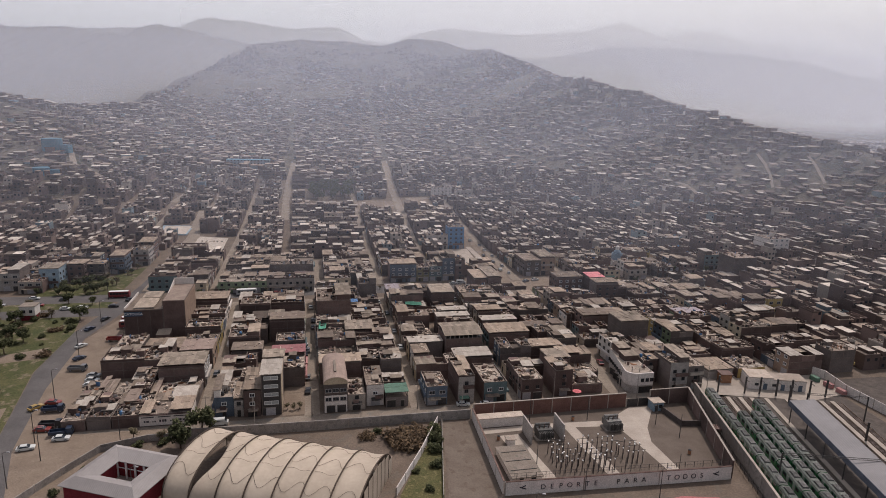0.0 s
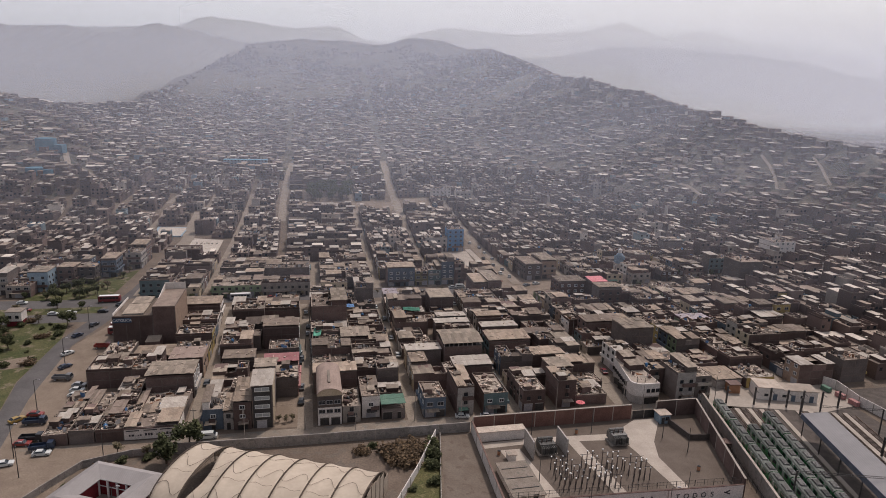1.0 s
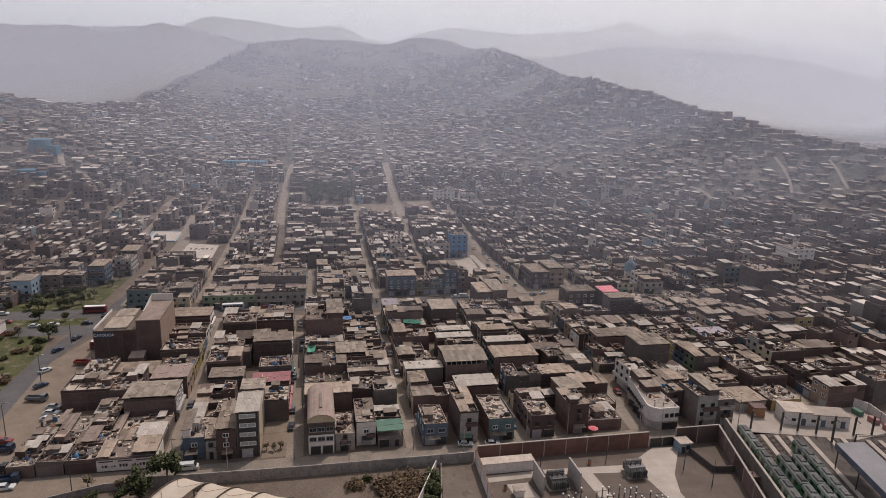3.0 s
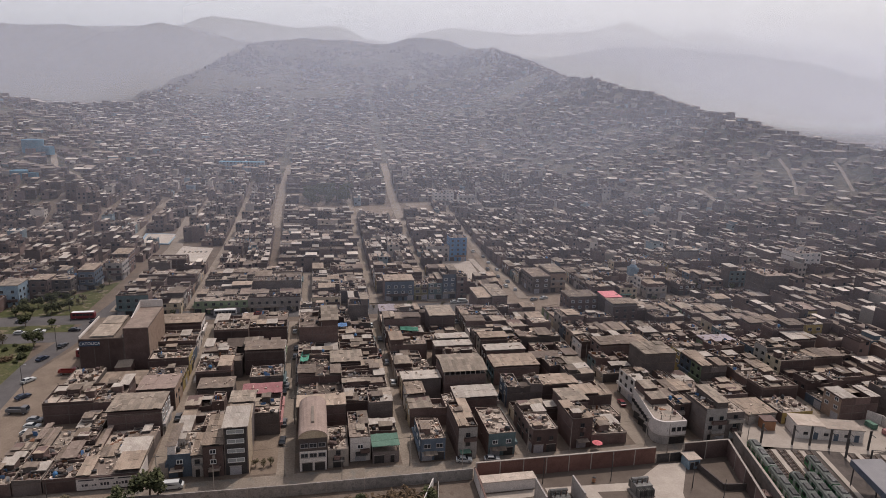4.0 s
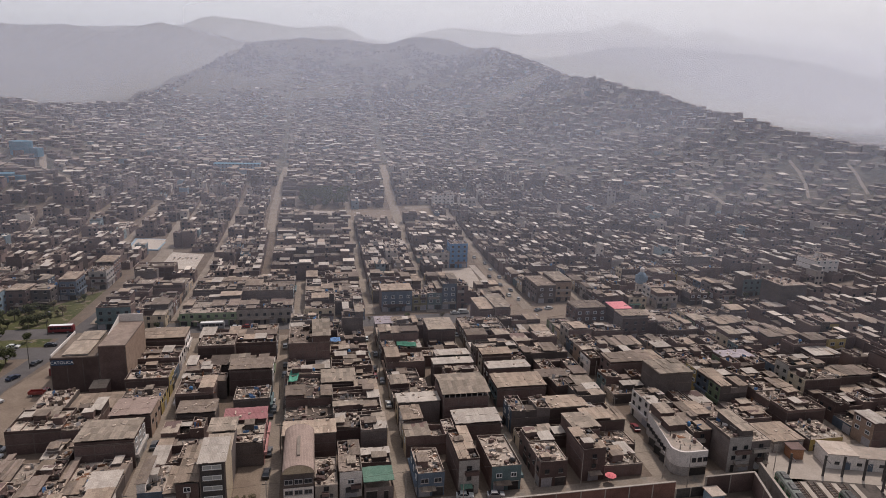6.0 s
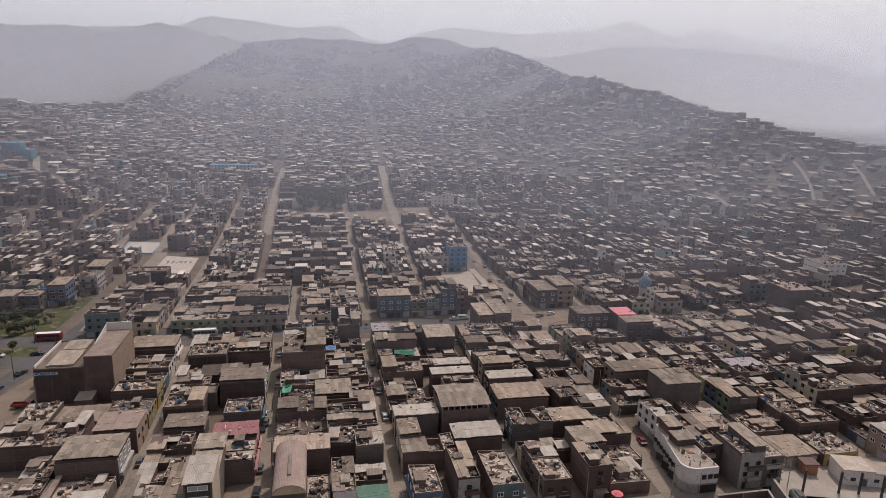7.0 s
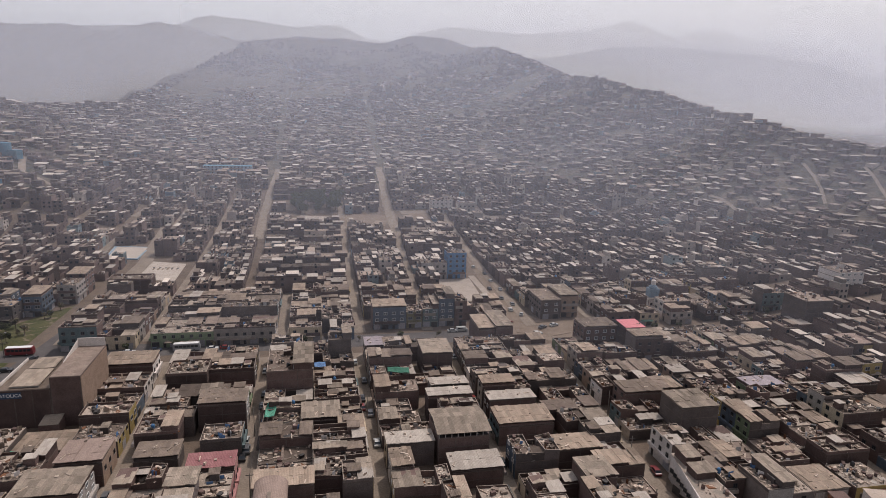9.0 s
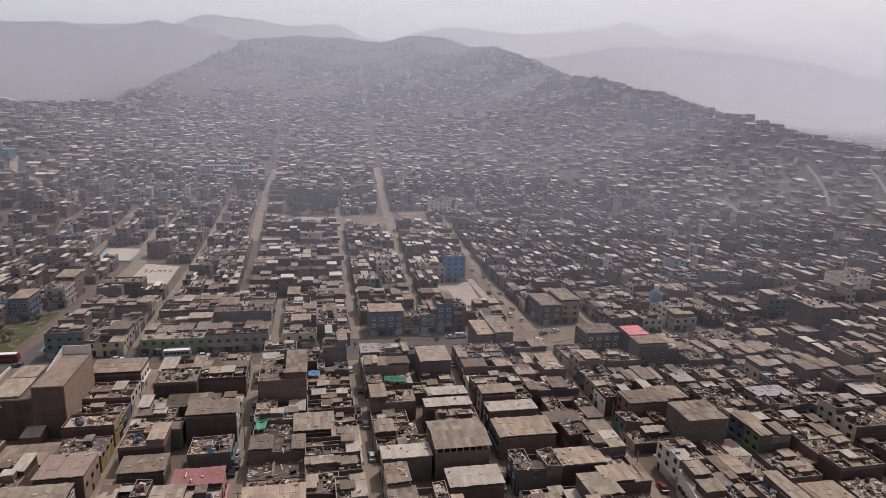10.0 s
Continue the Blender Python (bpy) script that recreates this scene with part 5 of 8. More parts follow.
ribbon("road_rise", [xy(u, v) for u, v in ((57.5, 143), (61, 190), (64.8, 248), (66, 330))], [xy(u, v) for u, v in ((67.5, 143), (70.5, 190), (71, 248), (71, 330))], "dirt", 0.06, "dusty grey street leading up from the plaza")
for k in range(8):
    lane = [(street_u(k, v), v) for v in (-3.4, 30, 70, 110.5)]
    ribbon("road_street", [xy(u - w, v) for (u, w), v in lane], [xy(u + w, v) for (u, w), v in lane], "lane", 0.03, "narrow dusty tan street between the houses")
patch("pavement_plaza", ((48, 112), (78, 115.5), (92, 116), (92, 139), (73, 139), (68, 148), (57, 148), (50, 138)), "dirt", 0.05, "dusty grey paved junction")
for pts in (((57, 124), (61.5, 122), (62.5, 128), (58, 130)), ((66, 137.5), (72, 134), (73, 139), (67.5, 141)), ((70, 118), (80, 121), (80, 124.5), (71, 121.5)), ((52, 113.5), (56.5, 113), (57.5, 119), (53.5, 120))):
    patch("pavement_island", pts, "dirt", 0.2, "low kerbed pavement island at the junction", 0.2)
ribbon("pavement_rise", [xy(57.2, v) for v in (150, 178, 212)], [xy(60.8, v) for v in (150, 178, 212)], "pavement", 0.15, "pale pavement beside the rising street", "pavement")
patch("pavement_lot", ((37, 169), (54.5, 168), (57, 207), (36, 207)), "pavement", 0.09, "pale concrete lot", 0.2)
patch("pavement_court", ((-117, 219), (-97, 216), (-97.5, 250), (-117, 257)), "court", 0.12, "pale concrete sports court", 0.2)
patch("pavement_court_rim", ((-144, 263), (-125.6, 260.5), (-125.6, 290), (-147, 294)), "plaster_sky", 0.95, "low blue rim of a sports court", 1.6)
patch("pavement_court_upper", ((-142.6, 264), (-126.6, 261.5), (-126.6, 288), (-145, 292)), "court", 1.0, "pale concrete sports court with a blue rim", 1.6)
mark = Batch("dirt")
for k in range(6):
    mark.box((-113 + 2.4 * k, 238, 0.12), (-112.2 + 2.4 * k + 0.3 * (k % 2), 243 - (k % 3), 0.135), "dirt")
mark.v = [(*xy(p[0], p[1]), p[2]) for p in mark.v]
tagged(mark.part("trim_court_marks"), "worn dark painted bars on the sports court", "markings", kind="structure")
patch("verge_dirt", ((-128, -10), (-112.5, -10), (-112.5, 62), (-121, 98), (-129, 70), (-128, 26)), "dirt", 0.045, "bare trampled dirt beside the road", 0)
patch("ground_forecourt", ((-118, -45), (-104, -33), (-100, -15), (-84, -9), (-84, -5), (-120, -5), (-122, -20)), "dirt", 0.06, "bare tan dirt by the road bend")
patch("ground_park", ((-150.5, 221), (-141.6, 184), (-124.5, 146), (-94, 90), (-140, 60), (-230, 120), (-230, 245), (-176, 240), (-160, 242)), "park", 0.05, "patchy green park lawn with bare earth", 0, "ground", "xy")
patch("ground_park_upper", ((-170, 128), (-133, 128), (-132, 160), (-131.5, 180), (-139, 169), (-146, 157), (-154, 152), (-162, 148), (-169, 136)), "park", 0.075, "patchy green median with trees")
patch("ground_park_strip", ((-205, 108), (-132, 108), (-132, 116.4), (-205, 116.4)), "park", 0.075, "narrow green strip between two roads")
patch("path_park", ((-150, 205), (-147, 195), (-170, 183), (-215, 170), (-215, 176), (-172, 189)), "dirt", 0.075, "bare dirt path across the park", 0, "ground", "xy")
patch("path_park_lower", ((-133, 160), (-128.5, 150), (-180, 110), (-190, 118)), "dirt", 0.08, "bare dirt path across the park", 0, "ground", "xy")
patch("ground_vacant", ((-72, -14), (-7, -13.2), (-8, -22), (-24, -45), (-60, -16)), "ground", 0.06, "bare vacant lot")
patch("ground_lawn", ((-23.5, -47), (-15.3, -30), (-7.5, -16), (-6.5, -16), (-13.5, -52), (-22, -60)), "grass", 0.07, "narrow green lawn between walls")
patch("pavement_yard", ((-6.2, -13.4), (3, -13.4), (1, -52), (-2, -75), (-16, -75)), "yard", 0.08, "grey concrete yard with damp stains")
patch("pavement_red_court", ((38, -59.4), (45, -58.6), (54, -60.6), (58, -82), (34, -80)), "court_red", 0.09, "red painted sports court")
patch("pavement_red_court_small", ((14, -55.6), (24, -57.0), (23, -80), (4, -76)), "court_red", 0.09, "red painted sports court corner")
ribbon_points = ((112, 344, 124, 340), (124, 356, 136, 344), (145, 369, 152, 352), (167, 379, 170, 362), (185, 386, 186, 370))
b = Batch("dirt")
b.add([(x, y, ground_z(x, y) + 0.2) for a in ribbon_points for x, y in (a[:2], a[2:])], [(2 * k, 2 * k + 1, 2 * k + 3, 2 * k + 2) for k in range(4)], "dirt")
tagged(b.part("road_east"), "pale dusty road between the eastern blocks", "road", kind="structure")
patch("lot_beside_tower", ((-52.6, -2.6), (-46.2, -2.6), (-46.2, 16.6), (-52.6, 16.6)), "dirt", 0.05, "bare dirt building lot")
for k in range(5):
    b = Batch("dark")
    b.box((-0.5, -1.2, 0), (0.5, 1.2, 0.01), "dark")
    x, y = xy(-113 + 3.2 * k, 243 - 0.6 * k)
    tagged(b.part("court_marking", None, pose(x, y, 0.13, 0, 0, 14)), "faded dark painted mark on the court", "marking", "court markings", "structure")


def wall_run(name, pts, h, mat, label, thick=0.3, cap=None, z0=0.0, bays=0.0):
    """A free-standing wall along a line, built of panels between piers, with a coping."""
    t = base(name, Matrix.Identity(4), label, "wall", kind="structure")
    for (ax, ay), (bx, by) in zip(pts, pts[1:]):
        length = math.dist((ax, ay), (bx, by))
        turn = math.degrees(math.atan2(by - ay, bx - ax))
        n = max(1, round(length / bays)) if bays else 1
        for k in range(n):
            q = Batch(mat)
            a = length * k / n
            e = length * (k + 1) / n
            q.box((a + 0.13, -thick / 2, z0 - 0.3), (e - 0.13, thick / 2, z0 + h), mat)
            q.part("panel", t, pose(ax, ay, 0, 0, 0, turn))
            q = Batch("concrete")
            q.box((a - 0.13, -thick / 2 - 0.06, z0 - 0.3), (a + 0.13, thick / 2 + 0.06, z0 + h + 0.08), "concrete")
            q.part("pier", t, pose(ax, ay, 0, 0, 0, turn))
        if cap:
            q = Batch(cap)
            q.box((0.14, -thick / 2 - 0.08, z0 + h), (length - 0.14, thick / 2 + 0.08, z0 + h + 0.14), cap)
            q.part("coping", t, pose(ax, ay, 0, 0, 0, turn))
    return t


wall_run("wall_frontage", [xy(-80, -11.8), xy(-43, -12.6), xy(3, -12.6)], 3.0, "wall_grey", "long weathered grey concrete boundary wall", bays=9)
wall_run("wall_left", [xy(-112, -38), xy(-105, -25), xy(-99, -15), xy(-88, -11.4), xy(-80.3, -11.6)], 2.0, "wall_grey", "low grey wall round the school ground", 0.25, bays=8)
wall_run("wall_lawn", [xy(-24.5, -47), xy(-15.5, -30.5), xy(-7.6, -14)], 2.4, "plaster_white", "white wall along the lawn", 0.2, bays=7)
wall_run("wall_yard", [xy(-6.3, -14), xy(-13.4, -50)], 1.2, "wall_grey", "low wall between lawn and yard", 0.2, bays=9)


# ---- electrical substation ----
patch("substation_floor", ((3.6, -13.2), (75.6, -13.2), (62, -53.6), (1.8, -50.8)), "gravel", 0.04, "brown gravel yard of the substation")
wall_run("substation_wall_north", [xy(3.7, -12.9), xy(54.0, -12.9)], 4.7, "brick_red", "long red brick wall behind the substation", 0.35, "concrete", bays=6)
wall_run("substation_gate", [xy(54.3, -12.9), xy(62.3, -12.9)], 2.6, "dark", "dark steel yard gate", 0.12, bays=4)
wall_run("substation_wall_north_east", [xy(62.3, -12.9), xy(75.9, -12.9)], 5.2, "brick", "brown brick wall behind the substation", 0.35, "concrete", bays=6)
wall_run("substation_wall_west", [xy(3.3, -13.0), xy(1.4, -50.6)], 3.6, "plaster_white", "white rendered substation wall with brown coping", 0.3, "coping_brown", bays=8)
wall_run("substation_wall_east", [xy(76.2, -12.5), xy(62.4, -53.8)], 5.0, "brick", "tall brown brick wall beside the rail yard", 0.4, "concrete", bays=7)
front_wall = wall_run("substation_wall_front", [xy(1.6, -51.0), xy(62.0, -54.0)], 3.7, "plaster_white", "white rendered wall with dark painted capitals", 0.3, "coping_brown", bays=20)
wx, wy = xy(1.6, -51.0)
wturn = 14 - math.degrees(math.atan2(3.0, 60.4))
for k, ch in enumerate("DEPORTE PARA TODOS"):
    if ch != " ":
        lx = 9.6 + 2.28 * k + (1.4 if k > 7 else 0) + (2.2 if k > 12 else 0)
        m = pose(wx, wy, 0, 0, 0, wturn) @ pose(lx, -0.22, 1.75, 90, 0, 0)
        sign_text(ch, 1.9, front_wall, m, "ink", "letter")
for lx in (4.5, 56.0):
    q = Batch("ink")
    q.box((-0.9, -0.03, -0.25), (0.9, 0.02, 0.05), "ink", pose(0, 0, 0, 0, 20, 0))
    q.box((-0.3, -0.03, 0.1), (0.9, 0.02, 0.4), "ink", pose(0, 0, 0, 0, -25, 0))
    q.part("emblem", front_wall, pose(wx, wy, 0, 0, 0, wturn) @ pose(lx, -0.18, 1.9))


def railing(name, a, b, z, h, label, step=2.4, mat="dark"):
    t = base(name, pose(a[0], a[1], z, 0, 0, math.degrees(math.atan2(b[1] - a[1], b[0] - a[0]))), label, "railing", kind="structure")
    length = math.dist(a, b)
    n = int(length / step)
    post = Batch(mat)
    post.box((-0.05, -0.05, 0), (0.05, 0.05, h), mat)
    me = post.mesh("post")
    for k in range(n + 1):
        shared("post", me, t, pose(length * k / n, 0, 0))
    for zz in (h * 0.5, h - 0.08):
        q = Batch(mat)
        q.box((0, -0.025, zz), (length, 0.025, zz + 0.05), mat)
        q.part("rail", t)
    mesh_wire = Batch(mat)
    for k in range(int(length / 0.9)):
        mesh_wire.box((k * 0.9, -0.01, 0.05), (k * 0.9 + 0.02, 0.01, h - 0.1), mat)
    tagged(mesh_wire.part("wire", t), kind="stuff")
    return t


railing("substation_fence", xy(2.2, -50.2), xy(61.6, -53.2), 3.7, 1.7, "thin dark wire fence on the substation wall")
patch("substation_path_wide", ((55, -13.6), (63, -14), (54, -26.5), (51, -34), (51.2, -50), (48, -50.4), (46, -30), (45, -24), (20, -21.6), (20, -19.2), (44, -20.5)), "pavement", 0.09, "pale concrete service road")
patch("substation_path_left", ((8.5, -24), (14.2, -24), (17.4, -48.6), (12.2, -48.8)), "pavement", 0.095, "pale concrete apron")
patch("substation_path_middle", ((29, -22), (32.5, -22.2), (34.6, -50.6), (31.2, -50.4)), "pavement", 0.1, "pale concrete strip")
patch("substation_path_north", ((3.8, -19.6), (18.5, -19.4), (18.5, -22), (3.7, -22.6)), "pavement", 0.105, "pale concrete strip")
b = Batch("brick_grey")
for (au, av), (bu, bv) in (((64, -17), (65, -27)), ((65, -27), (71.2, -27.8))):
    ax, ay = xy(au, av)
    bx, by = xy(bu, bv)
    b.box((0, -0.2, -0.3), (math.dist((ax, ay), (bx, by)), 0.2, 1.8), "brick_grey", pose(ax, ay, 0, 0, 0, math.degrees(math.atan2(by - ay, bx - ax))))
tagged(b.part("retaining_wall"), "low brown retaining wall", "wall", kind="structure")


def small_building(name, u0, v0, w, d, h, wall, roof, label, category, turn=0.0, ribs=0, door=True):
    t = base(name, at_uv(u0, v0, 0, turn), label, category)
    q = Batch(wall)
    q.box((0, 0, -0.2), (w, d, h), wall)
    q.part("wall", t)
    q = Batch(roof)
    q.box((-0.3, -0.3, h), (w + 0.3, d + 0.3, h + 0.22), roof)
    q.part("roof", t)
    for k in range(ribs):
        q = Batch("dark")
        y = d * (k + 0.7) / (ribs + 0.4)
        q.box((0.4, y, h + 0.22), (w - 0.4, y + 0.18, h + 0.34), "dark")
        q.part("roof_rib", t)
    if door:
        shared("door", DOORS[1], t, pose(w * 0.3, -0.06, 0))
        shared("window", WINDOWS[1], t, pose(w * 0.7, -0.06, 1.1))
    return t


small_building("control_building", 4.8, -47.4, 7.8, 14.4, 1.9, "plaster_white", "roof_pale", "low control building under a pale ribbed roof", "building", 0, 3)
small_building("store_building", 3.9, -18.9, 13.5, 2.6, 2.9, "plaster_white", "roof_pale", "long low white store along the wall", "building", 0, 0, False)
small_building("guard_hut", 61.2, -17.4, 3.4, 3.4, 2.9, "plaster_sky", "roof_pale", "pale blue guard hut with a white roof", "hut")
small_building("meter_hut", 9.2, -29.5, 2.2, 2.0, 1.8, "plaster_white", "roof_pale", "small white meter hut", "hut", 0, 0, False)
small_building("pump_hut", 72.6, -33.0, 2.6, 2.2, 1.6, "brick", "brick", "small brown brick pump hut", "hut", -14, 0, False)


def transformer(u, v, walls):
    t = base("power_transformer", at_uv(u, v), "large dark grey power transformer with cooling fins and bushings", "transformer", "transformers of the substation")
    q = Batch("transformer_grey")
    q.box((-2.2, -1.3, 0.4), (2.2, 1.3, 3.0), "transformer_grey")
    q.part("tank", t)
    q = Batch("concrete")
    q.box((-2.8, -2.0, 0.02), (2.8, 2.0, 0.4), "concrete")
    q.part("plinth", t)
    fin = Batch("transformer_grey")
    fin.box((-0.06, -0.7, 0), (0.06, 0.7, 2.0), "transformer_grey")
    fin = fin.mesh("cooling_fin")
    for k in range(9):
        shared("cooling_fin", fin, t, pose(-2.0 + 0.5 * k, -2.0, 0.7))
        shared("cooling_fin", fin, t, pose(-2.0 + 0.5 * k, 2.0, 0.7))
    for k in range(3):
        q = Batch("insulator")
        q.tube([(-1.4 + 1.4 * k, 0, 3.0), (-1.4 + 1.4 * k, -0.3, 4.4)], [0.2, 0.1], "insulator")
        q.part("bushing", t)
    q = Batch("transformer_grey")
    q.tube([(-2.4, 0.9, 3.7), (2.0, 0.9, 3.7)], 0.45, "transformer_grey", 10)
    q.part("oil_drum", t)
    q = Batch("dark")
    q.box((-2.2, 0.8, 3.0), (-2.05, 1.0, 3.4), "dark")
    q.part("bracket", t)
    if walls:
        for x in (-5.0, 4.6):
            q = Batch("plaster_grey")
            q.box((x, -3.2, 0), (x + 0.4, 4.2, 5.2), "plaster_grey")
            q.part("fire_wall", t)


transformer(21.0, -26.5, True)
transformer(43.2, -25.0, False)


def switch_mesh():
    q = Batch("steel_dark", "insulator", "white")
    q.box((-0.1, -0.1, 0), (0.1, 0.1, 2.4), "steel_dark")
    prof = []
    for k in range(9):
        prof += [(0, 0, 2.4 + 0.2 * k), (0, 0, 2.5 + 0.2 * k)]
    q.tube(prof, [0.16 if k % 2 else 0.09 for k in range(len(prof))], "insulator", 6)
    q.tube([(0, 0, 4.2), (0, 0, 4.45)], [0.2, 0.2], "white", 6)
    return q.mesh("switch_column")


SWITCH = switch_mesh()
gr = random.Random(8)
for gu, gv, rows, cols in ((18.6, -42, 5, 3), (27.4, -43, 5, 3), (38.2, -41, 4, 3), (19.0, -35, 4, 2), (27.4, -35.5, 3, 2), (33.2, -35.5, 4, 2)):
    t = base("switchgear_bay", at_uv(gu, gv), "bay of dark insulator columns and busbars on steel posts", "switchgear", "switchgear of the substation")
    for i in range(rows):
        for j in range(cols):
            s = gr.uniform(0.7, 1.15)
            shared("switch_column", SWITCH, t, pose(i * 1.55 + gr.uniform(-.15, .15), j * 2.4 - 2.4, 0.04) @ Matrix.Diagonal((1, 1, s, 1)))
    for j in range(cols):
        q = Batch("steel_dark")
        q.tube([(-0.6, j * 2.4 - 2.4, 4.0), (rows * 1.55 - 1.0, j * 2.4 - 2.4, 4.0)], 0.06, "steel_dark", 5)
        q.part("busbar", t)
for u, v in ((33.5, -18.6), (58.2, -41.5), (7.6, -26.0)):
    q = Batch("plaster_orange", "dark")
    q.tube([(0, 0, 0), (0, 0, 1.2)], [0.42, 0.45], "plaster_orange", 10)
    q.tube([(0, 0, 1.2), (0, 0, 1.45)], [0.5, 0.2], "dark", 10)
    tagged(q.part("litter_bin", None, at_uv(u, v, 0.08)), "small orange litter bin on the gravel", "bin", "litter bins")


# ---- poles ----
def lamp_post(u, v, h=8.5, grid=True, label="thin grey street lamp on a tall post", arm=True, mat="steel_dark"):
    m = at_uv(u, v, ground_z(*xy(u, v))) if grid else pose(u, v, ground_z(u, v))
    t = base("street_lamp", m, label, "lamp post", "street lamps")
    q = Batch(mat)
    q.tube([(0, 0, -0.3), (0, 0, h)], [0.13, 0.07], mat, 7)
    q.part("post", t)
    if arm:
        q = Batch(mat)
        q.tube([(0, 0, h - 0.1), (0.7, 0, h + 0.35), (1.5, 0, h + 0.4)], 0.05, mat, 6)
        q.part("arm", t)
        q = Batch("steel")
        q.box((1.2, -0.16, h + 0.3), (1.95, 0.16, h + 0.5), "steel")
        q.part("lamp_head", t)
    return t


for x, y in ((-112, 142), (-105, 134), (-105, 122), (-123, 167), (-135, 199), (-89, 143), (-146, 232), (-160, 262)):
    lamp_post(x, y, 9.5, False)
for u, v in ((1, -9), (33, -4.2), (-30, -10.8), (60, -9), (-60, -10.6), (88, -6), (-44, 54), (-11.6, 60), (22, 44), (62, 50)):
    lamp_post(u, v, 9.0, True, "weathered concrete utility pole", False, "concrete")
for u, v in ((20, -17.5), (38, -19), (57.5, -25), (60.5, -33), (13.5, -41), (33, -51.5), (48, -52), (22, -52.5)):
    lamp_post(u, v, 7.5, True, "thin dark lamp mast in the substation", False)
for x, y in ((-74, 121), (20, 118), (52, 131)):
    lamp_post(x, y, 8.0, False)


# ---- rail yard ----
YARD_TURN = -2.6                     # degrees by which the tracks lean from north


def yard(x, y, z=0.0):
    return pose(x, y, z, 0, 0, YARD_TURN)


patch("yard_floor", ((80.3, 193), (132, 196), (138, 160), (130, 90), (76, 90)), "ballast", 0.05, "dark oily ballast of the rail yard", 0, "ground", "xy")
patch("yard_apron", ((82, 187), (84, 203), (134, 213), (137, 196), (120, 188.5), (104, 189.5), (90, 190)), "pavement", 0.1, "pale concrete apron at the head of the tracks", 0, "ground", "xy")
TRACKS = (85.2, 89.9, 94.0, 97.9, 101.6, 113.6, 117.2, 120.8, 124.4, 128.0)
rail = Batch("rail_steel")
rail.add([(-0.07, 0, 0.12), (0.07, 0, 0.12), (0.035, 0, 0.3), (-0.035, 0, 0.3), (-0.07, 100, 0.12), (0.07, 100, 0.12), (0.035, 100, 0.3), (-0.035, 100, 0.3)],
         [(0, 1, 2, 3), (7, 6, 5, 4), (1, 5, 6, 2), (2, 6, 7, 3), (3, 7, 4, 0), (0, 4, 5, 1)], "rail_steel")
RAIL = rail.mesh("rail")
sl = Batch("frame_concrete")
for k in range(140):
    sl.box((-1.25, k * 0.71, 0.0), (1.25, k * 0.71 + 0.24, 0.13), "frame_concrete", no_bottom=True)
SLEEPERS = sl.mesh("sleepers")
for x in TRACKS:
    end = 189.0 - 0.03 * (x - 85)
    t = base("track", yard(x - 0.045 * 100, end - 100, 0.06), "rusty rails on concrete sleepers in dark ballast", "track", "tracks of the rail yard", "structure")
    for dx in (-0.75, 0.75):
        shared("rail", RAIL, t, pose(dx, 0, 0))
    tagged(shared("sleepers", SLEEPERS, t), kind="stuff")
for x, long in ((82.9, 95), (87.6, 95), (91.9, 16), (96.0, 15), (99.8, 12), (104.6, 95), (111.4, 95), (115.4, 60), (122.6, 95), (126.2, 40)):
    q = Batch("pavement")
    q.box((-0.7, -long, 0.05), (0.7, 0, 0.3), "pavement")
    tagged(q.part("walkway", None, yard(x, 188.5)), "pale concrete walkway between tracks", "walkway", "walkways of the rail yard", "structure")


def train_parts(length=13.6, w=2.85):
    """One railway carriage: body with a rounded roof, windows, doors, roof units."""
    prof = ((-w / 2, 0.9), (-w / 2, 3.0), (-w / 2 + 0.25, 3.45), (-w / 2 + 0.7, 3.68), (w / 2 - 0.7, 3.68), (w / 2 - 0.25, 3.45), (w / 2, 3.0), (w / 2, 0.9))
    n = len(prof)
    b = Batch("train_green", "train_roof")
    b.v.extend([(x, y, z) for y in (-length + 0.3, 0.0) for x, z in prof])
    for k in range(n - 1):
        b.f.append((k, n + k, n + k + 1, k + 1))
        b.i.append(1 if 1 <= k <= 5 else 0)
    b.f += [tuple(range(n)), tuple(range(2 * n - 1, n - 1, -1)), (0, n - 1, 2 * n - 1, n)]
    b.i += [0, 0, 0]
    body = b.mesh("body")
    win = Batch("glass")
    win.box((-0.03, -0.75, 0), (0.03, 0.75, 0.85), "glass")
    door = Batch("train_pale")
    door.box((-0.03, -0.6, 0), (0.03, 0.6, 2.0), "train_pale")
    unit = Batch("train_unit")
    unit.add([(-0.8, -1.5, 0), (0.8, -1.5, 0), (0.8, 1.5, 0), (-0.8, 1.5, 0), (-0.65, -1.3, 0.3), (0.65, -1.3, 0.3), (0.65, 1.3, 0.3), (-0.65, 1.3, 0.3)], BOX_LOOP, "train_unit")
    bogie = Batch("dark")
    bogie.box((-1.0, -1.2, 0.3), (1.0, 1.2, 0.9), "dark")
    bellows = Batch("dark")
    bellows.box((-1.0, 0, 1.0), (1.0, 0.3, 3.3), "dark")
    return [b.mesh(n) if not isinstance(b, bpy.types.Mesh) else b for n, b in
            (("body", body), ("window", win), ("door", door), ("roof_unit", unit), ("bogie", bogie), ("bellows", bellows))]


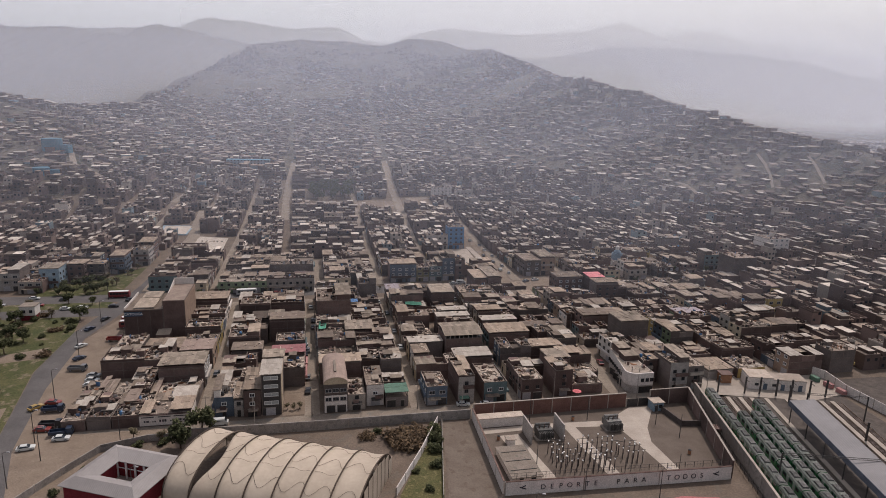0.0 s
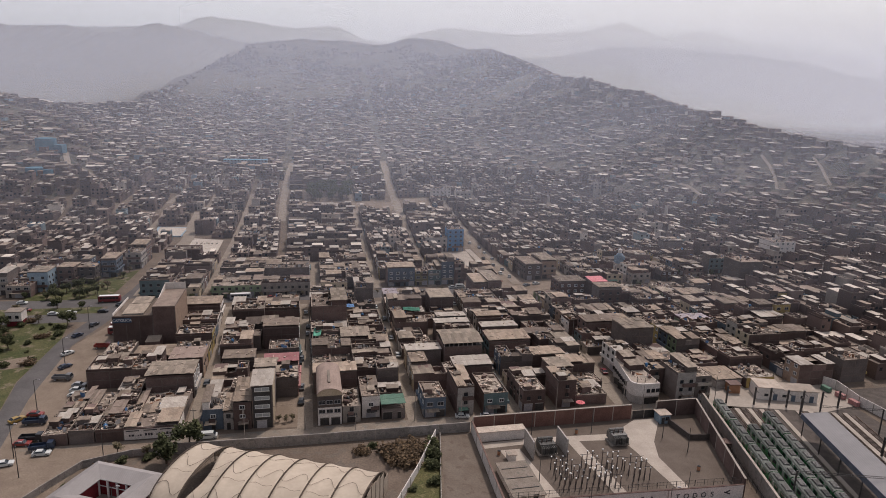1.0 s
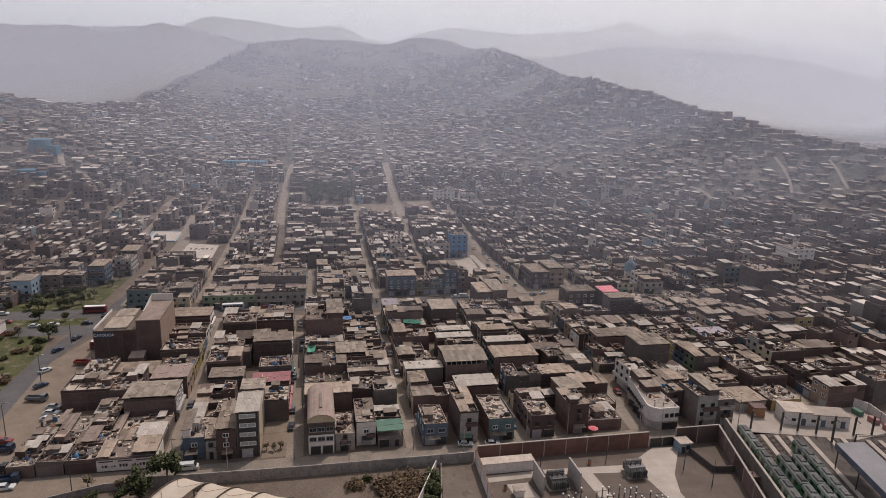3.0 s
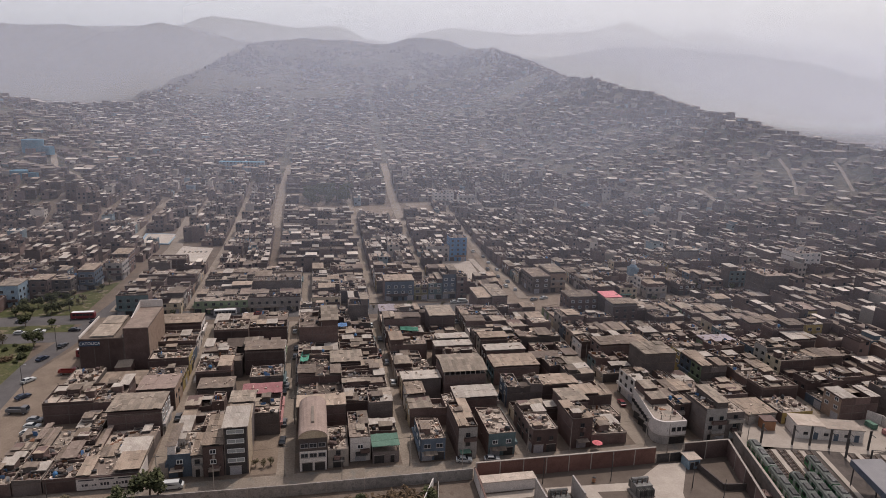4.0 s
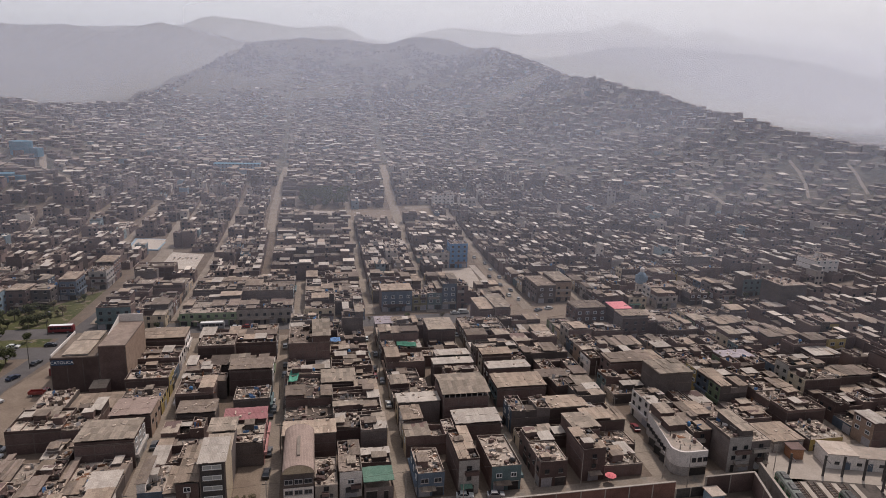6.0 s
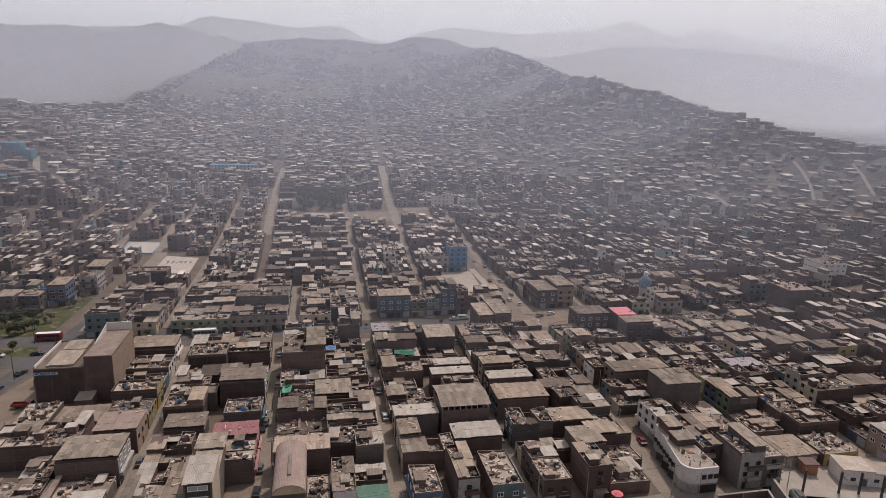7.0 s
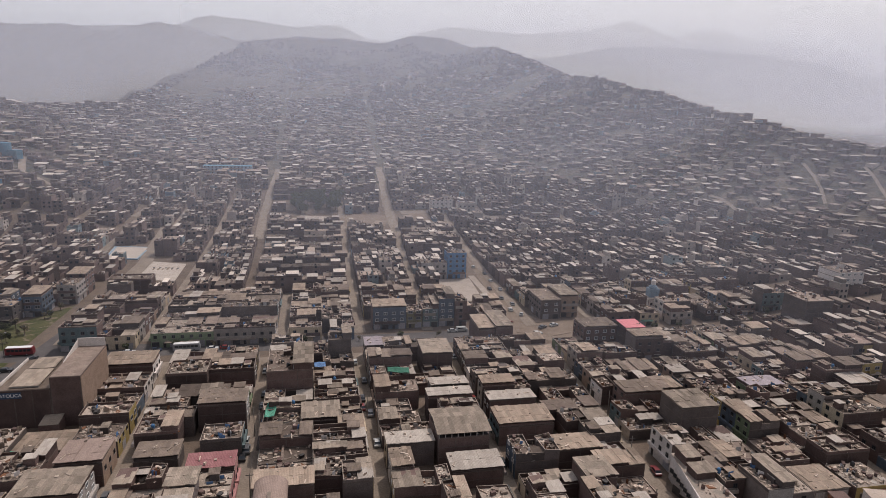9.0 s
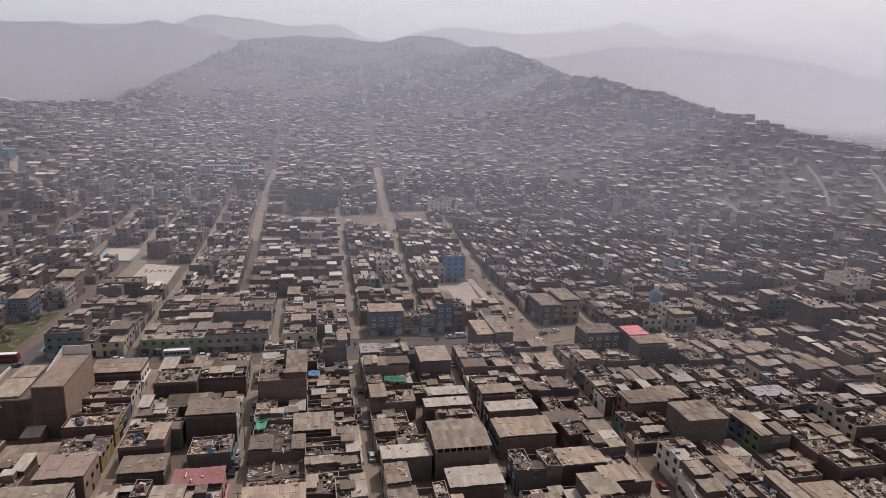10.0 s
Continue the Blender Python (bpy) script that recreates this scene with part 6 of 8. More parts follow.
TB, TW, TD, TU, TG, TL = train_parts()
for x, front in ((85.2, 187.0), (89.9, 171.5), (94.0, 171.8), (97.9, 180.0)):
    t = base("train", yard(x - 0.045 * (189 - front), front, 0.3), "parked green metro train with grey dusty roofs", "train", "parked trains")
    for c in range(6):
        y0 = -13.6 * c
        car = shared("carriage", TB, t, pose(0, y0, 0))
        for k in range(3):
            shared("roof_unit", TU, car, pose(0, -2.3 - 4.4 * k, 3.68))
        for side in (-1, 1):
            for k in range(4):
                shared("window", TW, car, pose(side * 1.43, -1.2 - 3.4 * k, 2.0))
            for k in range(3):
                shared("door", TD, car, pose(side * 1.43, -2.9 - 3.4 * k, 1.0))
        for yy in (-2.3, -11.0):
            shared("bogie", TG, car, pose(0, yy, 0))
        if c:
            shared("bellows", TL, car, pose(0, 0, 0))


def yard_roof():
    t = base("platform_canopy", yard(107.3, 173.0), "long grey sheet canopy over the rail yard", "canopy")
    q = Batch("canopy_grey")
    q.add([(-3.7, 0, 7.0), (3.5, 0, 7.9), (3.5, -85, 7.9), (-3.7, -85, 7.0), (-3.7, 0, 7.2), (3.5, 0, 8.1), (3.5, -85, 8.1), (-3.7, -85, 7.2)], BOX_LOOP, "canopy_grey")
    q.part("roof", t)
    q = Batch("fascia_blue")
    q.box((-3.85, -85, 5.6), (-3.72, 0, 7.3), "fascia_blue")
    q.part("fascia", t)
    for k in range(9):
        for x in (-3.2, 3.0):
            q = Batch("steel_dark")
            q.box((x - 0.12, -1 - 10 * k, 0), (x + 0.12, -0.76 - 10 * k, 7.1 if x < 0 else 7.8), "steel_dark")
            q.part("column", t)


yard_roof()
for x, y in ((84, 194), (90, 192), (99, 192), (104, 192), (109, 191), (114, 191), (120, 191), (126, 192), (121.5, 163), (126.5, 150), (110.8, 186)):
    t = base("catenary_mast", pose(x, y, 0), "dark steel catenary mast in the rail yard", "mast", "catenary masts")
    q = Batch("steel_dark")
    q.box((-0.22, -0.22, 0), (0.22, 0.22, 6.2), "steel_dark")
    q.part("post", t)
    q = Batch("steel_dark")
    q.box((-0.1, -2.2, 5.2), (0.1, -0.2, 5.35), "steel_dark")
    q.part("bracket", t)
for y in (140.0, 176.0):
    t = base("catenary_gantry", yard(85 if y < 150 else 110.5, y), "dark lattice gantry across the tracks", "gantry", "catenary gantries")
    span = 42 if y < 150 else 18
    for x in (0, span):
        q = Batch("steel_dark")
        q.box((x - 0.15, -0.15, 0), (x + 0.15, 0.15, 8.6), "steel_dark")
        q.part("post", t)
    q = Batch("steel_dark")
    for k in range(span):
        q.box((k, -0.05, 8.0), (k + 1.0, 0.05, 8.1), "steel_dark")
        q.box((k, -0.05, 8.5), (k + 1.0, 0.05, 8.6), "steel_dark")
        q.tube([(k, 0, 8.05), (k + 0.5, 0, 8.55), (k + 1.0, 0, 8.05)], 0.03, "steel_dark", 4)
    tagged(q.part("lattice_beam", t), kind="stuff")
wall_run("yard_wall_west", [(81.3, 190), (80.0, 160), (78.2, 120)], 4.2, "wall_grey", "grey retaining wall of the rail yard", 0.5, "pavement", bays=8)
railing("yard_fence", (79.6, 190), (76.4, 120), 0.1, 2.4, "wire fence along the rail yard", 2.8)
q = Batch("coping_pale")
q.box((-0.5, -75, 1.8), (0.5, 0, 2.1), "coping_pale")
q.box((-0.3, -75, 0), (0.3, 0, 1.8), "coping_pale")
tagged(q.part("yard_beam", None, yard(82.8, 190)), "pale concrete edge beam", "kerb", kind="structure")


def yard_office():
    t = base("yard_office", pose(102.0, 196.0, 0, 0, 0, -3), "white flat-roofed yard office with blue doors", "building")
    for name, x0, x1, d, h in (("front_block", 0, 8.0, 7.0, 4.3), ("rear_block", 8.02, 19.0, 6.0, 3.8)):
        q = Batch("plaster_white")
        q.box((x0, 0, 0), (x1, d, h), "plaster_white")
        q.part(name, t)
        q = Batch("roof_pale")
        q.box((x0 - 0.2 * (x0 == 0), -0.2, h), (x1 + 0.2 * (x0 > 0), d + 0.2, h + 0.2), "roof_pale")
        q.part("roof", t)
    for k in range(6):
        q = Batch("plaster_blue" if k % 2 else "glass")
        x = 2.0 + 2.9 * k
        q.box((x, -0.08, 0.1 if k % 2 else 1.4), (x + 1.3, 0.02, 2.3), q.mats[0])
        q.part("door" if k % 2 else "window", t)


yard_office()
small_building("brown_hut", 96.5, -2.0, 3.6, 3.2, 3.2, "plaster_orange", "brick", "rusty brown tool hut", "hut", -10, 0, False)
wall_run("yard_wall_east", [(128, 214), (134.0, 207), (134.6, 195), (139, 180), (139, 150)], 3.2, "plaster_white", "white boundary wall of the rail yard", 0.25, bays=6)
patch("ground_gravel_heap", ((139, 207), (175, 215), (190, 180), (141, 170)), "ballast", 0.08, "grey gravel yard", 0, "ground", "xy")
for k, (x, y) in enumerate(((129.5, 205), (131.5, 200), (133, 195))):
    q = Batch("plaster_pink" if k else "sheet_green", "white")
    q.box((-0.8, -1.6, 0.1), (0.8, 1.6, 1.6), q.mats[0])
    tagged(q.part("waste_container", None, pose(x, y, 0.1, 0, 0, 15)), "painted steel waste container by the wall", "container", "waste containers")


# ---- membrane hall and school ----
def membrane_hall():
    """A barrel hall of steel arches with pale membrane panels sagging between them; one panel has torn loose."""
    turn = -10.9
    t = base("membrane_hall", pose(-66.0, 119.0, 0, 0, 0, turn), "large barrel hall of pale stretched membrane on steel arches", "hall")
    span, rise, low, bay, bays, n = 27.0, 8.0, 1.4, 6.7, 7, 20
    arc = [(span / 2 - span / 2 * math.cos(math.pi * k / n), low + rise * math.sin(math.pi * k / n) ** 0.85) for k in range(n + 1)]
    for k in range(bays + 1):
        q = Batch("rib_steel")
        q.tube([(k * bay, 0, 0)] + [(k * bay, y, z + 0.12) for y, z in arc] + [(k * bay, span, 0)], 0.16, "rib_steel", 6)
        q.tube([(k * bay, y, z - 0.5) for y, z in arc[1:-1]], 0.07, "rib_steel", 5)
        q.part("arch", t)
    for k in range(bays):
        m = 8
        verts, faces = [], []
        for j in range(m + 1):
            s = j / m
            for i, (y, z) in enumerate(arc):
                x = k * bay + 0.18 + s * (bay - 0.36)
                ang = math.pi * i / n
                sag = 0.55 * math.sin(math.pi * s) * (0.35 + 0.65 * math.sin(ang)) + 0.05 * noise.noise(Vector((x * 0.8, y * 0.5, k)))
                if k in (0, 1):
                    # the torn edge hangs away from its arch
                    gap = (1 - s) * 2.6 * math.exp(-((i - 8) / 4.0) ** 2) if k == 1 else 0.0
                    x += gap
                    sag += gap * 0.45
                verts.append((x, y, z - sag))
        r = n + 1
        faces = [(j * r + i, (j + 1) * r + i, (j + 1) * r + i + 1, j * r + i + 1) for j in range(m) for i in range(n)]
        q = Batch("membrane")
        q.add(verts, faces, "membrane")
        ob = q.part("membrane_panel", t, smooth=True)
        solid = ob.modifiers.new("thick", "SOLIDIFY")
        solid.thickness = 0.04
    for row, (y0, amp) in enumerate(((4.5, 1.4), (13.0, 2.0), (20.0, 1.6))):
        for k in range(bays):
            q = Batch("rib_steel")
            pts = []
            for j in range(9):
                s = j / 8
                y = y0 + amp * math.sin(2 * math.pi * s + row + 0.7 * k)
                z = low + rise * math.sin(math.acos(1 - 2 * y / span)) ** 0.85
                pts.append((k * bay + s * bay, y, z + 0.12 - 0.42 * math.sin(math.pi * s)))
            q.tube(pts, 0.04, "rib_steel", 4)
            q.part("loose_cable", t)
    for k in range(6):
        q = Batch("rib_steel")
        x0 = k * bay + 0.5
        q.tube([(x0 + 1.1 * j, 9.0 + 0.5 * math.sin(j * 1.3), low + rise * 0.93 + 0.15 - 0.12 * math.sin(j)) for j in range(6)], 0.035, "rib_steel", 4)
        q.part("slack_cable", t)
    # end wall of upright posts
    for k in range(9):
        y = span * (k + 0.5) / 9
        z = low + rise * math.sin(math.acos(1 - 2 * y / span)) ** 0.85
        q = Batch("membrane")
        q.box((bays * bay + 0.2, y - span / 18 + 0.06, 0), (bays * bay + 0.26, y + span / 18 - 0.06, z - 0.9), "membrane")
        q.part("end_panel", t)
        q = Batch("rib_steel")
        q.box((bays * bay + 0.18, y - span / 18 - 0.06, 0), (bays * bay + 0.34, y - span / 18 + 0.06, z - 0.6), "rib_steel")
        q.part("end_post", t)


membrane_hall()


def school():
    """Four wings under grey sheet roofs round a court with maroon galleries."""
    t = base("school_building", pose(-93.0, 118.0, 0, 0, 0, 0), "maroon school with grey sheet roofs round an inner court", "school")
    c = Vector((-77.5, 124.5))
    ang = math.radians(-12)
    ax, ay = Vector((math.cos(ang), math.sin(ang))), Vector((-math.sin(ang), math.cos(ang)))
    off = Vector((93.0, -118.0))

    def at(a, b):
        p = c + ax * a + ay * b + off
        return p.x, p.y
    A, B, w = 9.6, 8.4, 4.4
    wings = (((-A, B - w), (A, B - w), (A, B), (-A, B)), ((-A, -B), (A, -B), (A, -B + w), (-A, -B + w)),
             ((-A, -B + w), (-A + w, -B + w), (-A + w, B - w), (-A, B - w)), ((A - w, -B + w), (A, -B + w), (A, B - w), (A - w, B - w)))
    for k, quad in enumerate(wings):
        pts = [at(*p) for p in quad]
        q = Batch("maroon")
        q.add([(x, y, 0) for x, y in pts] + [(x, y, 4.6) for x, y in pts], BOX_LOOP, "maroon")
        q.part("wing", t)
    def ring(inset, z):
        a_, b_ = A - inset, B - inset
        return [(*at(-a_, -b_), z), (*at(a_, -b_), z), (*at(a_, b_), z), (*at(-a_, b_), z)]
    outer, ridge, inner = ring(-0.8, 4.75), ring(w * 0.42, 6.1), ring(w + 0.9, 4.7)
    for k in range(4):
        j = (k + 1) % 4
        q = Batch("roof_grey")
        top = [outer[k], outer[j], ridge[j], ridge[k], inner[k], inner[j]]
        q.add(top + [(x, y, z - 0.16) for x, y, z in top],
              [(0, 1, 2, 3), (3, 2, 5, 4), (6, 9, 8, 7), (9, 10, 11, 8), (0, 6, 7, 1), (4, 5, 11, 10), (0, 3, 9, 6), (3, 4, 10, 9), (1, 7, 8, 2), (2, 8, 11, 5)], "roof_grey")
        q.part("roof", t, label="grey ribbed sheet roof")
    for s in range(5):
        for side in (-1, 1):
            x, y = at(-A + w + (2 * A - 2 * w) * s / 4, side * (B - w - 0.6))
            q = Batch("white")
            q.box((x - 0.2, y - 0.2, 0), (x + 0.2, y + 0.2, 4.5), "white")
            q.part("column", t)
    for side in (-1, 1):
        p0, p1 = at(-A + w, side * (B - w - 0.35)), at(A - w, side * (B - w - 0.35))
        q = Batch("white")
        q.tube([(*p0, 2.6), (*p1, 2.6)], 0.14, "white", 4)
        q.part("rail", t)
    pts = [at(*p) for p in ((-A + w, -B + w), (A - w, -B + w), (A - w, B - w), (-A + w, B - w))]
    q = Batch("pavement")
    q.add([(x, y, 0.1) for x, y in pts], [(0, 1, 2, 3)], "pavement")
    q.part("court_floor", t)


school()


# ---- trees and bushes ----
def crown_mesh(seed, wide, high, blobs, leaves, mat, size=0.5):
    """A crown of leaf clumps: many small bent quads gathered round a few uneven lumps."""
    r = random.Random(seed)
    b = Batch(mat)
    lumps = []
    for _ in range(blobs):
        a, rad = r.uniform(0, 2 * math.pi), wide * r.uniform(0.15, 0.75)
        lumps.append((rad * math.cos(a), rad * math.sin(a), high * r.uniform(0.25, 0.95), wide * r.uniform(0.28, 0.5)))
    for k in range(leaves):
        lx, ly, lz, lr = lumps[k % blobs]
        d = Vector((r.gauss(0, 1), r.gauss(0, 1), r.gauss(0, 0.8))).normalized() * lr * r.uniform(0.55, 1.05)
        p = Vector((lx, ly, lz)) + d
        s = size * r.uniform(0.5, 1.2)
        m = Matrix.Translation(p) @ Euler((r.uniform(-0.9, 0.9), r.uniform(-0.9, 0.9), r.uniform(0, 6.3))).to_matrix().to_4x4()
        b.add([tuple(m @ Vector(q)) for q in ((-s, -0.6 * s, 0), (0, -0.75 * s, 0.18 * s), (s, -0.5 * s, 0), (s, 0.6 * s, -0.1 * s), (0, 0.7 * s, 0.16 * s), (-s, 0.5 * s, 0))],
              [(0, 1, 4, 5), (1, 2, 3, 4)], mat)
    return b.mesh("crown")


def trunk_mesh(seed, h, limbs=4):
    r = random.Random(seed)
    b = Batch("bark")
    b.tube([(0, 0, -0.3), (0.08, 0.05, h * 0.5), (0, 0.12, h)], [0.22, 0.16, 0.11], "bark", 7)
    for k in range(limbs):
        a = 2 * math.pi * k / limbs + r.uniform(-0.4, 0.4)
        b.tube([(0, 0.1, h * 0.9), (0.7 * math.cos(a), 0.7 * math.sin(a), h * 1.25), (1.4 * math.cos(a), 1.4 * math.sin(a), h * 1.6)], [0.1, 0.07, 0.03], "bark", 5)
    return b.mesh("trunk")


CROWNS = [crown_mesh(s, 2.4 + 0.3 * s, 3.4 + 0.3 * s, 13, 1100, "leaf", 0.27) for s in range(3)]
CROWN_THIN = crown_mesh(9, 2.2, 3.2, 10, 420, "leaf_thin", 0.22)
BUSH = crown_mesh(21, 1.9, 1.3, 12, 700, "leaf", 0.2)
BUSH_DRY = crown_mesh(22, 2.5, 1.0, 14, 520, "leaf_dry", 0.26)
TRUNKS = [trunk_mesh(1, 2.2), trunk_mesh(2, 2.8)]


def tree(x, y, size=1.0, kind=0, label="leafy green street tree on a short trunk", group="trees"):
    t = base("tree", pose(x, y, ground_z(x, y), 0, 0, (x * 53 + y * 31) % 360) @ Matrix.Scale(size, 4), label, "tree", group)
    shared("trunk", TRUNKS[int(abs(x)) % 2], t)
    shared("crown", CROWN_THIN if kind == 3 else CROWNS[kind % 3], t, pose(0, 0, 1.4))
    return t


def bush(x, y, size=1.0, dry=False):
    ob = new("bush", BUSH_DRY if dry else BUSH)
    ob.matrix_basis = pose(x, y, ground_z(x, y) - 0.1, 0, 0, (x * 71) % 360) @ Matrix.Scale(size, 4)
    tagged(ob, "dry brown rambling bush on bare ground" if dry else "dense dark green bush", "bush", "dry bushes" if dry else "green bushes")


def on_median(x, y):
    u, v = uv(x, y)
    line = np.interp(v, [126, 134, 150, 154, 159, 171, 182, 201], [-172, -171, -162, -154, -146, -139, -132, -130])
    return (v > 128 and line + 2 < u < -133) or (108 < v < 117 and -200 < u < -132)


tr = random.Random(5)
for x, y, s, k in ((-69.5, 150.0, 1.5, 0), (-72.5, 143.0, 1.35, 1), (-79, 146, 0.7, 3), (-87, 146, 0.8, 3)):
    tree(x, y, s, k, "dark leafy tree by the wall")
for _ in range(95):
    x, y = tr.uniform(-225, -135), tr.uniform(120, 244)
    edge = np.interp(y, [p[1] for p in ROAD_L], [p[0] for p in ROAD_L])
    if x < edge - 4:
        tree(x, y, tr.uniform(0.6, 1.15), tr.choice((0, 1, 2, 3)), "leafy tree in the dry park", "park trees")
for _ in range(75):
    x, y = tr.uniform(-205, -160), tr.uniform(250, 330)
    if x < np.interp(y, [p[1] for p in ROAD_L], [p[0] for p in ROAD_L]) - 3 and on_median(x, y):
        tree(x, y, tr.uniform(0.6, 1.0), tr.choice((0, 2, 3)), "dusty green tree on the median", "median trees")
for k in range(17):
    u = -96 + 8.4 * k + tr.uniform(-3, 3)
    tree(*xy(u, 110.2 if k % 2 else 122.6), tr.uniform(0.45, 0.7), tr.choice((0, 3)), "small dusty tree along the avenue", "avenue trees")
for k in range(8):
    tree(*xy(120 + 11 * k + tr.uniform(-2, 2), 118 + tr.uniform(-5, 6)), tr.uniform(0.5, 0.8), tr.choice((0, 2, 3)), "small dusty tree along the avenue", "avenue trees")
for k in range(12):
    s = k / 11
    tree(118 + 62 * s + tr.uniform(-3, 3), 340 + 28 * s + tr.uniform(-4, 8), tr.uniform(0.5, 0.9), tr.choice((0, 2, 3)), "dusty tree beside a pale road", "roadside trees")
for k in range(30):
    tree(*xy(tr.uniform(-46, -5), tr.uniform(369, 411)), tr.uniform(1.2, 1.9), tr.choice((0, 1, 2)), "tall dark tree in a walled grove", "grove trees")
for u, v, s, d in ((-29, -19, 1.1, True), (-26, -17, 0.9, False), (-22, -21, 1.5, True), (-19, -20, 1.6, True), (-16.5, -23, 1.5, True), (-20, -25, 1.5, True), (-15, -18, 1.2, True),
                   (-17, -27, 1.3, True), (-12.5, -21, 1.3, True), (-9.5, -19, 1.5, False), (-10.5, -24, 1.6, False), (-11.5, -29, 1.3, False), (-12.2, -36, 1.1, False),
                   (-18, -38, 0.7, False), (-90, -14, 0.9, False), (-95, -16, 0.8, True), (-84, -13.5, 0.9, False), (-100, -24, 0.8, False), (-104, -33, 0.8, False), (-16, -46, 0.8, False)):
    bush(*xy(u, v), s, d)
for _ in range(150):
    x, y = tr.uniform(-215, -135), tr.uniform(120, 240)
    if x < np.interp(y, [p[1] for p in ROAD_L], [p[0] for p in ROAD_L]) - 2:
        bush(x, y, tr.uniform(0.5, 1.2), tr.random() < 0.25)
for u, v in ((-51.5, 1), (-49.5, 0.6), (-47.8, 1.2)):
    tree(*xy(u, v), 0.5, 3, "thin bare sapling on the dirt lot", "saplings")


# ---- nets and awnings stretched over yards ----
def awning_cloth(name, pts, mat, label):
    """A sagging cloth between four corners, with a post under each."""
    x0, y0 = sum(p[0] for p in pts) / 4, sum(p[1] for p in pts) / 4
    t = base(name, pose(x0, y0, 0), label, "awning")
    n, verts = 6, []
    for j in range(n + 1):
        for i in range(n + 1):
            s, q = i / n, j / n
            p = [(1 - q) * ((1 - s) * pts[0][k] + s * pts[1][k]) + q * ((1 - s) * pts[3][k] + s * pts[2][k]) for k in range(3)]
            verts.append((p[0] - x0, p[1] - y0, p[2] - 0.7 * math.sin(math.pi * s) * math.sin(math.pi * q) + 0.12 * math.sin(9 * s + 4 * q)))
    b = Batch(mat)
    b.add(verts, [(j * (n + 1) + i, j * (n + 1) + i + 1, (j + 1) * (n + 1) + i + 1, (j + 1) * (n + 1) + i) for j in range(n) for i in range(n)], mat)
    ob = b.part("cloth", t, smooth=True)
    ob.modifiers.new("thick", "SOLIDIFY").thickness = 0.05
    for x, y, z in pts:
        q = Batch("dark")
        q.tube([(x - x0, y - y0, 0), (x - x0, y - y0, z + 0.1)], 0.05, "dark", 5)
        q.part("post", t)


awning_cloth("yard_awning", [(*xy(-106, 45), 3.6), (*xy(-99.6, 43.4), 3.4), (*xy(-99, 47.5), 3.9), (*xy(-106.2, 49), 4.1)], "cloth_green", "faded green awning sagging over a yard")
awning_cloth("roof_net", [(*xy(-41.2, 53), 6.2), (*xy(-38.5, 53), 6.4), (*xy(-37.6, 60), 7.4), (*xy(-40.6, 60), 7.0)], "cloth_green", "green shade net stretched over a rooftop")
awning_cloth("roof_net", [(*xy(-3.5, 78), 6.6), (*xy(3.6, 76), 6.6), (*xy(3.8, 79.5), 7.0), (*xy(-3.2, 81), 7.0)], "cloth_green", "dark green net over a rooftop yard")
awning_cloth("roof_net", [(*xy(-27.2, 85.5), 6.2), (*xy(-23.4, 85.5), 6.2), (*xy(-23.6, 88.6), 6.6), (*xy(-27.2, 88.6), 6.6)], "cloth_blue", "blue plastic cover over a rooftop yard")


# ---- utility poles ----
def utility_pole(u, v, h=9.0):
    x, y = xy(u, v)
    t = base("utility_pole", at_uv(u, v, ground_z(x, y)), "tapered grey concrete utility pole with a crossarm", "pole", "utility poles")
    q = Batch("concrete")
    q.tube([(0, 0, -0.3), (0, 0, h)], [0.17, 0.10], "concrete", 8)
    q.part("pole", t)
    q = Batch("dark")
    q.box((-0.9, -0.06, h - 0.8), (0.9, 0.06, h - 0.68), "dark")
    q.part("crossarm", t)
    return Vector((x, y, ground_z(x, y) + h - 0.65))


for line in ([(u, -4.2) for u in (-74, -44, -12, 20.5, 56)], [(street_u(1, v)[0] + 1.9, v) for v in (22, 52, 84)], [(street_u(2, v)[0] + 1.9, v) for v in (20, 50, 82)],
             [(street_u(3, v)[0] + 1.8, v) for v in (24, 56, 90)], [(street_u(4, v)[0] - 2.4, v) for v in (24, 54, 88)]):
    tops = [utility_pole(u, v) for u, v in line]
    for a, e in zip(tops, tops[1:]):
        q = Batch("dark")
        q.tube([tuple(a.lerp(e, k / 8) - Vector((0, 0, 0.7 * math.sin(math.pi * k / 8)))) for k in range(9)], 0.025, "dark", 4)
        tagged(q.part("overhead_wire"), "thin sagging black overhead wire between poles", "wire", "overhead wires")


# ---- vehicles ----
WHEEL = Batch("tank_black", "steel")
WHEEL.tube([(0, -0.1, 0), (0, 0.1, 0)], 0.32, "tank_black", 10)
WHEEL.tube([(0, -0.115, 0), (0, 0.115, 0)], 0.18, "steel", 8)
WHEEL = WHEEL.mesh("wheel")


def shell(b, prof, w, taper, mat, top_from, glass_faces=()):
    """A body from a side profile, pinched towards the top."""
    n = len(prof)
    side = [[(x, s * (w / 2 - (taper if z > top_from else 0)), z) for x, z in prof] for s in (-1, 1)]
    base_i = len(b.v)
    b.v.extend(side[0] + side[1])
    for k in range(n):
        j = (k + 1) % n
        b.f.append((base_i + k, base_i + j, base_i + n + j, base_i + n + k))
        b.i.append(b.slot("glass") if k in glass_faces else b.slot(mat))
    b.f += [tuple(base_i + k for k in range(n - 1, -1, -1)), tuple(base_i + n + k for k in range(n))]
    b.i += [b.slot(mat)] * 2


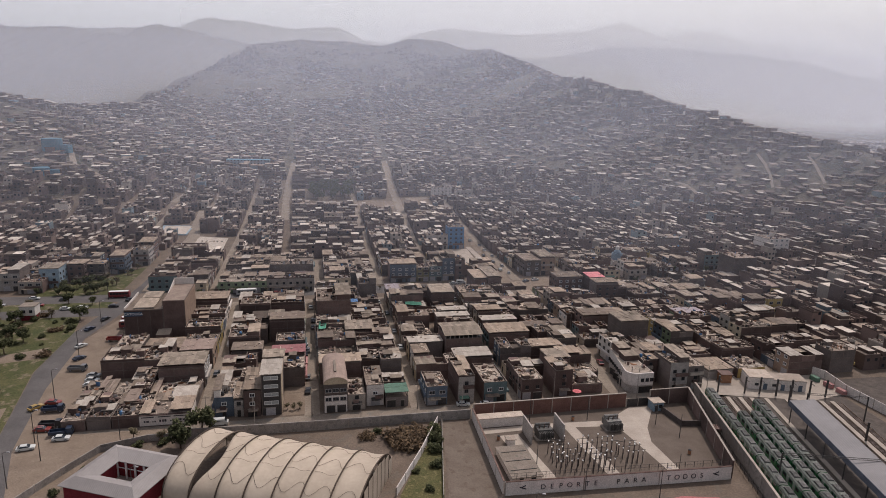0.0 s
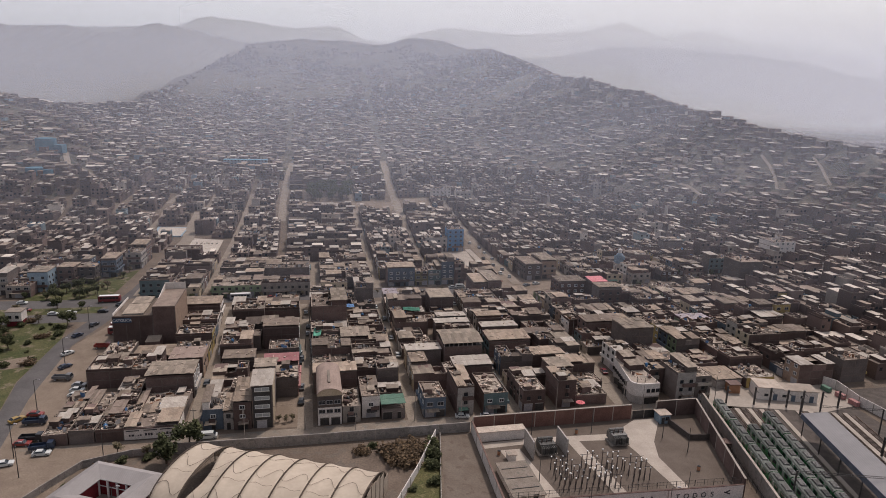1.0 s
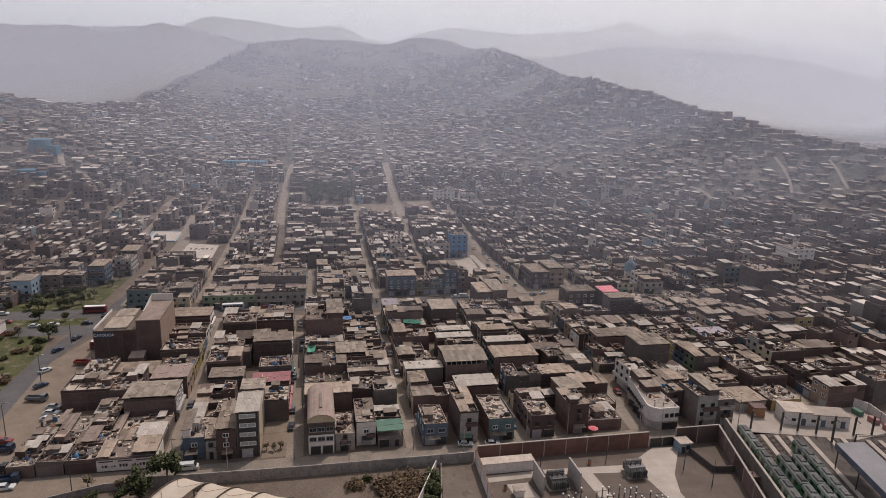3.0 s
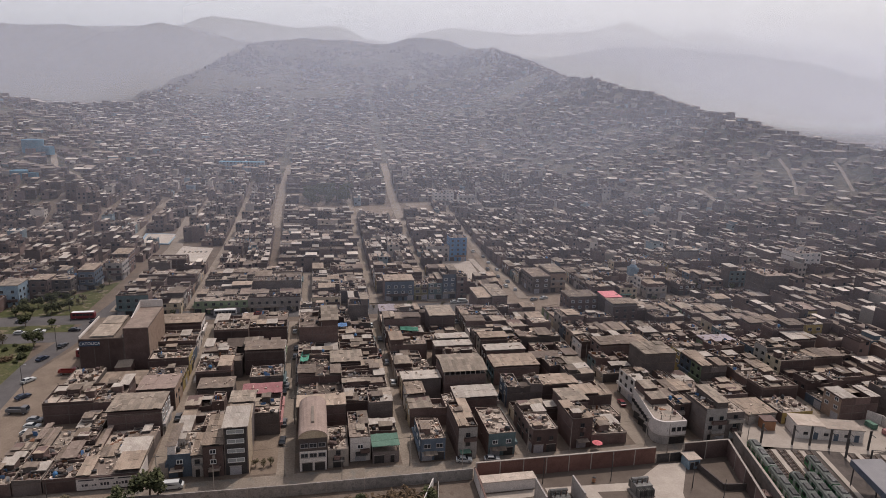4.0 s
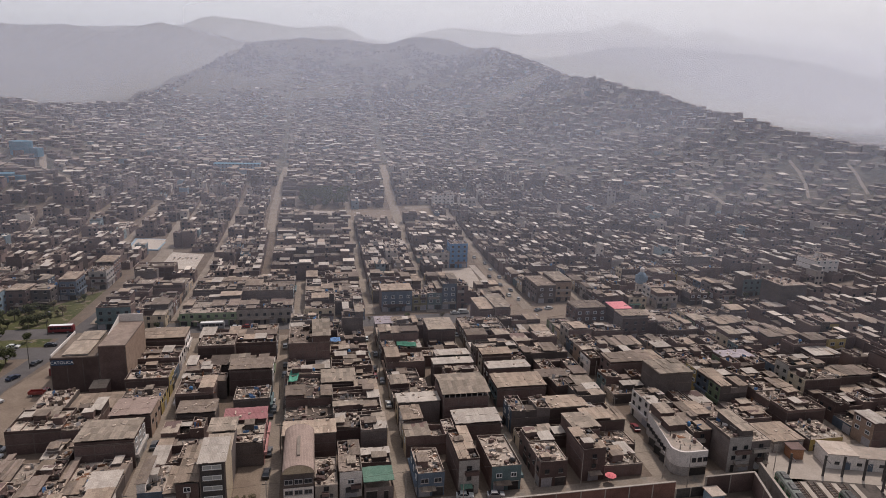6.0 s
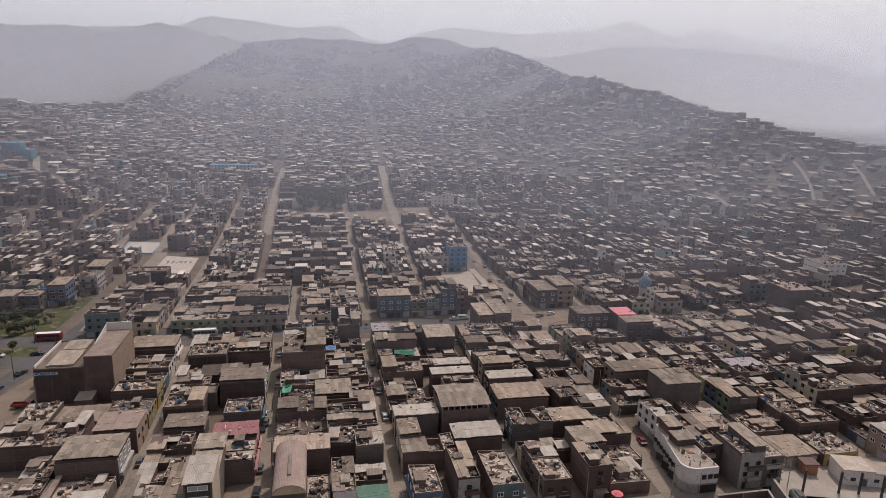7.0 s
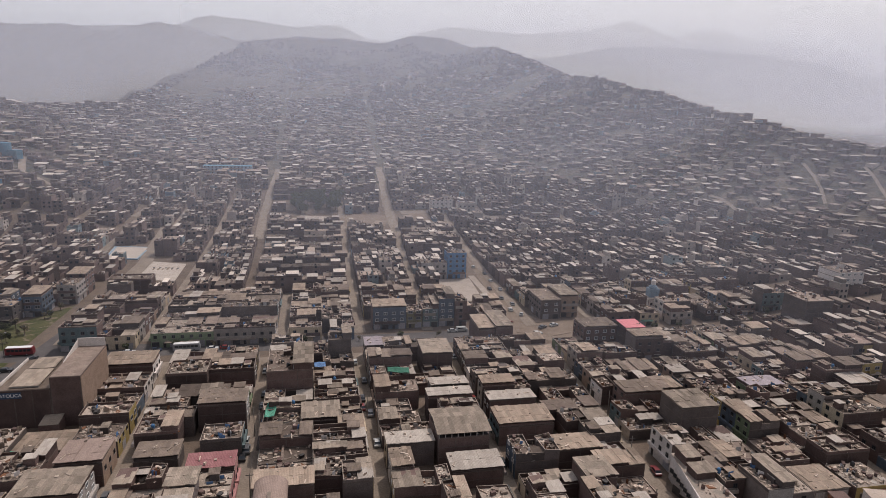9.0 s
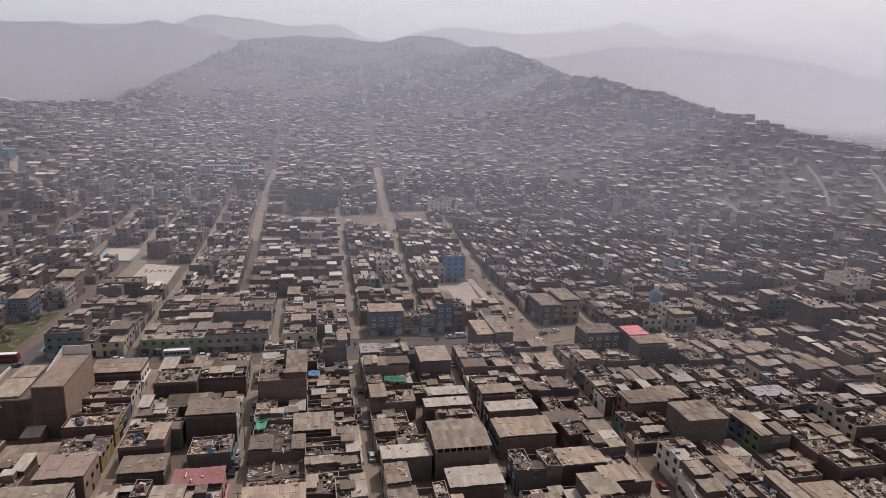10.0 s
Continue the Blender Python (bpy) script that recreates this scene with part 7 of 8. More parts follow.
PAINTS = {"white": (0.50, 0.50, 0.48), "silver": (0.28, 0.28, 0.285), "black": (0.025, 0.025, 0.028), "red": (0.20, 0.03, 0.025), "blue": (0.02, 0.03, 0.055), "yellow": (0.30, 0.19, 0.05),
          "grey": (0.12, 0.12, 0.125), "maroon": (0.16, 0.02, 0.025), "green": (0.05, 0.17, 0.10)}
for k, c in PAINTS.items():
    M["paint_" + k] = plain("paint_" + k, c, 0.3)
CAR_BODY = ((-2.1, 0.3), (2.1, 0.3), (2.15, 0.75), (1.95, 0.88), (1.0, 0.95), (0.35, 1.45), (-1.2, 1.47), (-1.85, 0.98), (-2.15, 0.92))
VAN_BODY = ((-2.4, 0.35), (2.4, 0.35), (2.45, 1.0), (2.0, 1.15), (1.45, 1.95), (-2.3, 2.0), (-2.42, 1.1))


def vehicle(kind, colour, m, label):
    prof, w, tap, top, glass, wx = (CAR_BODY, 1.75, 0.22, 1.2, (4, 6), 1.3) if kind == "car" else (VAN_BODY, 1.85, 0.15, 1.5, (3,), 1.55)
    t = base(kind, m, label, kind, "vehicles in the streets")
    b = Batch("paint_" + colour, "glass")
    shell(b, prof, w, tap, "paint_" + colour, top, glass)
    b.part("body", t)
    for s in (-1, 1):
        q = Batch("glass")
        if kind == "car":
            pts = [(0.85, 1.0), (0.3, 1.38), (-1.1, 1.4), (-1.55, 1.02)]
        else:
            pts = [(1.7, 1.25), (1.35, 1.8), (-2.0, 1.82), (-2.0, 1.25)]
        yy = [s * (w / 2 - tap * min(1, (z - 0.95) / 0.5 if kind == "car" else (z - 1.1) / 0.6) + 0.012) for x, z in pts]
        q.quad([(x, y, z) for (x, z), y in zip(pts, yy)][::s], "glass")
        q.part("side_window", t)
        for x in (-wx, wx):
            shared("wheel", WHEEL, t, pose(x, s * (w / 2 - 0.08), 0.32))
    return t


def bus(colour, m, label, length=9.5, kind="bus"):
    t = base(kind, m, label, kind, "vehicles in the streets")
    b = Batch("paint_" + colour)
    prof = ((-length / 2, 0.45), (length / 2, 0.45), (length / 2 + 0.05, 1.4), (length / 2 - 0.15, 2.75), (length / 2 - 0.4, 2.95), (-length / 2 + 0.2, 2.95), (-length / 2, 2.7))
    shell(b, prof, 2.45, 0.12, "paint_" + colour, 1.5)
    b.part("body", t)
    q = Batch("white")
    q.box((-length / 2 + 0.3, -1.0, 2.94), (length / 2 - 0.5, 1.0, 3.04), "white")
    q.part("roof", t)
    for s in (-1, 1):
        for k in range(6):
            x = -length / 2 + 0.7 + k * (length - 1.2) / 6
            q = Batch("glass")
            q.box((x, s * 1.16 - 0.02, 1.55), (x + (length - 1.2) / 6 - 0.15, s * 1.16 + 0.02, 2.45), "glass")
            q.part("window", t)
        for x in (-length / 2 + 1.8, length / 2 - 2.0):
            shared("wheel", WHEEL, t, pose(x, s * 1.12, 0.42) @ Matrix.Scale(1.3, 4))
    return t


def truck(colour, m, label):
    t = base("truck", m, label, "truck", "vehicles in the streets")
    b = Batch("paint_" + colour, "glass")
    shell(b, ((1.3, 0.5), (2.9, 0.5), (2.95, 1.3), (2.65, 2.2), (1.3, 2.25)), 2.0, 0.1, "paint_" + colour, 1.5, (2,))
    b.part("cab", t)
    b = Batch("paint_" + colour)
    b.box((-3.0, -1.0, 0.75), (1.2, 1.0, 0.95), "paint_" + colour)
    for y in (-1.02, 0.94):
        b.box((-3.0, y, 0.95), (1.2, y + 0.08, 1.6), "paint_" + colour)
    b.box((-3.05, -1.0, 0.95), (-2.97, 1.0, 1.6), "paint_" + colour)
    b.part("load_bed", t)
    for s in (-1, 1):
        for x in (-2.0, 2.0):
            shared("wheel", WHEEL, t, pose(x, s * 0.9, 0.42) @ Matrix.Scale(1.3, 4))
    return t


def on(u, v, turn):
    return at_uv(u, v, ground_z(*xy(u, v)) + 0.06, turn)


vehicle("van", "white", on(-70.3, -5.2, 2), "small white delivery van on the frontage street")
for u, v, turn, c in ((-94, 120, 0, "white"), (-89, 117.5, 0, "white"), (-85, 121, 5, "blue"), (-97, 118.5, 0, "black"), (-60, 120.5, 0, "red"), (-20, 122, 0, "silver"), (30, 128, 0, "white"),
                      (-46, 51, 90, "white"), (-46.1, 43, 90, "black"), (-43.1, 79, 90, "black"), (-43.2, 71, 90, "grey"), (-10.6, 85, 90, "grey"), (-12.2, 72, 88, "black"), (-10.6, 62, 90, "silver"),
                      (2.6, -4.6, -10, "white"), (10.2, -5.4, -8, "silver"), (21.8, 30, 85, "black"), (61.2, 20, 82, "maroon"), (70, 128, 30, "grey"), (64, 170, 85, "grey"), (67, 200, 85, "white"),
                      (-44, 97, 90, "white"), (104, 4, 20, "red"), (67.6, 184, 85, "silver"), (-75.8, 30, 92, "grey")):
    vehicle("car", c, on(u, v, turn), f"{c} saloon car standing in the street")
cr = random.Random(8)
for k in (1, 2, 3):          # parked along the long streets
    for v in (14, 23, 36, 44, 55, 66, 78, 90, 101):
        if cr.random() < 0.42:
            u, w = street_u(k, v)
            c = cr.choice(("white", "silver", "grey", "black", "grey", "red"))
            vehicle("car", c, on(u + cr.choice((-1, 1)) * (w - 1.1), v + cr.uniform(-3, 3), 90 + cr.uniform(-3, 3)), f"dusty {c} car parked along a narrow street")
for u in (-66, -52, -34, -27, 4, 9, 16):
    c = cr.choice(("white", "silver", "grey", "red"))
    vehicle("car", c, on(u + cr.uniform(-2, 2), cr.choice((113.5, 116.5, 120)), cr.uniform(-4, 4)), f"dusty {c} car on the avenue")
for u, v, turn, c in ((63, 152, 85, "white"), (66.5, 160, 85, "grey"), (66, 145, 70, "silver"), (62.5, 186, 85, "black"), (76, 130, 20, "white"), (57, 135, 40, "red"), (65, 121, 0, "white"), (67.5, 214, 84, "grey"), (64.5, 228, 84, "white")):
    vehicle("car", c, on(u, v, turn), f"{c} car at the dusty junction")
vehicle("van", "white", on(34, 128.5, 0), "white minibus van on the avenue")
bus("silver", on(-74, 120.6, 2), "grey bus on the avenue", 9.5)
bus("maroon", pose(-157, 266, 0.1, 0, 0, 15), "red city bus on the avenue by the park", 9.0)
bus("maroon", pose(-131, 229, 0.1, 0, 0, 12), "maroon coach parked beside the college", 10.0)
bus("red", pose(-134, 235, 0.1, 0, 0, 40), "red and white coach parked beside the college", 9.0)
truck("grey", pose(-128, 187, 0.1, 0, 0, 8), "dark flatbed truck on the dirt verge")
truck("blue", pose(-118, 159, 0.1, 0, 0, 15), "blue truck parked on the dirt verge")
truck("blue", pose(-107.5, 146.5, 0.1, 0, 0, 20), "blue truck parked at the corner")
truck("black", pose(-113, 150.5, 0.1, 0, 0, 10), "dark truck parked at the corner")
truck("red", pose(-130, 214, 0.1, 0, 0, 10), "red truck on the dirt verge")
for x, y, turn, c in ((-121, 163.5, 10, "red"), (-114, 148, 10, "red"), (-106, 144, 15, "white"), (-113.5, 172, 5, "red"), (-117, 176, 5, "white"), (-118.5, 179.5, 5, "white"), (-120, 183, 8, "silver"),
                      (-133, 196, 66, "blue"), (-139, 207, 68, "white"), (-146, 224, 75, "blue"), (-146.5, 236, 85, "black"), (-124, 160, 65, "yellow"), (-112, 138.5, 25, "white"),
                      (-170, 246, 15, "white"), (-164, 248.5, 15, "white"), (-152, 252, 20, "black"), (-150, 262, 80, "black"), (-184, 249, 15, "red"), (-192, 258, 15, "white"), (-178, 258, 15, "grey"),
                      (-151, 296, 83, "red"), (-154, 305, 84, "yellow"), (-156, 315, 84, "blue"), (-158, 322, 84, "white"), (-162, 333, 82, "black"), (-163.5, 343, 82, "red"), (-200, 247, 15, "silver")):
    vehicle("car", c, pose(x, y, 0.08, 0, 0, turn), f"{c} car parked by the park road" if y < 240 else f"{c} car on the avenue by the park")


def kiosk():
    t = base("park_kiosk", pose(-177, 234, 0, 0, 0, 14), "small white two-storey kiosk on a dark base in the park", "kiosk")
    for name, z0, z1, g, mat in (("base_storey", 0, 2.2, 0.0, "maroon"), ("upper_storey", 2.2, 6.0, 0.25, "plaster_white")):
        q = Batch(mat)
        q.box((-2.6 - g, -2.4 - g, z0), (2.6 + g, 2.4 + g, z1), mat)
        q.part(name, t)
    q = Batch("roof_pale")
    q.box((-3.1, -2.9, 6.0), (3.1, 2.9, 6.25), "roof_pale")
    q.part("roof", t)
    for x in (-1.3, 1.3):
        shared("window", WINDOWS[1], t, pose(x, -2.68, 3.4))


kiosk()
t = base("parasol", on(41.0, -4.4, 0), "faded red market parasol on the street corner", "parasol")
q = Batch("steel")
q.tube([(0, 0, 0), (0, 0, 2.5)], 0.03, "steel", 6)
q.part("pole", t)
q = Batch("parasol_red")
for k in range(8):
    a, e = 2 * math.pi * k / 8, 2 * math.pi * (k + 1) / 8
    q.add([(0, 0, 2.7), (1.5 * math.cos(a), 1.5 * math.sin(a), 2.15), (1.5 * math.cos(e), 1.5 * math.sin(e), 2.15)], [(0, 1, 2)], "parasol_red")
q.part("canopy", t)


def reservoir(x, y, rad, h, label):
    z = ground_z(x, y)
    t = base("water_reservoir", pose(x, y, z), label, "reservoir", "water reservoirs")
    q = Batch("reservoir_blue")
    q.tube([(0, 0, -4), (0, 0, h), (0, 0, h + 0.6)], [rad, rad, rad * 0.2], "reservoir_blue", 28)
    q.part("drum", t)
    q = Batch("reservoir_blue")
    q.box((rad + 1, -4, -4), (rad + 8, 3, 3), "reservoir_blue")
    q.part("valve_house", t)


reservoir(-358, 530, 8, 8, "round pale blue water reservoir on the slope")
reservoir(-336, 482, 7, 4, "round pale blue water reservoir above the houses")


def radio_mast(x, y, z, h):
    t = base("radio_mast", pose(x, y, z), "thin grey lattice radio mast on the ridge", "mast")
    legs = [(1.3 * math.cos(a), 1.3 * math.sin(a)) for a in (0.5, 2.6, 4.7)]
    for lx, ly in legs:
        q = Batch("steel")
        q.tube([(lx, ly, -3), (lx * 0.35, ly * 0.35, h)], [0.08, 0.05], "steel", 5)
        q.part("leg", t)
    for k in range(int(h / 2.5)):
        f = 1 - 0.65 * 2.5 * k / h
        g = 1 - 0.65 * 2.5 * (k + 1) / h
        q = Batch("steel")
        for j in range(3):
            (ax, ay), (bx, by) = legs[j], legs[(j + 1) % 3]
            q.tube([(ax * f, ay * f, 2.5 * k), (bx * g, by * g, 2.5 * k + 2.5)], 0.03, "steel", 4)
        q.part("bracing", t)
    q = Batch("steel")
    q.tube([(0, 0, h - 1), (0, 0, h + 4)], 0.07, "steel", 5)
    q.part("aerial", t)


radio_mast(206, 814, 114, 43)

# ---- the town ----
rng = random.Random(4)
FAR = []
for k in range(len(STREETS) - 1):
    ua = lambda v, k=k: street_u(k, v)[0] + STREETS[k][2]
    ub = lambda v, k=k: street_u(k + 1, v)[0] - STREETS[k + 1][2]
    fill_block(ua, ub, -0.5, 108 if k < 5 else 113, rng, k < 7, FAR)
# left of the first street
fill_block(lambda v: -104.0, lambda v: street_u(0, v)[0] - 2.4, 0, 100, rng)
# beyond the avenue: u of each street at v = 134 and at v = 470
COLUMNS = ((-345, -345), (-310, -310), (-278, -278), (-246, -246), (-212, -212), (-180, -180), (-150, -150), (-121, -121), (-90, -90),
           (-57, -62.5), (-8.6, -4), (20, 38.5), (66, 76), (97, 106), (127, 136), (160, 168), (192, 200), (225, 232), (258, 264), (292, 296), (326, 330), (360, 364))


def column_u(k, v):
    a, b = COLUMNS[k]
    if k == 9 and v < 187:          # the first street beyond the avenue stands off the line of those behind
        return -39.5
    return a + (b - a) * (v - 134) / 336


for k in range(7, 16):
    vs = (131, 160, 186) if k == 9 else (131, 185, 262, 325, 400)
    ribbon("road_street", [xy(column_u(k, v) - 2.4, v) for v in vs], [xy(column_u(k, v) + 2.4, v) for v in vs], "lane", 0.25, "dusty tan street between the far houses")


for k in range(len(COLUMNS) - 1):
    a = COLUMNS[k][0]
    near = -190 < a < 165
    for va, vb in ((134, 185), (190, 262), (268, 325), (338, 400), (405, 470)):
        if a < -215 and va < 150:
            continue
        if a > 90 and va < 150:
            va = 126
        if -123 < a < -55 and va < 150:
            va = 124.5
        fill_block(lambda v, k=k: column_u(k, v) + 2.6, lambda v, k=k: column_u(k + 1, v) - 2.6, va, vb, rng, near and va < 150, FAR, va < 150)


def far_house(b, r, x, y, w, d, h, turn, z, detail=True, poor=False):
    """A house of the crowd: body, parapet or sheet, a rooftop room, window openings."""
    m = pose(x, y, z, 0, 0, turn)
    k = r.random()
    wall = "far_wall" if k < (0.88 if poor else 0.89) else ("far_plaster" if k < 0.975 else "far_colour")
    roof = "far_roof" if r.random() < 0.84 else "far_sheet"
    b.box((-w / 2, -d / 2, -5), (w / 2, d / 2, h), wall, m, True)
    if poor:
        # a single tilted sheet roof with an overhang
        k = r.random()
        roof = "far_sheet" if k < 0.2 else ("far_roof" if k < 0.64 else "far_wall")
        tilt = r.uniform(0.0, 0.9)
        o = r.uniform(0.1, 0.5)
        low = [(-w / 2 - o, -d / 2 - o, h), (w / 2 + o, -d / 2 - o, h), (w / 2 + o, d / 2, h + tilt), (-w / 2 - o, d / 2, h + tilt)]
        b.add([tuple(m @ Vector(p)) for p in low] + [tuple(m @ Vector((p[0], p[1], p[2] + 0.14))) for p in low],
              [(4, 5, 6, 7), (0, 1, 5, 4), (1, 2, 6, 5), (2, 3, 7, 6), (3, 0, 4, 7)], roof)
        if r.random() < 0.3:
            b.box((-w / 2 + 0.5, -d / 2 - 0.03, h - 1.7), (-w / 2 + 1.6, -d / 2 + 0.1, h - 0.7), "glass", m, True)
        return
    b.box((-w / 2 + 0.15, -d / 2 + 0.15, h), (w / 2 - 0.15, d / 2 - 0.15, h + 0.12), roof, m, True)
    if detail and r.random() < 0.8:
        # partition walls and things left on the roof
        for _ in range(2):
            c = r.uniform(-0.35, 0.35) * w
            b.box((c, -d * 0.45, h + 0.05), (c + 0.18, d * r.uniform(-0.1, 0.45), h + r.uniform(0.6, 1.8)), wall, m, True)
        for _ in range(r.randint(4, 9)):
            s, c, e = r.uniform(0.4, 1.3), r.uniform(-0.42, 0.42) * w, r.uniform(-0.42, 0.42) * d
            b.box((c - s / 2, e - s / 3, h + 0.05), (c + s / 2, e + s / 3, h + s * r.uniform(0.3, 0.9)), r.choice(("far_wall", "far_sheet", "far_roof", "glass")), m, True)
    if r.random() < 0.5:
        p = r.uniform(0.4, 0.9)
        b.box((-w / 2, -d / 2, h), (w / 2, -d / 2 + 0.2, h + p), wall, m, True)
        b.box((-w / 2, -d / 2 + 0.2, h), (-w / 2 + 0.2, d / 2, h + p), wall, m, True)
        b.box((w / 2 - 0.2, -d / 2 + 0.2, h), (w / 2, d / 2, h + p), wall, m, True)
    if r.random() < 0.5:
        a = r.uniform(-0.3, 0.2) * w
        rw = w * r.uniform(0.3, 0.5)
        rh = r.uniform(1.2, 2.4)
        b.box((a, -d * 0.4, h), (a + rw, d * 0.4, h + rh), wall, m, True)
        b.box((a - 0.25, -d * 0.4 - 0.25, h + rh), (a + rw + 0.25, d * 0.4 + 0.25, h + rh + 0.12), "far_sheet" if r.random() < 0.6 else "far_roof", m, True)
    if detail:
        for fl in range(max(1, round(h / 2.75))):
            for j in range(2):
                if r.random() < 0.45:
                    cx = (-0.25 + 0.5 * j) * w
                    b.box((cx - 0.6, -d / 2 - 0.04, 0.9 + fl * 2.75), (cx + 0.6, -d / 2 + 0.1, 2.1 + fl * 2.75), "glass", m, True)
                if r.random() < 0.4:
                    cy = (-0.25 + 0.5 * j) * d
                    b.box((w / 2 - 0.1, cy - 0.6, 0.9 + fl * 2.75), (w / 2 + 0.04, cy + 0.6, 2.1 + fl * 2.75), "glass", m, True)


# lanes of pale earth between the far houses: width, then points
LANES = ((2.2, (187, 541), (191, 528), (193, 510), (194, 491)), (2.2, (252, 539), (252, 522), (249, 504), (244, 488)), (2.0, (282, 515), (281, 499), (277, 476)),
         (8.0, (-49, 541), (-28, 548), (13, 542), (48, 529), (79, 536)), (7.0, (-45, 480), (-49, 499), (-62, 560), (-75, 628), (-89, 697)),
         (6.0, (-133, 456), (-150, 517), (-171, 607), (-185, 674)), (8.0, (-167, 349), (-178, 395), (-191, 433), (-204, 476)), (5.0, (-214, 415), (-224, 457), (-240, 502), (-245, 545)), (4.5, (-384, 565), (-357, 553), (-329, 512), (-305, 508)))
LANE_POINTS = [(width, dense([(x, y, 0.0) for x, y in pts], 4.0)) for width, *pts in LANES]


def near_lane(x, y, room=3.4):
    return any(np.min(np.hypot(pts[:, 0] - x, pts[:, 1] - y)) < width / 2 + room for width, pts in LANE_POINTS)


for width, pts in LANE_POINTS:
    b = Batch("lane")
    side = []
    for k in range(len(pts)):
        d = pts[min(k + 1, len(pts) - 1)] - pts[max(k - 1, 0)]
        nx, ny = -d[1] / math.hypot(d[0], d[1]), d[0] / math.hypot(d[0], d[1])
        wide = width * (1 + 0.25 * noise.noise(Vector((pts[k][0] / 9, pts[k][1] / 9, 1.0)))) / 2
        for s in (-1, 1):
            x, y = pts[k][0] + s * nx * wide, pts[k][1] + s * ny * wide
            side.append((x, y, ground_z(x, y) + 0.35))
    b.add(side, [(2 * k, 2 * k + 1, 2 * k + 3, 2 * k + 2) for k in range(len(pts) - 1)], "lane")
    tagged(b.part("road_lane"), "pale earth lane between the far houses", "road", kind="structure")

crowd = Batch("far_wall", "far_roof", "far_sheet", "far_plaster", "far_colour", "glass")
r = random.Random(11)
for u0, u1, v0, v1, h, side in FAR:
    x, y = xy((u0 + u1) / 2, (v0 + v1) / 2)
    if ground_z(x, y) > 24:
        continue
    half = u0 + (u1 - u0) * r.uniform(0.4, 0.6)
    for a, e in ((u0, half), (half + 0.1, u1)) if u1 - u0 > 8 else ((u0, u1),):
        x, y = xy((a + e) / 2, (v0 + v1) / 2)
        if not near_lane(x, y, (e - a) * 0.45):
            far_house(crowd, r, x, y, e - a, v1 - v0, h * r.choice((0.55, 0.8, 0.95, 1.0, 1.1, 1.3)), 14, ground_z(x, y))
tagged(crowd.part("far_town_houses"), "crowded flat-roofed brick houses of the far town", "houses", kind="stuff")

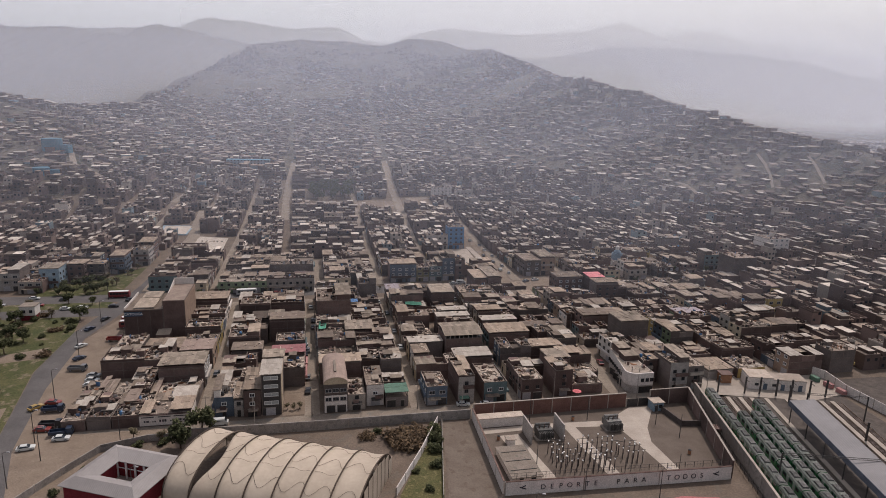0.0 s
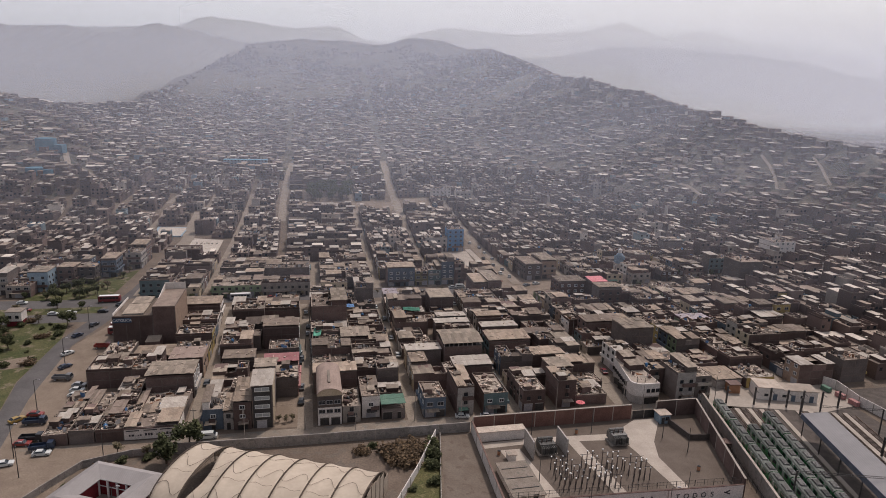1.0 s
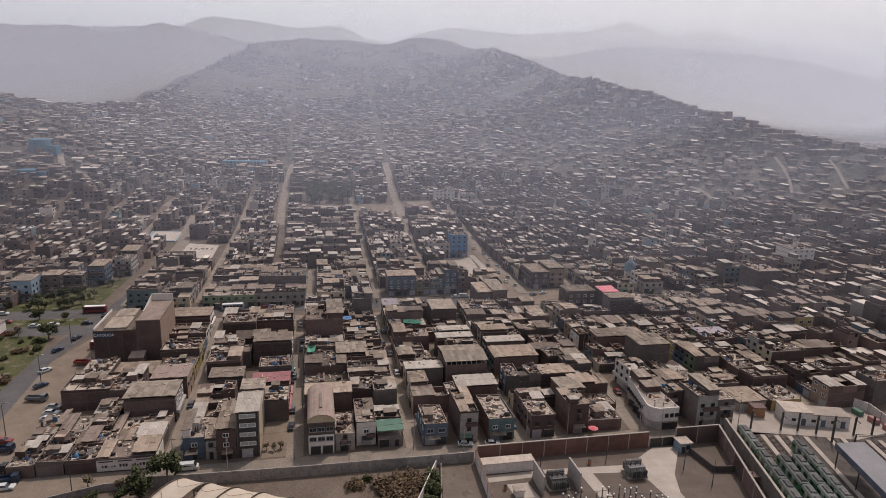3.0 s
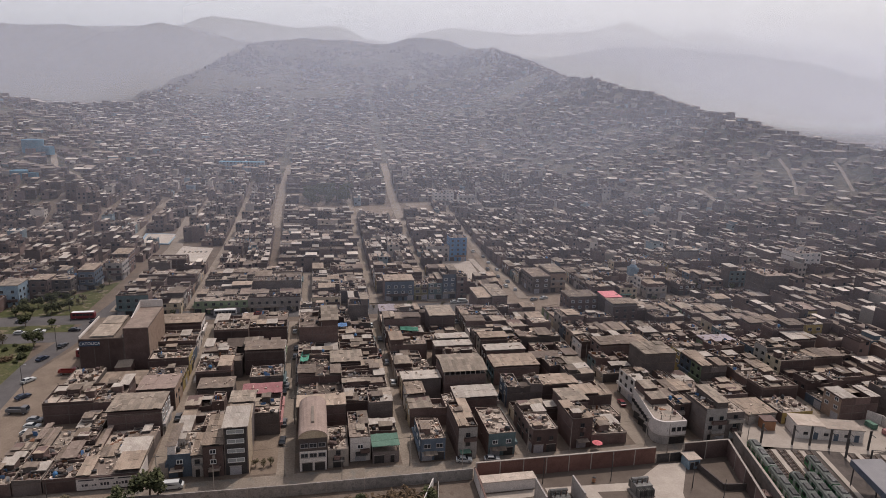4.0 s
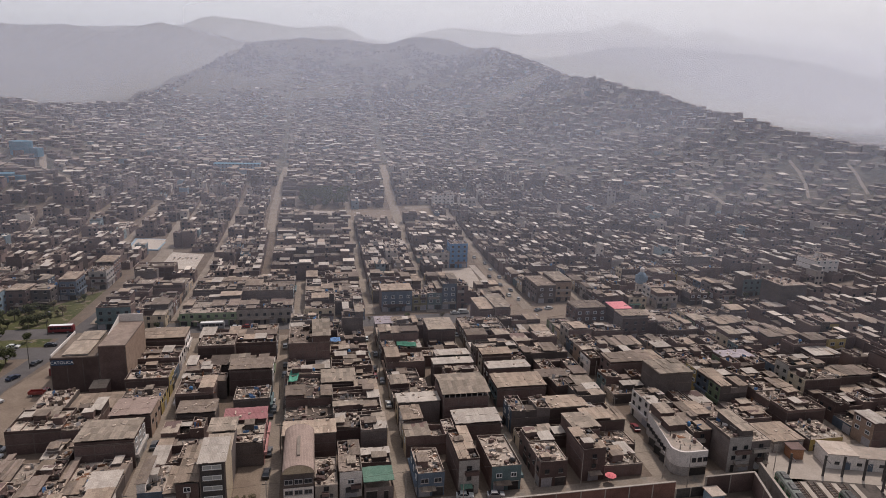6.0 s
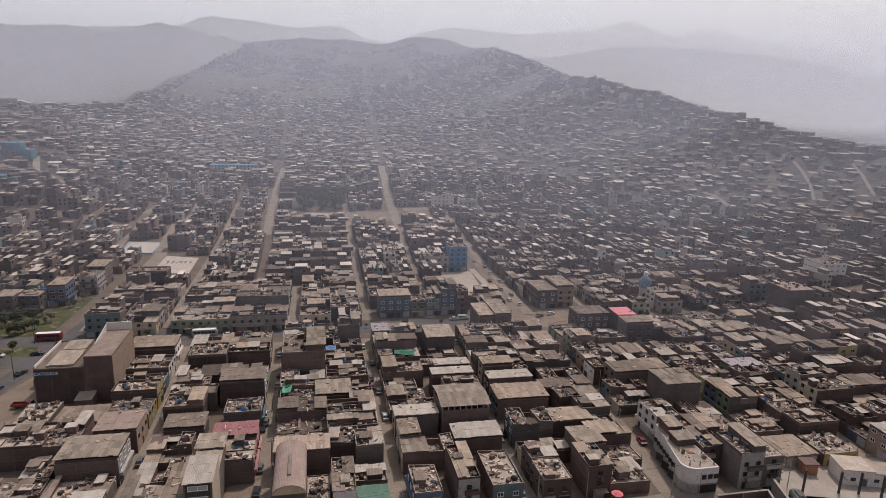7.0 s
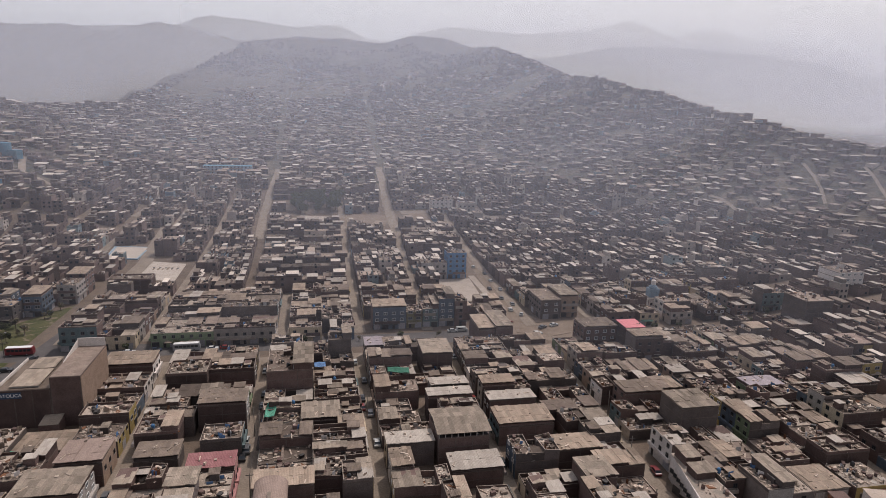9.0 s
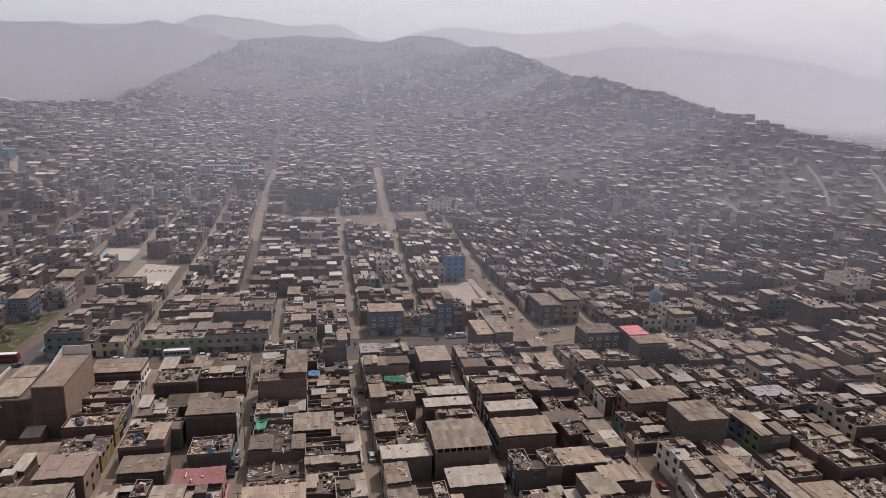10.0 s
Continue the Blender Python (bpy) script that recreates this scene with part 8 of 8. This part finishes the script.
# houses climbing the slopes
slope = Batch("far_wall", "far_roof", "far_sheet", "far_plaster", "far_colour", "glass")
cand = []
y = 330.0
while y < 1750:
    step = 5.9 + max(0, y - 440) / 190
    x = -0.86 * y - 60
    while x < 0.8 * y + 60:
        cand.append((x + r.uniform(-2.5, 2.5), y + r.uniform(-5, 5)))
        x += r.uniform(5.6, 8.2)
    y += step
cx, cy = np.array([c[0] for c in cand]), np.array([c[1] for c in cand])
cz, czn, czw = heights(cx, cy), heights(cx, cy - 8), heights(cx - 9, cy)
for x, y, z, zn, zw in zip(cx, cy, cz, czn, czw):
    u, v = uv(x, y)
    if z - zw > 6 or (y > 1000 and x < np.interp(y, (1000, 1150, 1250, 1450, 1600, 1800), (-560, -600, -581, -571, -531, -500)) + 14):
        continue
    if -345 < u < 365 and v < 474 and z <= 24.5:
        continue
    if not free(u - 4, u + 4, v - 4, v + 4) or math.hypot((x - 38) / 25, (y - 615) / 24) < 1 or near_lane(x, y):
        continue
    lane = noise.noise(Vector((x / 95, y / 130, 2.0)))
    path = noise.noise(Vector((x / 38 + y / 150, y / 60, 9.0)))
    if abs(lane) < 0.02 or abs(path) < 0.02 or r.random() < 0.1:
        continue
    bare = noise.noise(Vector((x / 140, y / 200, 7.0)))
    if z > 225 + 40 * bare or r.random() < (z - 150) / 120 + 0.25 * bare * (z > 150):
        continue
    if abs(u - column_u(9, v)) < 4.5 or abs(u - column_u(11, v)) < 5:
        continue
    h = r.choice((1.8, 2.2, 2.5, 2.8, 3.2, 4.4)) if z > 25 else r.choice((2.8, 5.3, 5.6, 7.6))
    w = r.choice((3.6, 4.4, 5.0, 5.6, 6.4, 8.6))
    far_house(slope, r, x, y, w, r.uniform(4.4, 6.2), h, 14 + r.uniform(-22, 22), 0.5 * zn + 0.5 * z, False, z > 26 or y > 620)
tagged(slope.part("hillside_houses"), "small brick and sheet houses crowding the dusty hillside", "houses", kind="stuff")


def draped(name, pts, mat, label, step=8.0, lift=0.35):
    """A planted or paved piece of sloping ground that follows the land."""
    (x0, y0), (x1, y1) = pts
    nx, ny = int((x1 - x0) / step) + 1, int((y1 - y0) / step) + 1
    b = Batch(mat)
    gx, gy = np.meshgrid(np.linspace(x0, x1, nx + 1), np.linspace(y0, y1, ny + 1))
    gz = heights(gx, gy) + lift
    n = nx + 1
    cx, cy = (x0 + x1) / 2, (y0 + y1) / 2
    faces = [(j * n + i, j * n + i + 1, (j + 1) * n + i + 1, (j + 1) * n + i) for j in range(ny) for i in range(nx)
             if math.hypot((gx[j, i] - cx) / (x1 - x0), (gy[j, i] - cy) / (y1 - y0)) < 0.52]
    b.add(np.stack([gx.ravel(), gy.ravel(), gz.ravel()], 1).tolist(), faces, mat)
    return tagged(b.part(name), label, "ground", kind="structure")


draped("ground_field", ((14, 592), (62, 638)), "park", "green playing field among the far houses")

draped("ground_lot", ((-127, 493), (-101, 522)), "pavement", "pale bare lot in front of a grove", 4.0)
draped("ground_lot_east", ((-93, 495), (-56, 532)), "dirt", "pale bare lot beside a road", 4.0)
draped("ground_lot_upper", ((-46, 506), (-22, 546)), "dirt", "pale bare lot beside a white block", 4.0)
